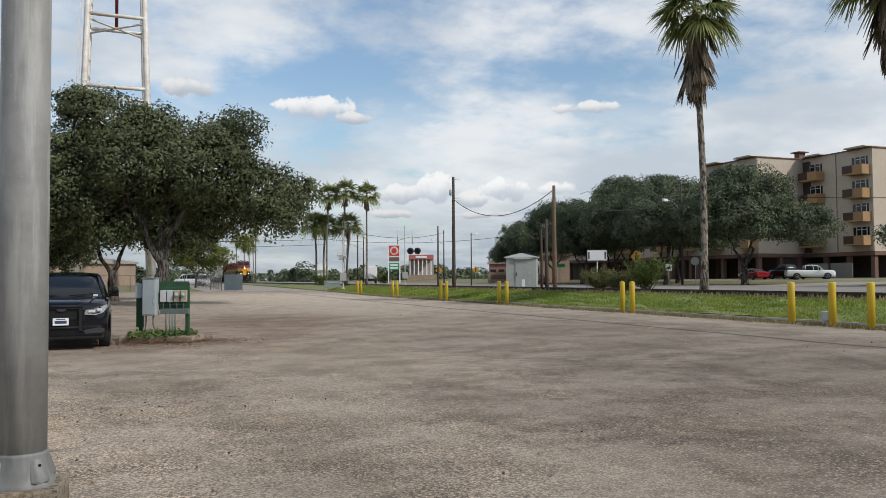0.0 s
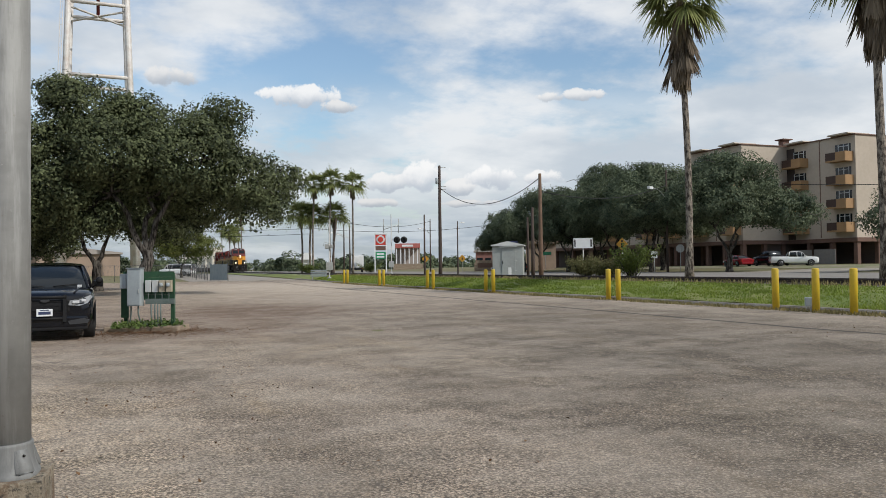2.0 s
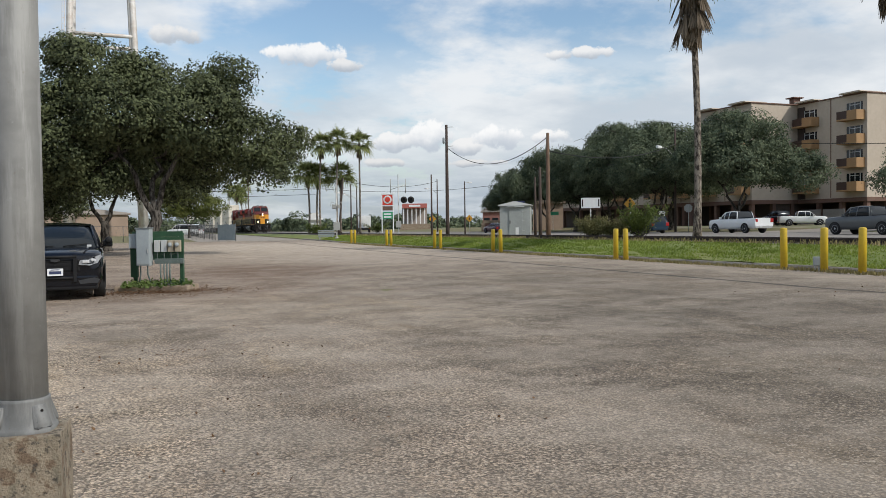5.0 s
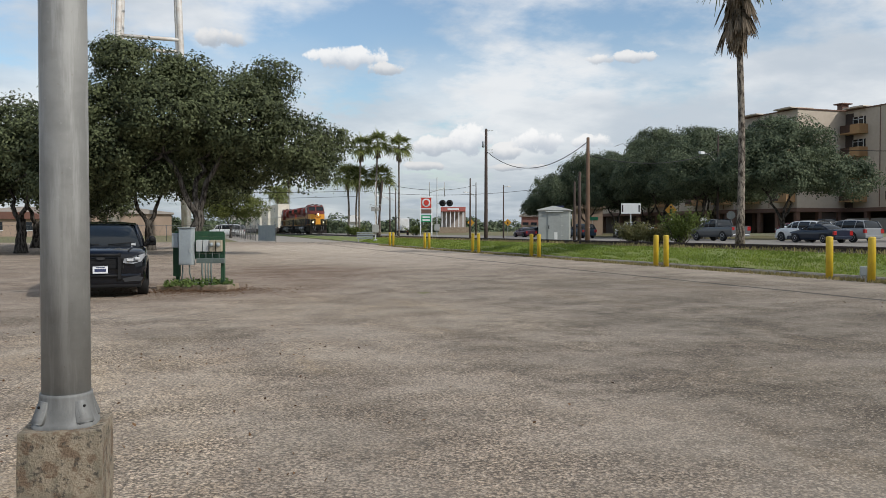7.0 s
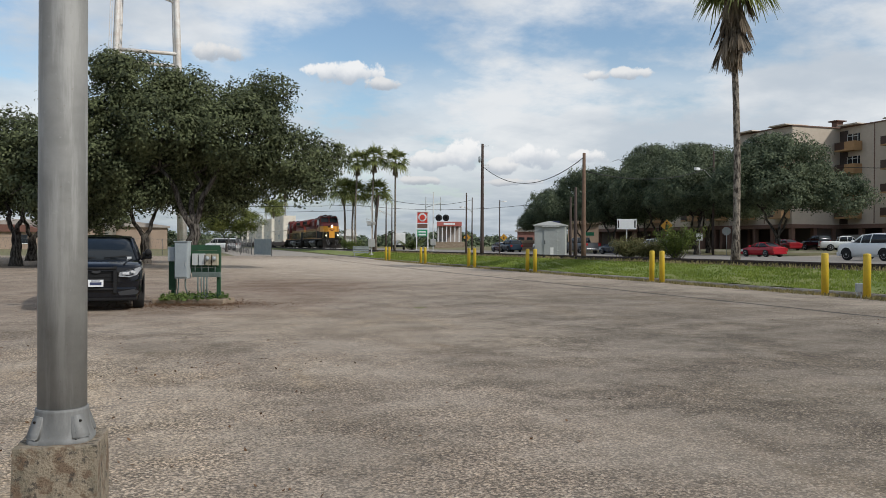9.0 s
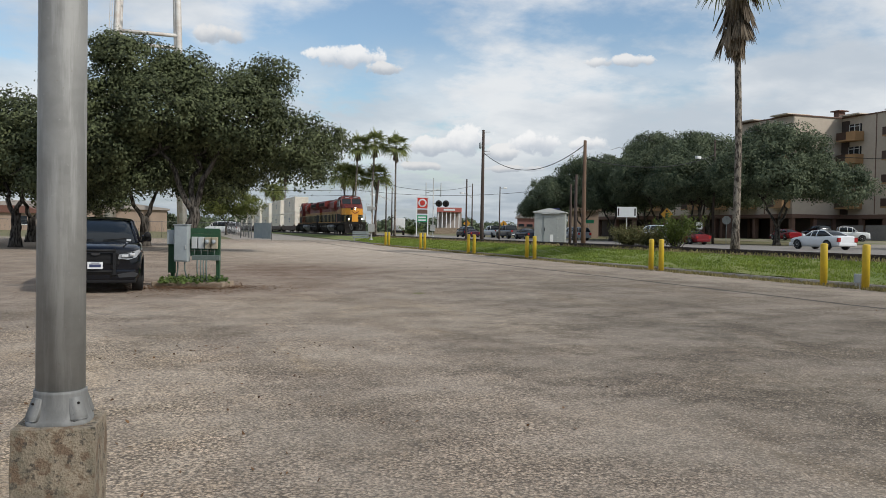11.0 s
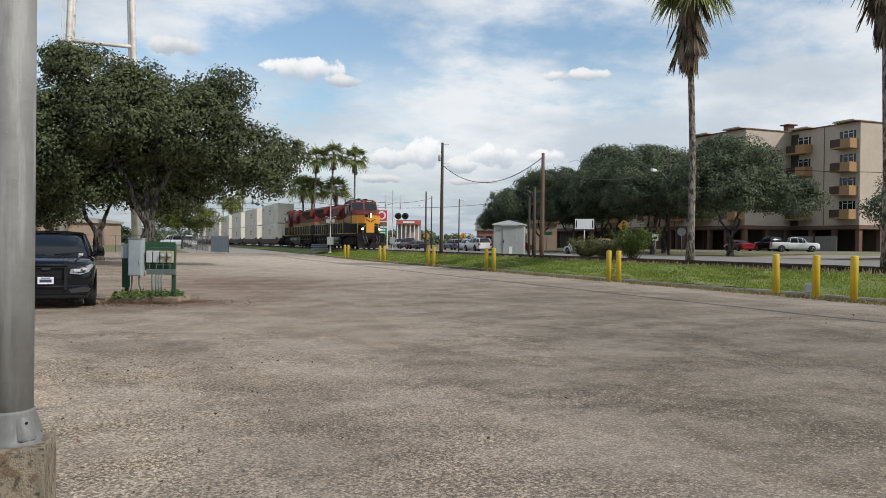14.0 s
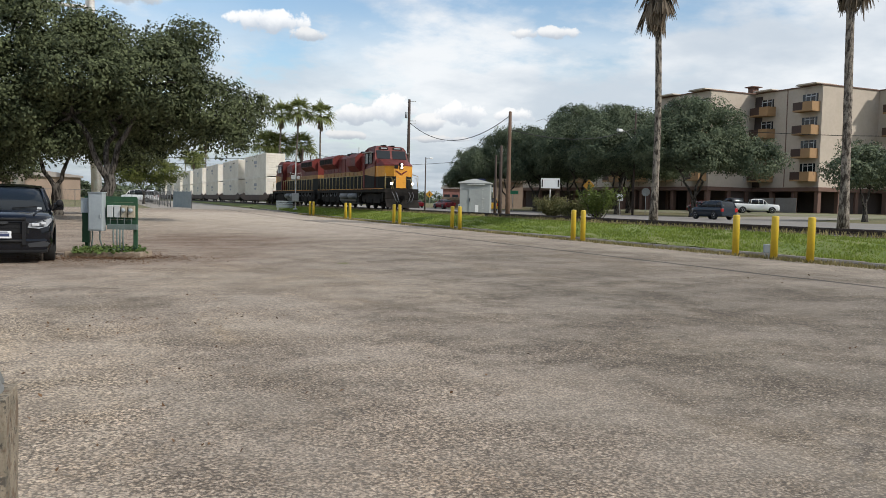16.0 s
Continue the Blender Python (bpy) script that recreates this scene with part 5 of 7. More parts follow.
# ---- signal shed beyond the rails ----
def shed(x, y, turn):
    t = thing("signal_shed", "grey steel railway signal shed with pitched roof", "shed", pose(x, y, gz(x, y), 0, 0, turn))
    w, d, h = 1.18, 1.35, 2.42
    bm = B()
    box(bm, -w, -d, 0, w, d, h, 0.01)
    part("wall", bm, M_SHED, t)
    bm = B()
    prism(bm, [(-w - 0.12, h), (w + 0.12, h), (w + 0.12, h + 0.06), (0.1, h + 0.34), (-0.1, h + 0.34), (-w - 0.12, h + 0.06)], -d - 0.14, d + 0.14, "y")
    part("roof", bm, M_SHEDROOF, t, "pale shallow-pitched roof")
    bm = B()
    box(bm, -0.45, -d - 0.05, 0.12, 0.62, -d - 0.004, h - 0.14, 0.01)
    dr = part("door", bm, M_SHED, t)
    for z in (0.45, 1.2, 1.9):
        bm = B()
        box(bm, 0.56, -d - 0.08, z, 0.74, -d - 0.052, z + 0.06, 0.006)
        part("hinge", bm, M_GALV, dr)
    bm = B()
    box(bm, -0.40, -d - 0.10, 0.98, -0.34, -d - 0.052, 1.26, 0.006)
    part("handle", bm, M_BLACK, dr)
    bm = B()
    box(bm, 0.05, -d - 0.062, 0.16, 0.30, -d - 0.052, 0.72, 0.004)
    part("vent", bm, M_WHITE, dr, "pale louvred vent")
    bm = B()
    box(bm, -0.6, -d - 0.2, h - 0.12, 0.75, -d - 0.005, h - 0.07, 0.006)
    part("rain_hood", bm, M_SHEDROOF, t)
    return t


M_SHEDROOF = material("pale_roof_paint", (0.62, 0.63, 0.61), 0.55, dark=(0.5, 0.5, 0.48), scale=1)
shed(28.45, 57.8, -30)


# ---- utility poles ----
def pole(x, y, h, r, mat, label, cross=0, name="utility_pole"):
    t = thing(name, label, "utility pole", pose(x, y, gz(x, y)))
    bm = B()
    lathe(bm, [(r * 1.25, -0.4), (r * 1.15, 1.5), (r, h * 0.5), (r * 0.78, h), (r * 0.4, h + 0.03)], 12)
    part("shaft", bm, mat, t, smooth=True)
    for i in range(cross):
        bm = B()
        z = h - 0.5 - 1.1 * i
        box(bm, -1.2, -0.06, z, 1.2, 0.06, z + 0.12, 0.01)
        part("crossarm", bm, mat, t)
    return t


p1 = pole(30.72, 78.6, 11.5, 0.17, M_WOODPOLE, "tall dark timber utility pole with a transformer bracket")
bm = B()
lathe(bm, [(0.05, 9.55), (0.13, 9.6), (0.13, 10.15), (0.08, 10.2)], 10, (-0.32, 0, 0))
part("transformer", bm, M_GREYBOX, p1)
bm = B()
for z in (9.0, 9.3, 11.3):
    tube(bm, [(0.1, 0, z), (0.75, 0, z + 0.05)], 0.035, 6)
part("bracket", bm, M_GALV, p1)
p2 = pole(30.82, 56.8, 8.2, 0.155, M_WOODTAN, "bare tan timber utility pole beside the signal shed")
pole(30.95, 58.4, 5.6, 0.13, M_WOODPOLE, "short dark timber pole with a small lamp")
pole(31.85, 61.0, 5.0, 0.10, M_WOODPOLE, "thin dark timber pole beside the shed")
pole(34.6, 93.9, 7.4, 0.105, M_WOODPOLE, "dark timber street pole beside the road")
pl = pole(37.7, 90.6, 6.4, 0.075, M_WOODPOLE, "dark timber pole carrying a street lamp")
bm = B()
tube(bm, [(0, 0, 6.2), (0.5, -0.1, 6.3)], 0.03, 6)
part("lamp_arm", bm, M_GALV, pl)
bm = B()
box(bm, 0.45, -0.2, 6.2, 0.85, 0.02, 6.36, 0.04)
part("lamp_head", bm, M_WHITE, pl)
bm = B()
pts = []
for i in range(17):
    k = i / 16
    pts.append(Vector((30.82, 78.6, gz(30, 78) + 9.1)).lerp(Vector((30.82, 56.8, gz(30, 57) + 7.9)), k) - Vector((0, 0, 4 * k * (1 - k) * 1.9)))
tube(bm, pts, 0.03, 6)
tagged(part("slack_cable", bm, M_BLACK), "black cable sagging between two timber poles", "cable")

# ---- tall palms by the road ----
pa = palm(15.9, 2.65, 44, 190, "tall fan palm with a skirt of dead fronds", 5, -0.25, 0.20, 4.9, 22)
pa.matrix_world = pose(29.6, 37.1, gz(29.6, 37.1))
pb = palm(15.3, 2.9, 48, 190, "tall fan palm with a skirt of dead fronds", 9, 0.35, 0.205, 4.8, 22)
pb.matrix_world = pose(31.75, 26.32, gz(31.7, 26.3), 0, 0, 70)

# ---- palms across the railway ----
pc = palm(13.9, 2.45, 40, 40, "tall fan palm beyond the railway crossing", 14, 0.3, 0.155, 2.0, 14)
pd = palm(9.4, 2.8, 48, 34, "shorter full-headed fan palm beyond the crossing", 17, -0.2, 0.17, 1.6, 14)
pc.matrix_world = pose(26.9, 123.0, gz(27, 123))
pd.matrix_world = pose(25.9, 126.0, gz(26, 126))
for i, (x, y, s, tall) in enumerate(((29.2, 121.5, 1.04, True), (32.4, 119.7, 1.0, True), (30.4, 124.0, 0.98, False), (27.0, 125.5, 0.97, False), (27.8, 212.0, 1.13, True), (27.4, 233.0, 1.2, False), (29.6, 240.0, 1.12, False), (28.3, 262.0, 0.98, True), (31.5, 246.0, 1.0, True))):
    c = copy_thing(pc if tall else pd, pose(x, y, gz(x, y), 0, 0, 63 * i))
    c.scale = (1, 1, s)


# ---- the apartment block ----
M_STUCCO = material("tan_stucco", (0.50, 0.425, 0.345), 0.9, dark=(0.41, 0.345, 0.28), scale=0.25, bump=0.3, bump_scale=20, amount=0.6)
M_ORANGE = material("ochre_balcony_paint", (0.36, 0.215, 0.10), 0.8, dark=(0.29, 0.17, 0.085), scale=0.6)
M_BROWN = material("brown_stucco", (0.165, 0.095, 0.070), 0.85, dark=(0.12, 0.07, 0.055), scale=0.5)
M_RAILB = material("brown_railing", (0.055, 0.028, 0.020), 0.6)
# near-black brown that carries the shade of the recesses in its colour
M_RECESS_SHADE = material("recess_shade", (0.07, 0.05, 0.042), 0.9, dark=(0.05, 0.038, 0.033), scale=0.6)
M_FRAMEW = material("pale_window_frame", (0.55, 0.56, 0.56), 0.5)
FLOORS = (5.9, 9.05, 12.2, 15.35)
ROOF = 18.6


def balcony(t, x, y0, y1, z):
    """A balcony on the track side of a wall at x: slab, ochre end panel, railing, and the glazed door behind it."""
    d = 1.5
    bm = B()
    box(bm, x - d, y0, z - 0.18, x - 0.005, y1, z + 0.02)
    b = part("balcony", bm, M_ORANGE, t, "ochre balcony with brown railing")
    ym = y0 + (y1 - y0) * 0.48
    bm = B()
    box(bm, x - d - 0.03, y0 - 0.02, z - 0.22, x - d + 0.10, ym, z + 1.08, 0.02)
    box(bm, x - d + 0.10, y0 - 0.02, z - 0.22, x - 0.005, y0 + 0.10, z + 1.08)
    part("ochre_panel", bm, M_ORANGE, b)
    bm = B()
    box(bm, x - d, ym, z + 1.0, x - d + 0.06, y1, z + 1.07)
    box(bm, x - d, y1 - 0.06, z + 1.0, x, y1, z + 1.07)
    n = 16
    for i in range(n):
        y = ym + (y1 - ym) * (i + 0.5) / n
        box(bm, x - d + 0.01, y - 0.05, z, x - d + 0.05, y + 0.05, z + 1.02)
    for i in range(7):
        box(bm, x - d + 0.2 * i + 0.05, y1 - 0.05, z, x - d + 0.2 * i + 0.13, y1 - 0.01, z + 1.02)
    part("railing", bm, M_RAILB, b)
    bm = B()
    box(bm, x - 0.03, y0 + 0.35, z + 0.02, x + 0.05, y1 - 0.35, z + 2.25)
    dr = part("balcony_door", bm, M_GLASS, b, "dark glazed balcony door")
    for k in range(3):
        bm = B()
        y = y0 + 0.7 + (y1 - y0 - 1.6) * k / 2
        box(bm, x - 0.07, y - 0.05, z + 0.02, x - 0.032, y + 0.05, z + 2.25)
        part("frame", bm, M_FRAMEW, dr)
    bm = B()
    box(bm, x - 0.07, y0 + 0.7, z + 1.9, x - 0.032, y1 - 0.9, z + 1.98)
    part("frame", bm, M_FRAMEW, dr)


def apartments():
    t = thing("apartment_building", "five-storey tan stucco apartment building with ochre balconies", "building")
    blocks = [(101.2, 73.6, 79.0), (90.3, 79.0, 90.9), (81.9, 90.9, 102.0), (80.2, 102.0, 107.0), (79.0, 107.0, 122.0), (76.0, 122.0, 140.0)]
    base = 1.3
    for i, (x, y0, y1) in enumerate(blocks):
        yy1 = y1
        roof_z = ROOF if i < 3 else 8.9
        bm = B()
        box(bm, x, y0, 4.9, 118, yy1, roof_z)
        w = part("wall", bm, M_STUCCO, t)
        bm = B()
        box(bm, x - 0.15, y0 - 0.15, roof_z, 118, yy1, roof_z + 0.16, 0.02)
        part("parapet", bm, M_BROWN, t)
        bm = B()
        box(bm, x - 0.25, y0 - 0.25, 4.35, 118, yy1, 4.9, 0.02)
        part("floor_beam", bm, M_BROWN, t)
        # set-back ground floor, its shade put into the dark wall colour
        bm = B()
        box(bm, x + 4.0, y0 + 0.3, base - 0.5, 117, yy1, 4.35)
        part("recess_shade_wall", bm, M_RECESS_SHADE, t, "recessed ground floor with its shade painted in as a dark colour")
        n = 3
        for k in range(n):
            bm = B()
            y = y0 + (yy1 - y0) * k / n
            box(bm, x, y, base - 0.5, x + 0.6, y + 0.6, 4.35, 0.02)
            part("column", bm, M_BROWN, t)
        for k in range(1, 3):
            bm = B()
            box(bm, x + 3.4 * k + 0.4, y0, base - 0.5, x + 3.4 * k + 1.0, y0 + 0.6, 4.35, 0.02)
            part("column", bm, M_BROWN, t)
        for z in FLOORS[:4 if i < 3 else 1]:
            balcony(t, x, y0 + 0.35, y0 + 3.6, z)
            if y1 - y0 > 8:
                balcony(t, x, y1 - 3.9, y1 - 0.5, z)
            if 1 <= i:
                # dark strip painted as the shade beside the balcony stack
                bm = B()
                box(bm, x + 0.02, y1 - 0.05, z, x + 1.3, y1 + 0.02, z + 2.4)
                part("recess_shade_wall", bm, M_RECESS_SHADE, t)
        for ya, yb in ((y0 + 0.1, y0 + 3.8), (y1 - 4.1, y1 - 0.3)):
            if i < 3 and (y1 - y0 > 8 or ya < y0 + 1):
                bm = B()
                prism(bm, [(ya, ROOF + 0.17), (yb, ROOF + 0.17), (yb - 0.3, ROOF + 0.36), (ya + 0.3, ROOF + 0.36)], x - 1.0, x + 3.0, "x")
                part("balcony_roof", bm, M_STUCCO, t)
        bm = B()
        box(bm, x - 0.05, (y0 + y1) / 2 - 0.1, 5.0, x - 0.004, (y0 + y1) / 2 + 0.02, roof_z - 0.05)
        part("wall_joint", bm, M_BROWN, t)
    # thin dark panels on the wall, painted as the shade in a stair recess
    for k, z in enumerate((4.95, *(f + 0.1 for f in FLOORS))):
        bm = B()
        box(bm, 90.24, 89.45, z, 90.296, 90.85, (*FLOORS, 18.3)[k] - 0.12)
        part("stair_shade_panel", bm, M_RECESS_SHADE, t, "flat dark panel painted as the shade of an open stair landing")
    for xx in (108, 113):
        for z in FLOORS:
            bm = B()
            box(bm, xx, 73.52, z + 0.9, xx + 1.4, 73.59, z + 2.2)
            part("window", bm, M_GLASS, t)
    bm = B()
    box(bm, 95.7, 97.0, ROOF + 0.1, 96.9, 98.0, ROOF + 2.25)
    box(bm, 95.3, 96.6, ROOF + 2.25, 97.3, 98.4, ROOF + 2.42, 0.05)
    part("chimney", bm, M_BROWN, t, "brown roof vent stack with cap")
    bm = B()
    for y0 in (80.5, 84.5):
        box(bm, 88.0, y0, 1.3, 88.05, y0 + 3.6, 3.4)
    part("pale_grating", bm, M_SCREEN, t)
    return t


M_SCREEN = material("grey_grating", (0.22, 0.205, 0.195), 0.7, dark=(0.16, 0.15, 0.14), scale=2)
apartments()

# ---- driveway and parked cars before the block ----
M_APRON = material("grassy_apron", (0.25, 0.205, 0.16), 0.95, dark=(0.13, 0.155, 0.05), scale=0.35, amount=0.95)
sheet("car_park", np.linspace(67, 80, 6), np.linspace(30, 100, 12), 0.0, M_APRON, "patchy grass and earth apron before the apartments", "pavement")
sheet("driveway", np.linspace(55.5, 67, 5), np.linspace(52, 63, 5), 0.004, M_PALE, "pale concrete driveway from the road", "pavement")
v = vehicle("pickup", "white", "white single-cab pickup parked before the apartments", (0.72, 0.73, 0.73), "pickup truck")
v.matrix_world = pose(74.4, 74.2, gz(74, 75), 0, 0, 55)
v.scale = (0.92, 0.92, 0.92)
v = vehicle("pickup", "black", "black pickup parked before the apartments", (0.01, 0.01, 0.012), "pickup truck")
v.matrix_world = pose(76.5, 79.8, gz(76, 79), 0, 0, 172)
v = vehicle("sedan", "red", "dark red sedan parked before the apartments", (0.24, 0.012, 0.018))
v.matrix_world = pose(74.0, 83.2, gz(74, 83), 0, 0, 168)
v = vehicle("van", "white", "white passenger van parked beyond the fence", (0.74, 0.75, 0.75), "van")
v.matrix_world = pose(8.3, 146.0, gz(8.3, 146), 0, 0, -118)
v = vehicle("suv", "charcoal", "dark wagon parked under the far oak", (0.02, 0.022, 0.025))
v.matrix_world = pose(-13.3, 56.0, gz(-13, 56), 0, 0, -20)


# ---- signs ----
M_SIGNY = material("warning_sign_yellow", (0.54, 0.27, 0.02), 0.5, dark=(0.44, 0.22, 0.02), scale=2)
M_SIGNW = material("sign_white", (0.78, 0.79, 0.79), 0.5, dark=(0.68, 0.68, 0.67), scale=2)
M_SIGNR = material("sign_red", (0.55, 0.045, 0.025), 0.5, dark=(0.45, 0.04, 0.03), scale=2)
M_PINK = material("faded_red_fascia", (0.42, 0.12, 0.10), 0.6, dark=(0.34, 0.10, 0.085), scale=0.6)
M_TANFAR = material("pale_shop_wall", (0.36, 0.32, 0.29), 0.8, dark=(0.28, 0.25, 0.22), scale=0.5)
M_SIGNG = material("sign_green", (0.02, 0.26, 0.11), 0.5)


def post_sign(name, label, x, y, turn, z, shape, mat, mark=None, w=0.9, h=0.9):
    t = thing(name, label, "sign", pose(x, y, gz(x, y), 0, 0, turn))
    bm = B()
    tube(bm, [(0, 0.05, -0.3), (0, 0.05, z + h * 0.4)], 0.035, 8)
    part("post", bm, M_GALV, t)
    bm = B()
    if shape == "diamond":
        prism(bm, [(-w * 0.7, z), (0, z - w * 0.7), (w * 0.7, z), (0, z + w * 0.7)], -0.015, 0.012, "y")
    elif shape == "oct":
        prism(bm, [(w / 2 * math.cos(radians(22.5 + 45 * k)), z + w / 2 * math.sin(radians(22.5 + 45 * k))) for k in range(8)], -0.015, 0.012, "y")
    else:
        box(bm, -w / 2, -0.02, z - h / 2, w / 2, 0.012, z + h / 2, 0.006)
    p = part("panel", bm, mat, t)
    if mark:
        for x0, z0, x1, z1 in mark:
            bm = B()
            box(bm, x0, -0.03, z + z0, x1, -0.016, z + z1)
            part("marking", bm, M_BLACK, p)
    return t


post_sign("sign_board", "blank white rectangular board on a post beside the shrubs", 30.8, 50.4, -31, 2.45, "rect", M_SIGNW, ((-0.62, -0.26, -0.53, 0.26), (0.53, -0.26, 0.62, 0.26)), 1.36, 0.74)
FIG = ((-0.09, -0.30, 0.10, 0.10), (-0.06, 0.16, 0.07, 0.30))
post_sign("warning_sign", "yellow diamond crossing sign behind the shrubs", 34.2, 50.5, -58, 2.40, "diamond", M_SIGNY, FIG, 0.66)
post_sign("warning_sign", "yellow diamond crossing sign by the road", 51.0, 138.0, -20, 2.4, "diamond", M_SIGNY, FIG, 0.95)
post_sign("warning_sign", "yellow diamond crossing sign by the road", 56.6, 134.0, -21, 2.4, "diamond", M_SIGNY, FIG, 0.95)
post_sign("speed_sign", "white rectangular road sign by the road", 52.0, 133.0, -20, 2.3, "rect", M_SIGNW, ((-0.2, 0.2, 0.2, 0.35), (-0.25, -0.35, 0.25, 0.05)), 0.75, 1.2)
post_sign("stop_sign", "grey back of an octagonal stop sign", 57.0, 73.0, 150, 2.6, "oct", M_GALV2, None, 0.95)
post_sign("street_sign", "small white sign on a post by the road", 57.2, 78.0, -36, 2.0, "rect", M_SIGNW, ((-0.2, -0.2, 0.2, 0.05),), 0.7, 0.8)
post_sign("street_sign", "small green street sign under the oaks", 55.0, 100.0, -30, 2.6, "rect", M_SIGNG, None, 1.6, 0.5)
post_sign("street_sign", "blue street-name sign behind the shed", 36.5, 73.0, -30, 3.3, "rect", M_INK, None, 0.8, 0.22)

# monument sign, low brick wall sign across the road
t = thing("monument_sign", "low grey stone monument sign on the verge", "sign", pose(60.5, 132.0, gz(60, 132), 0, 0, -24))
bm = B()
prism(bm, [(-2.2, 0), (2.2, 0), (2.2, 1.3), (1.7, 1.9), (-1.7, 1.9), (-2.2, 1.3)], -0.3, 0.3, "y")
part("slab", bm, M_CONC, t)
bm = B()
box(bm, -1.6, -0.36, 0.6, 1.6, -0.302, 1.4)
part("plaque", bm, M_BROWN, t, "dark plaque")


# ---- filling-station pylon and canopy ----
t = thing("station_pylon", "white-framed filling station pylon with red and green panels", "sign", pose(45.2, 147.0, gz(45, 147), 0, 0, -17))
for x in (-1.15, 1.0):
    bm = B()
    box(bm, x, -0.2, 0, x + 0.2, 0.2, 7.2)
    part("leg", bm, M_SIGNW, t)
for z0, z1, mt, nm in ((5.2, 7.3, M_SIGNR, "red_panel"), (4.2, 5.0, M_BROWN, "brown_panel"), (2.6, 3.9, M_SIGNG, "green_panel")):
    bm = B()
    box(bm, -0.94, -0.16, z0, 0.99, 0.16, z1, 0.02)
    p = part(nm, bm, mt, t)
    if nm == "red_panel":
        bm = B()
        lathe(bm, [(0.66, -0.17), (0.78, -0.19), (0.80, -0.17)], 24, (0.02, 0, 6.25), "y")
        part("white_disc", bm, M_SIGNW, p)
        bm = B()
        lathe(bm, [(0.50, -0.19), (0.50, -0.20), (0.48, -0.21)], 24, (0.02, 0, 6.25), "y")
        part("red_mark", bm, M_SIGNR, p)
    if nm == "green_panel":
        for k in range(2):
            bm = B()
            box(bm, -0.7, -0.175, z0 + 0.2 + 0.55 * k, 0.7, -0.162, z0 + 0.5 + 0.55 * k)
            part("price_bar", bm, M_SIGNW, p)
bm = B()
box(bm, -1.2, -0.22, 7.2, 1.25, 0.22, 7.45, 0.03)
part("cap", bm, M_SIGNW, t)

t = thing("filling_station", "far filling station with white columns and a red fascia", "building", pose(71.0, 202.6, gz(70, 203) + 1.2, 0, 0, -18))
bm = B()
box(bm, -4.4, -0.5, 4.5, 2.2, 6, 5.7, 0.05)
part("canopy", bm, M_PINK, t, "faded red fascia")
bm = B()
box(bm, -2.6, -0.56, 4.85, 0.4, -0.51, 5.35)
part("white_bar", bm, M_SIGNW, t)
for k in range(6):
    bm = B()
    box(bm, -4.2 + 1.12 * k, -0.15, 0.3, -3.95 + 1.12 * k, 0.15, 4.5, 0.02)
    part("column", bm, M_SIGNW, t)
bm = B()
box(bm, -4.4, 5, -1.5, 2.4, 11, 4.5)
part("shop_wall", bm, M_TANFAR, t)
bm = B()
box(bm, -5.0, -1.2, -1.6, 3.0, 4.9, 0.3, 0.03)
part("forecourt", bm, M_CONC, t, "raised concrete forecourt")


def box_truck(x, y, turn):
    t = thing("box_truck", "white box truck standing near the filling station", "truck", pose(x, y, gz(x, y), 0, 0, turn))
    bm = B()
    box(bm, -1.2, -2.6, 0.95, 1.2, 2.6, 3.35, 0.04)
    part("cargo_box", bm, M_SIGNW, t, "plain white cargo box")
    bm = B()
    box(bm, -1.05, -2.63, 1.05, 1.05, -2.605, 3.15, 0.01)
    part("rear_door", bm, M_WHITE, t)
    bm = B()
    prism(bm, [(2.65, 0.6), (4.3, 0.6), (4.3, 1.35), (3.9, 1.5), (3.5, 2.3), (2.65, 2.35)], -1.0, 1.0, "x")
    part("cab", bm, M_SIGNW, t)
    bm = B()
    box(bm, -0.9, -2.7, 0.5, 0.9, 4.1, 0.94, 0.03)
    part("chassis", bm, M_BLACK, t)
    for wy in (-1.6, 3.3):
        for sx in (1, -1):
            bm = B()
            lathe(bm, [(0.2, -0.14), (0.44, -0.14), (0.46, -0.1), (0.46, 0.1), (0.44, 0.14), (0.2, 0.14)], 18, (sx * 0.98, wy, 0.46), "x")
            part("wheel", bm, M_BLACK, t)
    for sx in (1, -1):
        bm = B()
        box(bm, sx * 0.80, -2.74, 0.72, sx * 1.05, -2.70, 0.86, 0.01)
        part("tail_light", bm, M_TAIL, t)
    return t


box_truck(42.8, 155.0, -14)

# ---- crossing signals ----
def signal_mast(x, y, h, turn, lights, label):
    t = thing("crossing_signal", label, "signal", pose(x, y, gz(x, y), 0, 0, turn))
    bm = B()
    lathe(bm, [(0.20, -0.2), (0.20, 0.15), (0.065, 0.2), (0.055, h), (0.035, h + 0.05)], 12)
    part("mast", bm, M_GALV2, t, smooth=True)
    bm = B()
    box(bm, -0.35, -0.25, 0.9, 0.35, 0.3, 1.75, 0.03)
    part("gear_box", bm, M_GALV2, t, "grey gate mechanism box")
    for z, dx in lights:
        bm = B()
        tube(bm, [(0, 0, z), (dx, -0.1, z)], 0.03, 6)
        part("bracket", bm, M_GALV, t)
        bm = B()
        lathe(bm, [(0.30, -0.10), (0.30, -0.13), (0.16, -0.14), (0.16, -0.36), (0.13, -0.36), (0.13, -0.2)], 20, (dx, 0, z), "y")
        part("lamp_disc", bm, M_BLACK, t, "round black signal lamp")
    return t


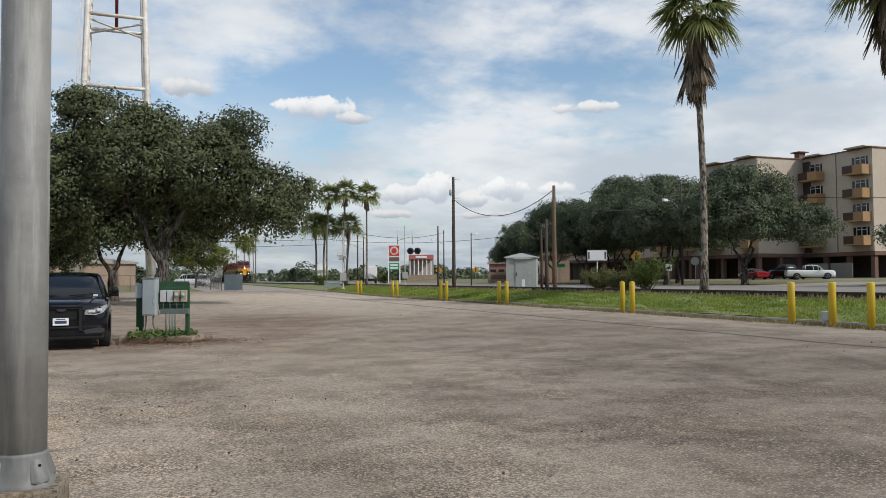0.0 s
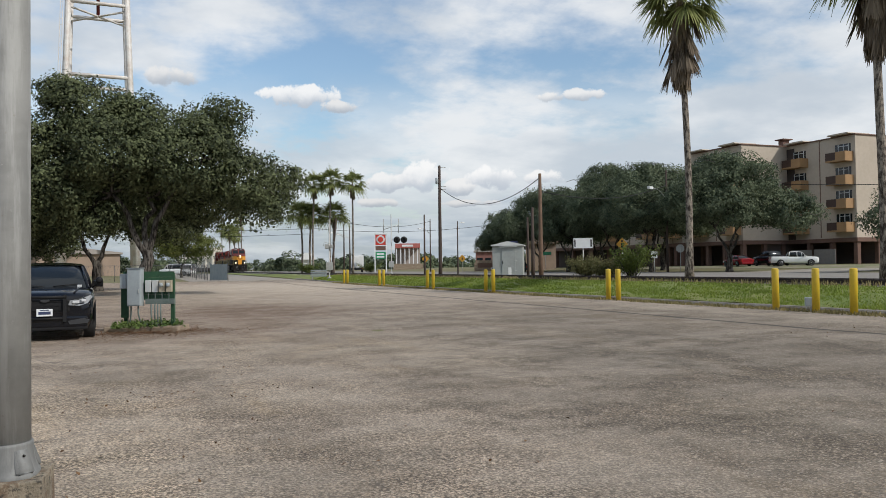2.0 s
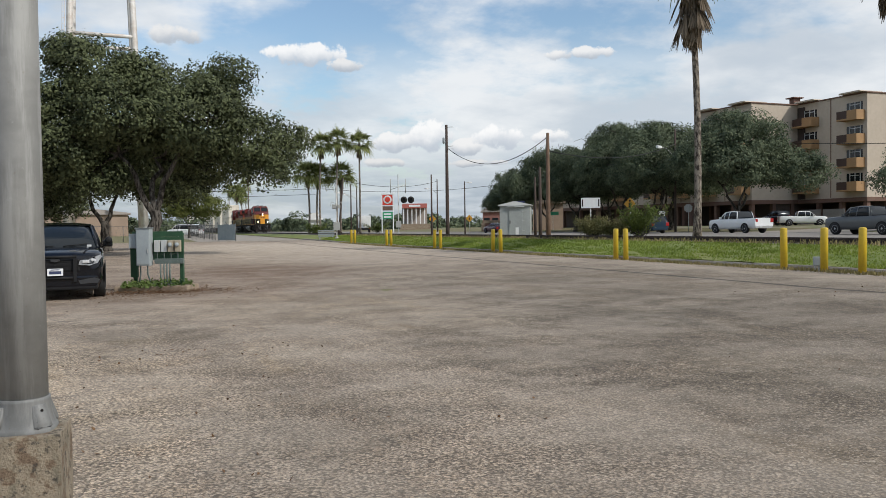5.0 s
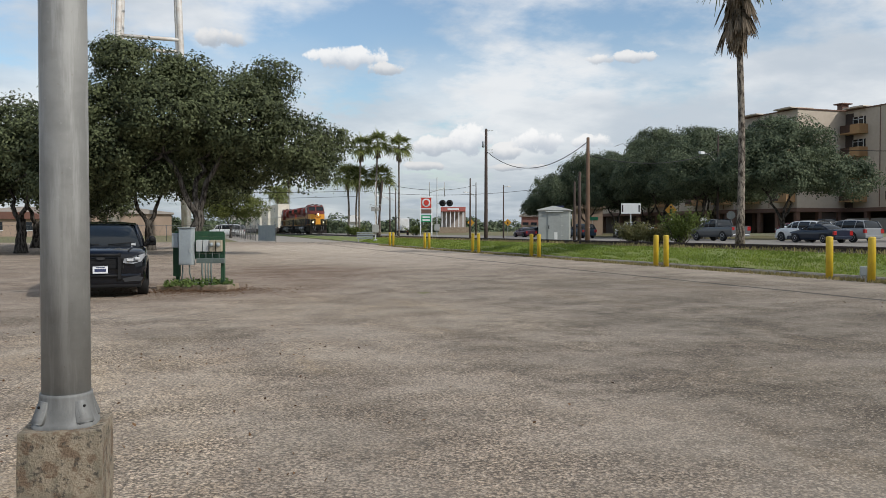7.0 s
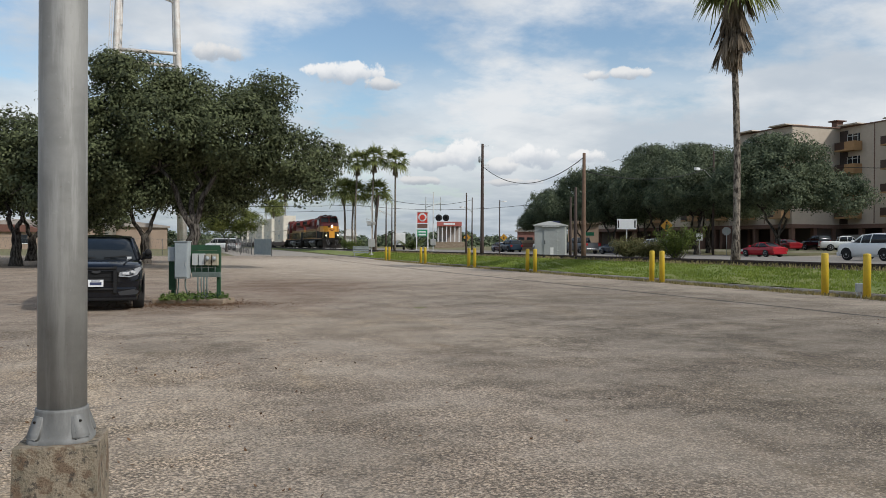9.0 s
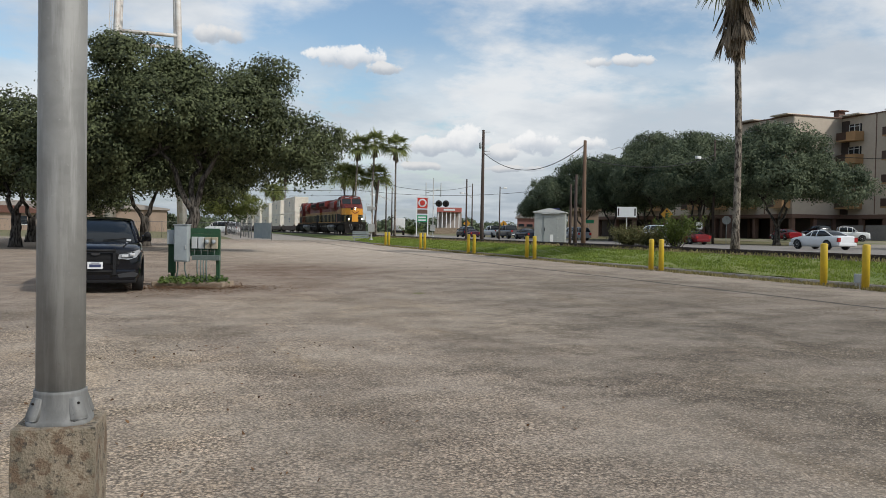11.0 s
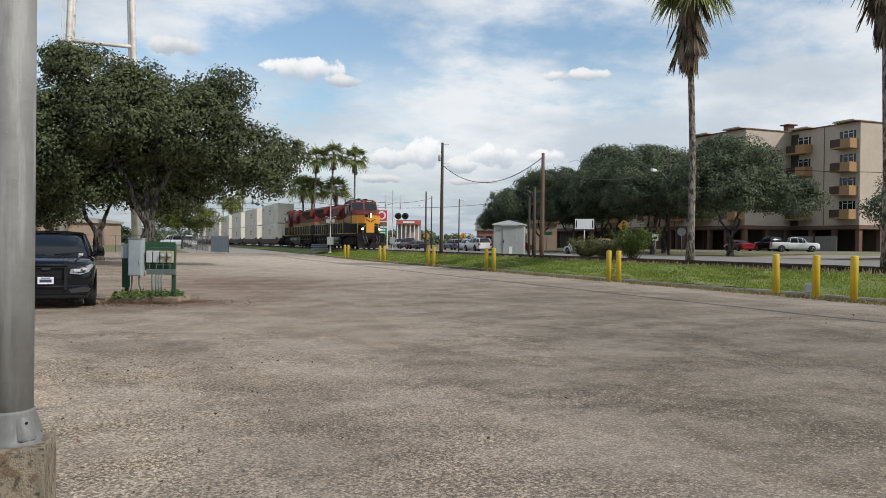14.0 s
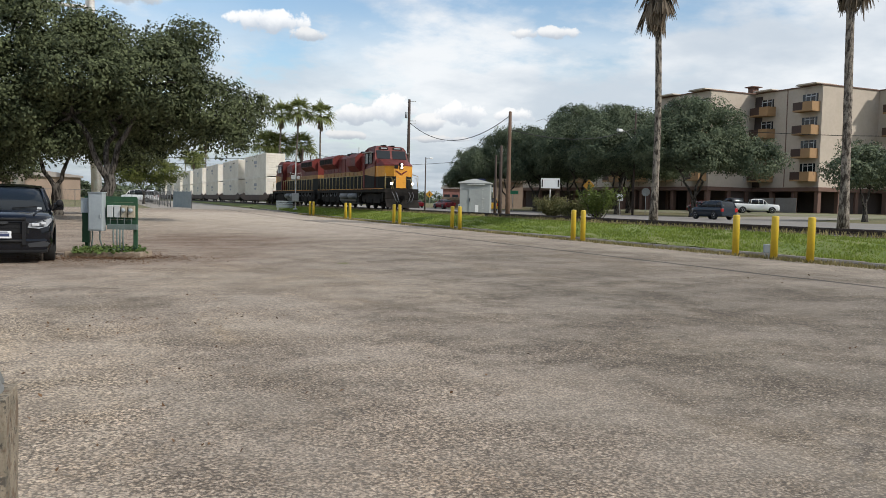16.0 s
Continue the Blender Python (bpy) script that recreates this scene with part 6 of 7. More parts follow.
m1 = signal_mast(20.3, 84.6, 6.3, -13, (), "grey railway crossing signal mast with a gear box")
bm = B()
for sx in (1, -1):
    box(bm, sx * 0.10, -0.32, 3.25, sx * 0.42, 0.32, 3.62, 0.05)
    tube(bm, [(0, 0, 3.75), (sx * 0.55, 0.1, 3.95), (sx * 0.6, 0.1, 3.5)], 0.03, 6)
part("lamp_cluster", bm, M_GALV2, m1, "side-on signal lamps with hoods")
m2 = signal_mast(33.2, 103.0, 8.0, -18, (), "tall grey crossing mast with two round lamps")
for dx in (0.75, 1.70):
    bm = B()
    lathe(bm, [(0.45, -0.10), (0.45, -0.16), (0.26, -0.18), (0.26, -0.45), (0.21, -0.45), (0.21, -0.25)], 24, (dx, 0, 4.6), "y")
    part("lamp_disc", bm, M_BLACK, m2, "round black signal lamp")
bm = B()
tube(bm, [(0, 0, 4.6), (1.9, 0, 4.6)], 0.05, 8)
tube(bm, [(-1.0, 0, 6.0), (1.0, 0, 6.6)], 0.04, 8)
part("crossarm", bm, M_GALV, m2)
for x in (-1.0, 1.0):
    bm = B()
    tube(bm, [(x, 0, 5.5), (x, 0, 7.4)], 0.06, 6)
    part("aerial", bm, M_GALV2, m2)

M_SLAT = material("grey_blue_slats", (0.27, 0.30, 0.295), 0.7, dark=(0.17, 0.21, 0.23), scale=1.5)
t = thing("bench", "grey slatted bench on the grass by the crossing", "bench", pose(19.9, 88.0, gz(19.9, 88), 0, 0, -14))
for k in range(4):
    bm = B()
    box(bm, -0.9, -0.04 + 0.03 * k, 0.30 + 0.20 * k, 0.9, 0.02 + 0.03 * k, 0.44 + 0.20 * k, 0.01)
    part("slat", bm, M_SLAT, t)
for x in (-0.7, 0.7):
    bm = B()
    box(bm, x - 0.05, 0.0, -0.1, x + 0.05, 0.5, 0.32)
    part("leg", bm, M_GALV2, t)

t = thing("power_pedestal", "small grey electric pedestal between the bollards", "electric box", pose(18.62, 17.95, gz(18.6, 17.9), 0, 0, -40))
bm = B()
box(bm, -0.15, -0.10, 0.16, 0.15, 0.10, 0.42, 0.02)
part("box", bm, M_GREYBOX, t)
for x in (-0.1, 0.0, 0.1):
    bm = B()
    tube(bm, [(x, 0, -0.05), (x, 0, 0.17)], 0.02, 8)
    part("conduit", bm, M_GALV, t)

# leaning pole and street lamps
lp = pole(27.2, 112.0, 8.0, 0.14, M_WOODPOLE, "leaning dark timber pole by the crossing")
lp.matrix_world = pose(27.2, 112.0, gz(27, 112), 0, 5, 0)


def street_lamp(x, y, h, reach, label):
    t = thing("street_lamp", label, "street lamp", pose(x, y, gz(x, y), 0, 0, 25))
    bm = B()
    lathe(bm, [(0.14, -0.3), (0.12, h * 0.5), (0.09, h)], 10)
    part("shaft", bm, M_WOODPOLE, t, smooth=True)
    bm = B()
    tube(bm, [(0, 0, h * 0.72), (-reach * 0.6, 0, h * 0.80), (-reach, 0, h * 0.81)], 0.05, 6)
    part("arm", bm, M_GALV, t)
    bm = B()
    box(bm, -reach - 0.8, -0.15, h * 0.795, -reach, 0.15, h * 0.82, 0.03)
    part("lamp_head", bm, M_SIGNW, t)
    return t


street_lamp(56.8, 75.0, 11.5, 3.2, "street lamp on a timber pole under the oaks")
street_lamp(56.5, 150.0, 10.5, 2.6, "street lamp on a timber pole along the road")
street_lamp(40.0, 150.0, 9.0, 2.4, "street lamp on a timber pole near the crossing")
street_lamp(36.0, 139.0, 8.8, 2.4, "street lamp on a timber pole near the crossing")


# ---- shrubs beside the signal board ----
def shrub(x, y, w, h, mat, label, seed):
    t = thing("shrub", label, "shrub", pose(x, y, gz(x, y)))
    r = np.random.default_rng(seed)
    bm = B()
    ends = []
    for _ in range(26):
        e = Vector((r.normal() * w * 0.42, r.normal() * w * 0.3, h * r.uniform(0.5, 1.0)))
        limb(bm, (e.x * 0.15, e.y * 0.15, -0.05), e, 0.03, 0.008, r, 0.1, 5)
        ends.append(e)
    part("stems", bm, M_BARK, t, kind="stuff")
    c = np.concatenate([np.array(e) * r.uniform(0.35, 1.05, (170, 1)) + r.normal(size=(170, 3)) * 0.16 for e in ends])
    c[:, 2] = np.abs(c[:, 2])
    v, f = cards(c, r.normal(size=c.shape) + np.array([0, 0, 0.6]), r.uniform(0.10, 0.24, len(c)), r.uniform(0.04, 0.08, len(c)), r)
    raw_mesh("foliage", v, f, mat, t)
    return t


M_SHRUB = leafy("shrub_leaf", (0.17, 0.21, 0.05), (0.06, 0.085, 0.028), 0.3)
M_SHRUB2 = leafy("russet_shrub_leaf", (0.25, 0.22, 0.10), (0.10, 0.11, 0.045), 0.3)
shrub(29.4, 47.6, 1.8, 1.3, M_SHRUB2, "straggling russet and green shrub by the rails", 3)
shrub(30.2, 46.3, 1.3, 1.1, M_SHRUB2, "straggling russet and green shrub by the rails", 6)
shrub(30.9, 44.6, 1.7, 2.1, M_SHRUB, "tall leafy green shrub by the rails", 4)
shrub(44.0, 150.0, 3.0, 1.8, M_SHRUB, "green shrub below the station pylon", 9)
shrub(25.5, 120.0, 2.4, 1.5, M_SHRUB, "green shrub at the foot of the palms", 10)


# ---- low buildings, tower and fence at the end of the lot ----
M_TAN = material("tan_render", (0.36, 0.27, 0.205), 0.9, dark=(0.28, 0.21, 0.16), scale=0.4)
M_BRICK = material("red_brick_far", (0.27, 0.12, 0.10), 0.9, dark=(0.16, 0.085, 0.07), scale=1.2)
M_ROOFR = material("dull_roof", (0.16, 0.07, 0.05), 0.8, dark=(0.11, 0.06, 0.045), scale=1)


def low_building(name, label, x, y, w, d, h, turn, wall, roof, windows=3):
    t = thing(name, label, "building", pose(x, y, gz(x, y), 0, 0, turn))
    bm = B()
    box(bm, -w / 2, 0, -0.5, w / 2, d, h)
    part("wall", bm, wall, t)
    bm = B()
    prism(bm, [(-w / 2 - 0.5, h), (w / 2 + 0.5, h), (w / 2 + 0.5, h + 0.3), (w * 0.3, h + 1.2), (-w * 0.3, h + 1.2), (-w / 2 - 0.5, h + 0.3)], -0.5, d + 0.5, "y")
    part("roof", bm, roof, t)
    for k in range(windows):
        xx = -w / 2 + w * (k + 0.5) / windows
        bm = B()
        box(bm, xx - 0.7, -0.06, 1.0, xx + 0.7, 0.02, 2.4)
        wn = part("window", bm, M_GLASS, t)
        bm = B()
        box(bm, xx - 0.8, -0.1, 0.88, xx + 0.8, -0.03, 1.0)
        part("sill", bm, M_SIGNW, wn)
    return t


low_building("tan_house", "low tan rendered building behind the oaks", -18, 168, 34, 14, 4.2, 3, M_TAN, M_TANFAR, 0)
low_building("tan_house", "low tan rendered building behind the oaks", -52, 150, 26, 12, 4.0, 12, M_TAN, M_ROOFR, 5)
low_building("red_house", "low red-roofed building past the lot", -26, 150, 9, 8, 2.9, 0, M_TAN, M_ROOFR, 2)
low_building("brick_building", "red brick building across the road", 82, 178, 6, 6, 3.8, -24, M_BRICK, M_TANFAR, 3)
low_building("tan_house", "tan wall of a low building under the oaks", 64.5, 119, 5, 6, 4.4, -28, M_TAN, M_TAN, 0)
low_building("white_hut", "small white hut beyond the railway", 29.5, 139, 1.7, 1.6, 2.4, -10, M_SIGNW, M_SIGNW, 0)

# water tower: four tapering legs with struts and a ladder
t = thing("water_tower", "white painted steel water tower legs with rusty bracing", "water tower", pose(-4.45, 155.0, gz(-4, 155), 0, 0, 1.5))
M_TOWER = material("flaking_white_paint", (0.70, 0.69, 0.66), 0.6, dark=(0.36, 0.24, 0.17), scale=0.6, amount=0.5)


def leg_at(sx, sy, z):
    w = 6.15 - (6.15 - 4.1) * min(z, 66) / 66
    return Vector((sx * w, sy * w, z))


for sx in (1, -1):
    for sy in (1, -1):
        bm = B()
        tube(bm, [leg_at(sx, sy, -0.5), leg_at(sx, sy, 66)], [0.66, 0.46], 4)
        lg = part("leg", bm, M_TOWER, t)
        if sx < 0 and sy < 0:
            bm = B()
            for dx in (-0.9, -0.5):
                tube(bm, [leg_at(sx, sy, 2) + Vector((dx - 0.3, 0, 0)), leg_at(sx, sy, 66) + Vector((dx - 0.3, 0, 0))], 0.05, 5)
            part("ladder_rail", bm, M_TOWER, lg)
            bm = B()
            for k in range(60):
                q = leg_at(sx, sy, 4 + k * 1.0)
                tube(bm, [q + Vector((-1.2, 0, 0)), q + Vector((-0.8, 0, 0))], 0.035, 4)
            part("ladder_rung", bm, M_TOWER, lg, kind="stuff")
for z in (18.0, 34.6, 47.3, 60.0):
    for a, b in (((1, 1), (-1, 1)), ((1, -1), (-1, -1)), ((1, 1), (1, -1)), ((-1, 1), (-1, -1))):
        bm = B()
        tube(bm, [leg_at(*a, z), leg_at(*b, z)], 0.34, 4)
        part("strut", bm, M_TOWER, t)
for s in (1, -1):
    bm = B()
    tube(bm, [leg_at(-1, -s, 46.4), leg_at(1, s, 46.4)], 0.2, 4)
    part("brace", bm, M_TOWER, t)
bm = B()
tube(bm, [(0, 0, 46.6), (0, 0, 66)], 0.28, 8)
part("riser_pipe", bm, M_LRED, t, "rust red riser pipe")
bm = B()
lathe(bm, [(2.0, 65), (6.0, 68), (6.6, 72), (6.0, 76), (0.5, 79)], 24)
part("tank", bm, M_WHITE, t)

# chain-link fence with a slatted gate
M_FENCE = material("fence_wire", (0.12, 0.122, 0.122), 0.5, 0.6)


def fence(name, label, a, b, n, h):
    t = thing(name, label, "fence")
    a, b = Vector(a), Vector(b)
    for i in range(n + 1):
        p = a.lerp(b, i / n)
        z = gz(p.x, p.y)
        bm = B()
        tube(bm, [(p.x, p.y, z - 0.3), (p.x, p.y, z + h + 0.05)], 0.04, 6)
        part("post", bm, M_FENCE, t)
    za, zb = gz(a.x, a.y), gz(b.x, b.y)
    bm = B()
    tube(bm, [(a.x, a.y, za + h), (b.x, b.y, zb + h)], 0.025, 6)
    part("top_rail", bm, M_FENCE, t)
    bm = B()
    ln = (b - a).length
    k = int(ln / 0.45)
    for i in range(k):
        for s in (0, 1):
            p, q = a.lerp(b, (i + s) / k), a.lerp(b, (i + 1 - s) / k)
            m = p.lerp(q, 0.5)
            tube(bm, [(p.x, p.y, gz(p.x, p.y) + 0.05), (q.x, q.y, gz(q.x, q.y) + h)], 0.006, 3, False)
    part("chain_link", bm, M_FENCE, t, kind="stuff")
    return t


fence("chain_link_fence", "grey chain-link fence at the end of the lot", (-40, 96, 0), (7.8, 100, 0), 16, 1.8)
fence("chain_link_fence", "grey chain-link fence along the far yard", (9.0, 99, 0), (9.0, 160, 0), 16, 1.8)
t = thing("slatted_gate", "grey slatted chain-link gate panel at the end of the lot", "gate", pose(9.2, 98.0, gz(9, 98), 0, 0, -72))
for i in range(16):
    bm = B()
    box(bm, 0.05 + 0.295 * i, -0.02, 0.05, 0.33 + 0.295 * i, 0.02, 1.85 + 0.03 * math.sin(i * 2.2))
    part("slat", bm, M_SLAT, t)
for x in (0.0, 2.4, 4.82):
    bm = B()
    tube(bm, [(x, 0.05, -0.3), (x, 0.05, 2.0)], 0.04, 6)
    part("post", bm, M_FENCE, t)

# far woods round the place, and overhead lines
FAR_LOBES = []
rr = random.Random(6)
for k in range(330):
    a = radians(rr.uniform(-22, 62))
    d = rr.uniform(250, 400)
    if 7 < math.degrees(a) < 9:
        d = 420
    FAR_LOBES.append((math.sin(a) * d, math.cos(a) * d, 1.0 + rr.uniform(0.2, 2.6) * rr.uniform(0.4, 1.3), rr.uniform(3.0, 8), rr.uniform(3.0, 8), rr.uniform(1.0, 3.6)))
tagged(crown("far_woods", FAR_LOBES, 130000, 1.2, M_OAK2, None, 40, 1.3, 2.6), "distant dark green trees along the horizon", "trees", kind="stuff")
for i, (a, b, sag) in enumerate((((-40, 210, 13), (33, 150, 9.2), 1.2), ((-40, 212, 11.5), (33, 150, 8.2), 1.2), ((33, 150, 9.2), (70, 128, 10.5), 1.5), ((56.8, 75, 10.6), (31, 57, 7.6), 1.0), ((56.8, 75, 11.2), (100, 30, 11.5), 2.0), ((28, 112, 8.4), (56.5, 150, 10.8), 1.0))):
    bm = B()
    pts = []
    for k in range(13):
        f = k / 12
        pts.append(Vector(a).lerp(Vector(b), f) - Vector((0, 0, 4 * f * (1 - f) * sag)))
    tube(bm, pts, 0.035, 5)
    tagged(part("power_line", bm, M_BLACK), "thin black overhead line", "cable", "overhead lines")


# ---- the freight train ----
TC, RT = 23.72, 1.04


def truck(t, y, axles, gauge_w=1.18):
    bm = B()
    for sx in (1, -1):
        prism(bm, [(y - axles * 0.95, 0.55), (y - axles * 0.95, 0.95), (y - axles * 0.4, 1.12), (y + axles * 0.4, 1.12), (y + axles * 0.95, 0.95), (y + axles * 0.95, 0.55), (y + axles * 0.45, 0.42), (y - axles * 0.45, 0.42)], sx * gauge_w - 0.07, sx * gauge_w + 0.07, "x")
    box(bm, -gauge_w, y - 0.3, 0.7, gauge_w, y + 0.3, 1.2)
    part("truck_frame", bm, M_FRAME, t)
    bm = B()
    box(bm, -0.66, y - axles * 0.98, 0.22, 0.66, y + axles * 0.98, 0.98, 0.05)
    part("traction_gear", bm, M_FRAME, t, "dark axle gear between the wheels")
    for i in range(axles):
        yy = y + (i - (axles - 1) / 2) * 1.98
        for sx in (1, -1):
            bm = B()
            lathe(bm, [(0.10, -0.16), (0.56, -0.07), (0.56, 0.05), (0.52, 0.07), (0.40, 0.03), (0.14, 0.06), (0.10, 0.14)], 20, (0, 0, 0), "x")
            w = part("wheel", bm, M_FRAME, t)
            w.location = (sx * 0.92, yy, 0.53)
            bm = B()
            box(bm, sx * gauge_w - 0.13, yy - 0.17, 0.36, sx * gauge_w + 0.13, yy + 0.17, 0.74, 0.04)
            part("axle_box", bm, M_FRAME, t)


def locomotive(lit):
    """Runs towards -y; its nose is at y = 0 and the rail top at z = 0."""
    t = thing("locomotive", "red, yellow and dark green diesel freight locomotive with lit headlights" if lit else "red, yellow and dark green diesel freight locomotive running backwards", "locomotive", group="locomotives of the train")
    L = 22.0
    bm = B()
    box(bm, -1.5, 0.55, 1.22, 1.5, L - 0.4, 1.52, 0.02)
    box(bm, -0.9, 1.0, 0.95, 0.9, L - 1.0, 1.23)
    part("underframe", bm, M_FRAME, t)
    for sx in (1, -1):
        bm = B()
        box(bm, sx * 1.505, 0.8, 1.47, sx * 1.515, L - 0.8, 1.51)
        part("sill_stripe", bm, M_LYEL, t)
    # long hood in its three colours
    for nm, lo, hi, w0, mat in (("hood_lower", 1.52, 2.62, 0.95, M_LDARK), ("hood_band", 2.62, 2.98, 0.95, M_LOCHRE), ("hood_upper", 2.98, 4.15, 0.95, M_LRED)):
        bm = B()
        box(bm, -w0, 6.1, lo, w0, 20.9, hi)
        h = part(nm, bm, mat, t)
        if nm == "hood_lower":
            continue
        for i in range(11):
            for sx in (1, -1):
                bm = B()
                y0 = 7.0 + 1.24 * i
                box(bm, sx * w0, y0, lo + 0.06, sx * (w0 + 0.025), y0 + 1.1, hi - 0.08, 0.01)
                part("door_panel", bm, mat, h)
    bm = B()
    prism(bm, [(-0.95, 4.15), (0.95, 4.15), (0.62, 4.42), (-0.62, 4.42)], 6.1, 20.9, "y")
    part("hood_roof", bm, M_LRED, t)
    bm = B()
    prism(bm, [(-0.96, 3.35), (0.96, 3.35), (1.52, 3.75), (1.52, 4.28), (1.0, 4.55), (-1.0, 4.55), (-1.52, 4.28), (-1.52, 3.75)], 15.6, 20.6, "y")
    rw = part("radiator_wing", bm, M_LRED, t, "flared red radiator wing")
    for sx in (1, -1):
        for i in range(5):
            bm = B()
            box(bm, sx * 1.525, 15.9 + 0.93 * i, 3.80, sx * 1.55, 16.7 + 0.93 * i, 4.22)
            part("grille", bm, M_FRAME, rw)
    bm = B()
    prism(bm, [(-0.98, 2.95), (0.98, 2.95), (1.45, 3.4), (1.45, 4.1), (1.0, 4.45), (-1.0, 4.45), (-1.45, 4.1), (-1.45, 3.4)], 8.6, 11.2, "y")
    part("blower_housing", bm, M_LRED, t)
    for y in (9.8, 13.0, 17.0, 19.0):
        bm = B()
        lathe(bm, [(0.55, 4.40), (0.55, 4.60), (0.50, 4.64)], 18, (0, y, 0))
        part("roof_fan", bm, M_FRAME, t)
    bm = B()
    box(bm, -0.3, 13.9, 4.4, 0.3, 14.9, 4.66, 0.04)
    part("exhaust", bm, M_FRAME, t)
    # cab
    bm = B()
    prism(bm, [(3.0, 1.52), (6.1, 1.52), (6.1, 4.50), (5.6, 4.74), (3.95, 4.80), (3.50, 4.70), (3.38, 4.50), (3.06, 3.72), (3.0, 3.55)], -1.5, 1.5, "x")
    for v in bm.verts:
        if v.co.z > 4.4:
            v.co.x *= 0.92 - 0.5 * (v.co.z - 4.5)
    cb = part("cab", bm, M_LRED, t)
    for sx in (1, -1):
        bm = B()
        prism(bm, [(3.02, 2.42), (6.08, 2.62), (6.08, 2.98), (3.02, 3.20)], sx * 1.5, sx * 1.515, "x")
        part("yellow_band", bm, M_LOCHRE, cb)
        bm = B()
        prism(bm, [(3.02, 1.54), (6.08, 1.54), (6.08, 2.62), (3.02, 2.42)], sx * 1.5, sx * 1.514, "x")
        part("dark_band", bm, M_LDARK, cb)
        for y0, y1 in ((3.80, 4.55), (4.75, 5.55)):
            bm = B()
            box(bm, sx * 1.42, y0, 3.45, sx * 1.508, y1, 4.22, 0.02)
            part("side_window", bm, M_GLASS, cb)
        bm = B()
        box(bm, sx * 1.50, 5.70, 1.60, sx * 1.52, 6.06, 3.9, 0.01)
        part("side_door", bm, M_LRED, cb)
        bm = B()
        prism(bm, [(3.335, 4.42), (3.30, 4.43), (3.06, 3.80), (3.10, 3.78)], sx * 0.10, sx * 1.30, "x")
        part("windscreen", bm, M_GLASS, cb)
        bm = B()
        prism(bm, [(3.36, 4.52), (3.33, 4.53), (3.45, 4.70), (3.49, 4.70)], sx * 0.22, sx * 1.02, "x")
        part("number_board", bm, M_FRAME, cb, "dark number board above the windscreen")
        bm = B()
        prism(bm, [(3.345, 4.57), (3.325, 4.575), (3.40, 4.655), (3.42, 4.65)], sx * 0.34, sx * 0.88, "x")
        part("number_bar", bm, M_MARKING, cb)
        bm = B()
        tube(bm, [(sx * 1.52, 3.7, 3.4), (sx * 1.72, 3.65, 3.5), (sx * 1.72, 3.65, 4.1)], 0.03, 6)
        part("mirror_arm", bm, M_FRAME, cb)
        bm = B()
        box(bm, sx * 1.46, 3.6, 4.26, sx * 1.80, 5.7, 4.31)
        part("awning", bm, M_GREYROOF, cb, "pale grey window awning")
        bm = B()
        box(bm, sx * 0.25, 3.8, 4.80, sx * 0.55, 5.2, 4.88, 0.02)
        part("roof_unit", bm, M_FRAME, cb)
    # wide nose: dark foot, yellow belt and a red sloping top
    plan = [(-1.44, 3.05), (-1.44, 2.35), (-1.22, 1.35), (-0.62, 0.74), (0.62, 0.74), (1.22, 1.35), (1.44, 2.35), (1.44, 3.05)]
    bm = B()
    prism(bm, plan, 2.42, 3.20, "z")
    ns = part("nose", bm, M_LYEL, t, "yellow belt of the wide nose")
    bm = B()
    prism(bm, plan, 1.52, 2.416, "z")
    part("dark_foot", bm, M_LDARK, ns)
    bm = B()
    low = [bm.verts.new((x * 1.015, y - 0.02, 3.205)) for x, y in plan]
    mid = [bm.verts.new((x * 1.0, y + 0.10, 3.32)) for x, y in plan]
    top = [bm.verts.new((x * 0.98 if abs(x) > 1 else x * 1.4, 3.06 if y > 2 else 2.78 if y > 1 else 2.62, 3.75)) for x, y in plan]
    for ra_, rb_ in ((low, mid), (mid, top)):
        for k in range(8):
            bm.faces.new((ra_[k], ra_[(k + 1) % 8], rb_[(k + 1) % 8], rb_[k]))
    bm.faces.new(low[::-1])
    bm.faces.new(top)
    bmesh.ops.recalc_face_normals(bm, faces=bm.faces[:])
    part("red_top", bm, M_LRED, ns, "red sloping nose top")
    bm = B()
    box(bm, -0.44, 0.70, 1.56, 0.44, 0.735, 2.94, 0.01)
    dr = part("nose_door", bm, M_LYEL, ns, "yellow nose door")
    for sx in (1, -1):
        bm = B()
        box(bm, sx * 0.45, 0.695, 1.54, sx * 0.55, 0.737, 2.44)
        part("door_post", bm, M_LDARK, dr)
        bm = B()
        prism(bm, [(sx * 0.02, 2.50), (sx * 0.28, 2.66), (sx * 0.52, 2.82), (sx * 0.52, 2.88), (sx * 0.24, 2.76), (sx * 0.02, 2.64)], 0.680, 0.70, "y")
        part("red_wing", bm, M_LRED, ns, "red winged emblem across the nose")
        bm = B()
        tube(bm, [(sx * 1.46, 0.55, 1.5), (sx * 1.40, 0.75, 2.30), (sx * 0.86, 0.62, 2.36), (sx * 0.78, 0.45, 1.52)], 0.022, 6)
        part("nose_handrail", bm, M_RAILING, t)
    bm = B()
    box(bm, -0.60, 0.69, 3.0, -0.28, 0.90, 3.28, 0.02)
    part("black_panel", bm, M_FRAME, ns)
    lamp = M_BEAM if lit else M_LIGHT
    bm = B()
    box(bm, -0.15, 0.64, 2.94, 0.17, 0.90, 3.44, 0.03)
    hl = part("headlight_housing", bm, M_FRAME, ns)
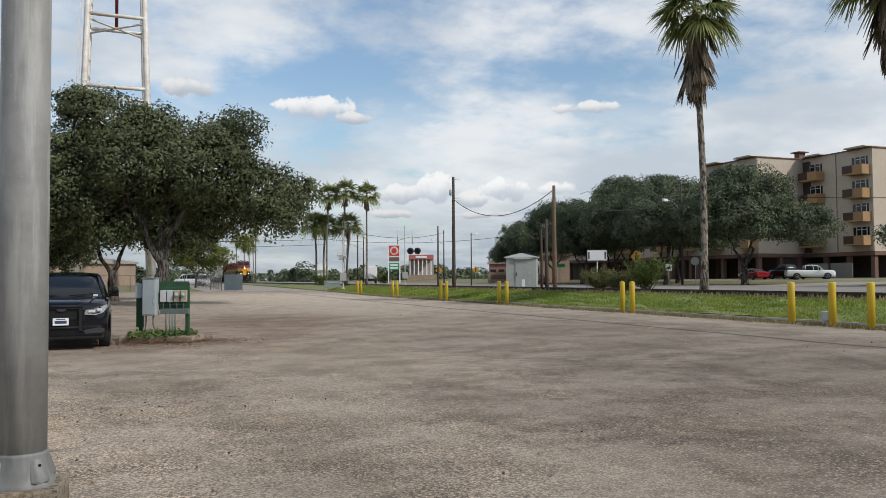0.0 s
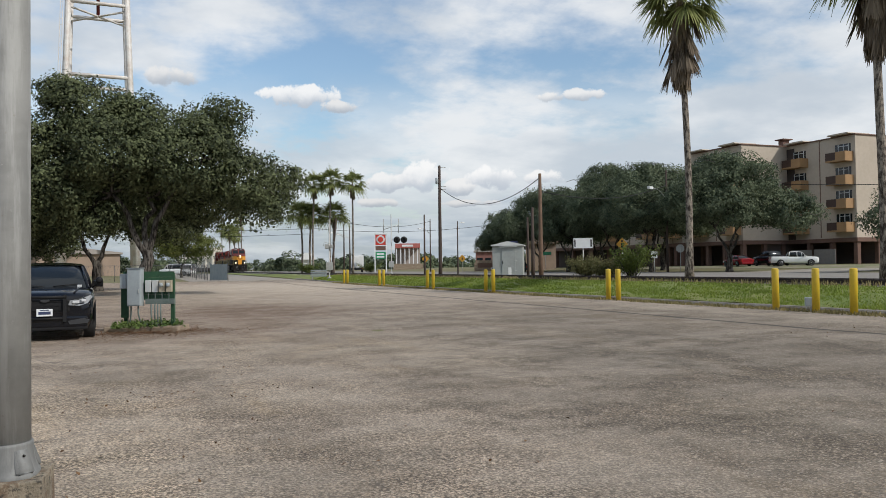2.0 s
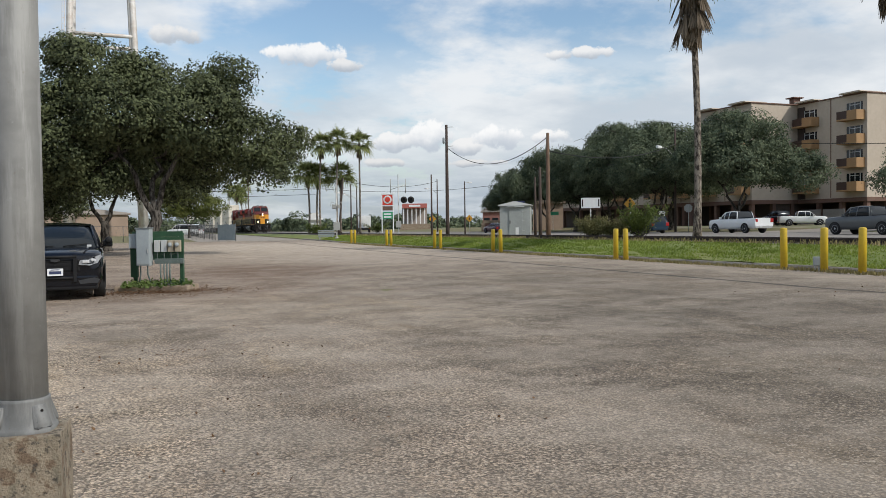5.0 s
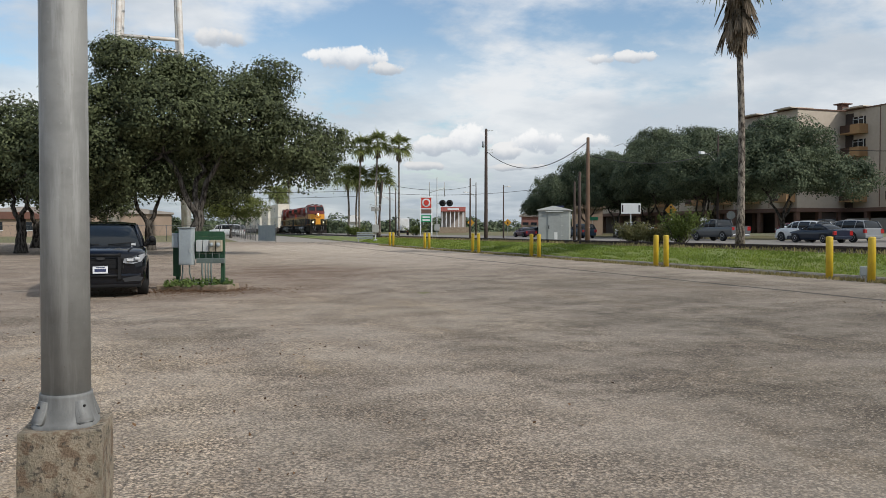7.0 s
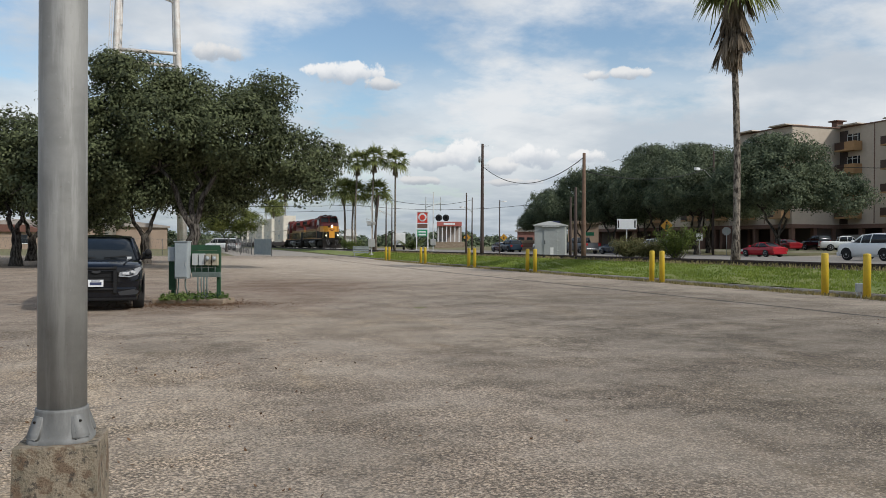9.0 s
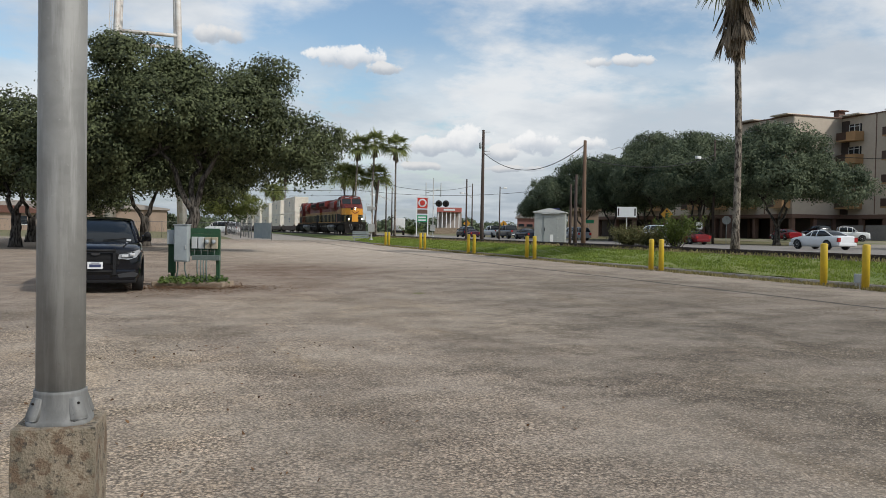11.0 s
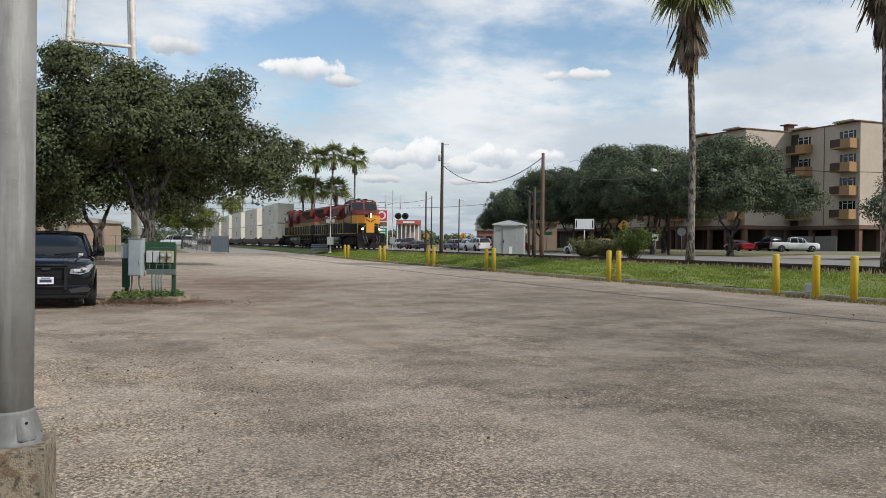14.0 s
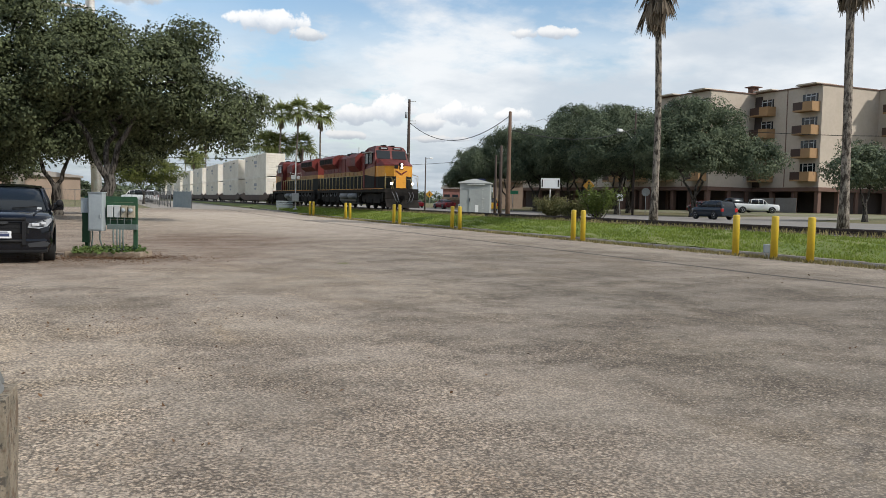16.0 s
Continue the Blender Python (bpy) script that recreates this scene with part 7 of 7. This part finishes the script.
    for z in (3.07, 3.30):
        bm = B()
        lathe(bm, [(0.095, 0.65), (0.095, 0.62), (0.07, 0.61)], 14, (0.01, 0, z), "y")
        part("headlight", bm, lamp, hl, "bright lit headlight" if lit else "")
    for sx in (1, -1):
        bm = B()
        lathe(bm, [(0.10, 0.55), (0.10, 0.42), (0.08, 0.41)], 14, (sx * 0.91, 0, 1.88), "y")
        part("ditch_light", bm, lamp, t, "bright lit ditch light" if lit else "")
        bm = B()
        tube(bm, [(sx * 1.42, 0.5, 1.5), (sx * 1.42, 0.5, 2.45), (sx * 1.2, 1.2, 2.6)], 0.025, 6)
        part("handrail", bm, M_RAILING, t)
        bm = B()
        tube(bm, [(sx * 0.95, 0.42, 1.5), (sx * 0.7, 0.42, 2.2), (sx * 0.3, 0.42, 2.25)], 0.022, 6)
        part("handrail", bm, M_RAILING, t)
        for e in (0.42, L - 0.6):
            for i in range(3):
                bm = B()
                box(bm, sx * 1.05, e, 0.42 + 0.36 * i, sx * 1.5, e + 0.30, 0.46 + 0.36 * i)
                part("step", bm, M_FRAME, t)
    # pilot, coupler and hoses
    for y0, s in ((0.0, 1), (L, -1)):
        bm = B()
        prism(bm, [(y0 + 0.42 * s, 1.22), (y0 + 0.50 * s, 0.75), (y0 + 0.05 * s, 0.12), (y0 + 0.16 * s, 0.12), (y0 + 0.62 * s, 0.75), (y0 + 0.55 * s, 1.22)], -1.45, 1.45, "x")
        part("snow_plough", bm, M_FRAME, t, "black steel plough")
        bm = B()
        box(bm, -0.16, min(y0 - 0.55 * s, y0 + 0.5 * s), 0.72, 0.16, max(y0 - 0.55 * s, y0 + 0.5 * s), 1.0, 0.05)
        part("coupler", bm, M_FRAME, t)
        for x in (-0.9, -0.6, 0.55, 0.85):
            bm = B()
            tube(bm, [(x, y0 + 0.3 * s, 1.25), (x, y0 - 0.05 * s, 1.0), (x * 0.8, y0 - 0.08 * s, 0.62), (x * 0.6, y0, 0.5)], 0.035, 6)
            part("air_hose", bm, M_TANK, t)
    # walkway rails
    for sx in (1, -1):
        for i in range(13):
            bm = B()
            y = 6.6 + 1.15 * i
            tube(bm, [(sx * 1.46, y, 1.5), (sx * 1.46, y, 2.62)], 0.034, 6)
            part("stanchion", bm, M_RAILING, t)
        bm = B()
        tube(bm, [(sx * 1.46, 6.4, 2.55), (sx * 1.46, 20.9, 2.55)], 0.024, 6)
        part("handrail", bm, M_RAILING, t)
    # fuel tank, air reservoirs and trucks
    bm = B()
    prism(bm, [(-1.35, 0.55), (-1.0, 0.28), (1.0, 0.28), (1.35, 0.55), (1.40, 1.2), (-1.40, 1.2)], 8.3, 13.6, "y")
    part("fuel_tank", bm, M_TANK, t, "grey fuel tank")
    for sx in (1, -1):
        for y in (8.0, 10.6):
            bm = B()
            lathe(bm, [(0.1, y), (0.26, y + 0.1), (0.26, y + 2.2), (0.1, y + 2.3)], 14, (sx * 1.40, 0, 0.92), "y")
            part("air_reservoir", bm, M_TANK, t)
    for sx in (1, -1):
        for y0, y1, z0 in ((7.3, 8.1, 0.45), (13.7, 14.6, 0.40), (20.6, 21.3, 0.62), (1.0, 1.5, 0.55)):
            bm = B()
            box(bm, sx * 0.95, y0, z0, sx * 1.42, y1, 1.22, 0.03)
            part("equipment_box", bm, M_FRAME, t)
        for k in range(9):
            bm = B()
            y0 = 6.8 + 1.5 * k
            tube(bm, [(sx * 1.40, y0, 1.22), (sx * 1.44, y0 + 0.3, 0.95), (sx * 1.40, y0 + 0.9, 0.90), (sx * 1.36, y0 + 1.2, 1.2)], 0.03, 5)
            part("brake_pipe", bm, M_TANK, t)
    truck(t, 4.3, 3)
    truck(t, 17.7, 3)
    return t


def well_car():
    """An articulated well with two stacked boxes; its leading end is at y = 0, rail top at z = 0."""
    t = thing("well_car", "brown steel railway well car loaded with stacked containers", "well car", group="well cars of the train")
    bm = B()
    for sx in (1, -1):
        prism(bm, [(-0.9, 0.95), (1.6, 1.35), (2.8, 1.05), (16.6, 1.05), (17.8, 1.35), (20.6, 0.95), (20.6, 0.75), (18.0, 0.4), (1.4, 0.4), (-0.9, 0.75)], sx * 1.40 - 0.05, sx * 1.40 + 0.05, "x")
    box(bm, -1.35, 1.4, 0.30, 1.35, 18.0, 0.42)
    box(bm, -0.7, -1.5, 0.7, 0.7, 0.9, 1.0)
    box(bm, -0.7, 17.8, 0.7, 0.7, 20.6, 1.0)
    part("well", bm, M_WELL, t)
    truck(t, 0.0, 2, 1.05)
    truck(t, 19.4, 2, 1.05)
    return t


def container():
    t = thing("container", "white corrugated steel freight container on a well car", "container", group="white containers of the train")
    L, W, H = 16.15, 2.59, 2.88
    bm = B()
    box(bm, -W / 2 + 0.03, 0.03, 0.06, W / 2 - 0.03, L - 0.03, H - 0.05)
    bd = part("shell", bm, M_BOX, t)
    bm = B()
    n = 42
    for sx in (1, -1):
        for i in range(n):
            y = 0.3 + (L - 0.6) * i / n
            box(bm, sx * (W / 2 - 0.032), y, 0.16, sx * (W / 2 - 0.002), y + 0.2, H - 0.16)
    part("corrugation", bm, M_BOX, bd, kind="stuff")
    for x in (-W / 2, W / 2 - 0.14):
        for y in (0, L - 0.14):
            bm = B()
            box(bm, x, y, 0, x + 0.14, y + 0.14, H, 0.01)
            part("corner_post", bm, M_BOX, t)
    for z in (0.0, H - 0.13):
        for x in (-W / 2, W / 2 - 0.10):
            bm = B()
            box(bm, x, 0.1, z, x + 0.10, L - 0.1, z + 0.13)
            part("rail_beam", bm, M_BOX, t)
    for i in range(9):
        bm = B()
        box(bm, -W / 2 + 0.16, -0.02, 0.25 + 0.29 * i, W / 2 - 0.16, 0.035, 0.40 + 0.29 * i, 0.01)
        part("end_rib", bm, M_BOX, t)
    for i, (y0, y1, z0, z1) in enumerate(((6.6, 8.6, 1.75, 2.1), (6.9, 8.2, 1.30, 1.55), (14.0, 15.2, 2.2, 2.4))):
        bm = B()
        box(bm, -W / 2 - 0.012, y0, z0, -W / 2 + 0.01, y1, z1)
        part("marking_bar", bm, M_MARKING, t)
    return t


LOCO_1 = locomotive(True)
LOCO_2 = locomotive(False)
WELL = well_car()
WELLS = [WELL] + [copy_thing(WELL, pose(0, 0, 0)) for _ in range(7)]
BOX0 = container()
BOXES = [BOX0] + [copy_thing(BOX0, pose(0, 0, 0)) for _ in range(15)]
for o in (LOCO_1, LOCO_2, *WELLS, *BOXES):
    o.scale = (1.0, 1.0, 1.11)
# seconds, place of the leading plough along the track
TRAIN = ((0.0, 200.7), (1.5, 187.0), (3.5, 171.4), (5.0, 160.0), (7.5, 137.0), (9.0, 124.8), (11.5, 103.2), (12.5, 94.0), (14.5, 75.8), (16.0, 61.5))


def run_train():
    def rows(off, dz=0.0, flip=False):
        return [(t, pose(TC, y + off, RT + dz, 0, 0, 180 if flip else 0)) for t, y in TRAIN]
    ts, ys = [t for t, y in TRAIN], [y for t, y in TRAIN]
    for loco, way in ((LOCO_1, 1), (LOCO_2, -1)):
        for w in loco.children:
            if w.name.startswith("wheel"):
                x, y, z = w.location
                walk(w, [(k / 15, pose(x, y, z, way * math.degrees((ys[0] - float(np.interp(k / 15, ts, ys))) / 0.56))) for k in range(241)])
    walk(LOCO_1, rows(0))
    walk(LOCO_2, rows(44.2, 0, True))
    for i, w in enumerate(WELLS):
        walk(w, rows(47.4 + 22.0 * i))
    for i, b in enumerate(BOXES):
        k = i // 2
        walk(b, rows(47.4 + 22.0 * k + 1.6, 0.48 + (i % 2) * 3.22))

# ---- traffic on the road, all of it heading away along +y ----
TRAFFIC = (
    ("suv", "navy", (0.018, 0.035, 0.055), "dark blue crossover driving along the road", 1.0, 46.0, ((3.0, 41.0), (4.0, 53.5), (5.0, 65.0))),
    ("pickup", "white", (0.74, 0.75, 0.75), "white extended-cab pickup driving along the road", 1.03, 50.0, ((4.0, 44.5), (5.0, 57.0), (7.5, 86.5), (8.0, 92.0))),
    ("pickup", "grey", (0.11, 0.115, 0.12), "grey pickup driving along the road", 1.02, 46.0, ((5.0, 40.0), (5.2, 42.0), (7.5, 66.5), (8.0, 73.0))),
    ("sedan", "midnight", (0.02, 0.028, 0.045), "dark blue sedan driving along the road", 1.0, 46.0, ((7.5, 56.0), (8.0, 63.5), (9.2, 80.0))),
    ("suv", "silver", (0.24, 0.25, 0.26), "grey family wagon driving along the road", 1.0, 50.0, ((7.5, 57.0), (8.0, 64.0), (8.5, 69.5))),
    ("sedan", "crimson", (0.34, 0.012, 0.022), "bright red sedan driving along the road", 0.92, 51.0, ((7.5, 46.6), (8.0, 51.0), (8.5, 55.4), (9.0, 60.2), (9.2, 62.3))),
    ("suv", "white", (0.74, 0.75, 0.75), "large white wagon driving along the road", 1.06, 45.0, ((9.0, 42.0), (9.2, 44.0), (11.5, 75.0), (12.0, 81.0))),
    ("sedan", "pearl", (0.72, 0.73, 0.74), "white hatchback driving along the road", 1.02, 46.0, ((11.5, 54.2), (12.0, 60.0), (12.5, 63.6), (14.5, 80.5))),
    ("suv", "mustard", (0.52, 0.30, 0.03), "mustard yellow crossover driving along the road", 0.95, 45.0, ((11.5, 43.0), (12.0, 49.0), (12.5, 53.5), (13.0, 60.0), (13.5, 65.0))),
    ("suv", "slate", (0.022, 0.030, 0.042), "dark slate crossover driving along the road", 0.92, 48.5, ((14.5, 39.1), (15.0, 43.8), (15.5, 48.6), (16.0, 53.0))),
    ("sedan", "maroon", (0.16, 0.012, 0.018), "maroon sedan driving along the road", 1.0, 49.5, ((0.0, -75.0), (9.0, 37.0), (11.5, 77.0), (12.5, 90.4), (15.5, 105.5), (16.0, 111.4))),
    ("suv", "white", (0.74, 0.75, 0.75), "white family wagon driving towards the crossing", 1.0, 50.0, ((14.5, 119.0), (15.5, 125.0))),
    ("sedan", "plum", (0.06, 0.02, 0.04), "dark plum sedan driving towards the crossing", 0.95, 46.0, ((0.0, 90.0), (3.5, 98.0), (9.2, 110.5))),
    ("suv", "charcoal", (0.02, 0.022, 0.025), "dark wagon waiting near the crossing", 0.88, 54.5, ((0.0, 108.0), (8.5, 127.0), (11.5, 152.0), (14.5, 161.0))),
)
CARS = []
for kind, tint, colour, label, size, lane, rows in TRAFFIC:
    v = vehicle(kind, tint, label, colour, "pickup truck" if kind == "pickup" else "car", size)
    v["group"] = "traffic on the road"
    if "crossover" in label:
        v.scale = (1.0, 0.82, 1.0)          # short-bodied
    CARS.append((v, lane, rows))


def run_cars():
    for v, lane, rows in CARS:
        (ta, ya), (tb, yb) = rows[0], rows[-1]
        full = list(rows)
        if ta > 0.01:
            full.insert(0, (0.0, ya - 10.5 * ta))
        if tb < 16:
            full.append((16.0, yb + 9.5 * (16 - tb)))
        walk(v, [(t, pose(lane, y, gz(lane, y), 0, 0, 180)) for t, y in full])


def motions():
    run_train()
    run_cars()


motions()
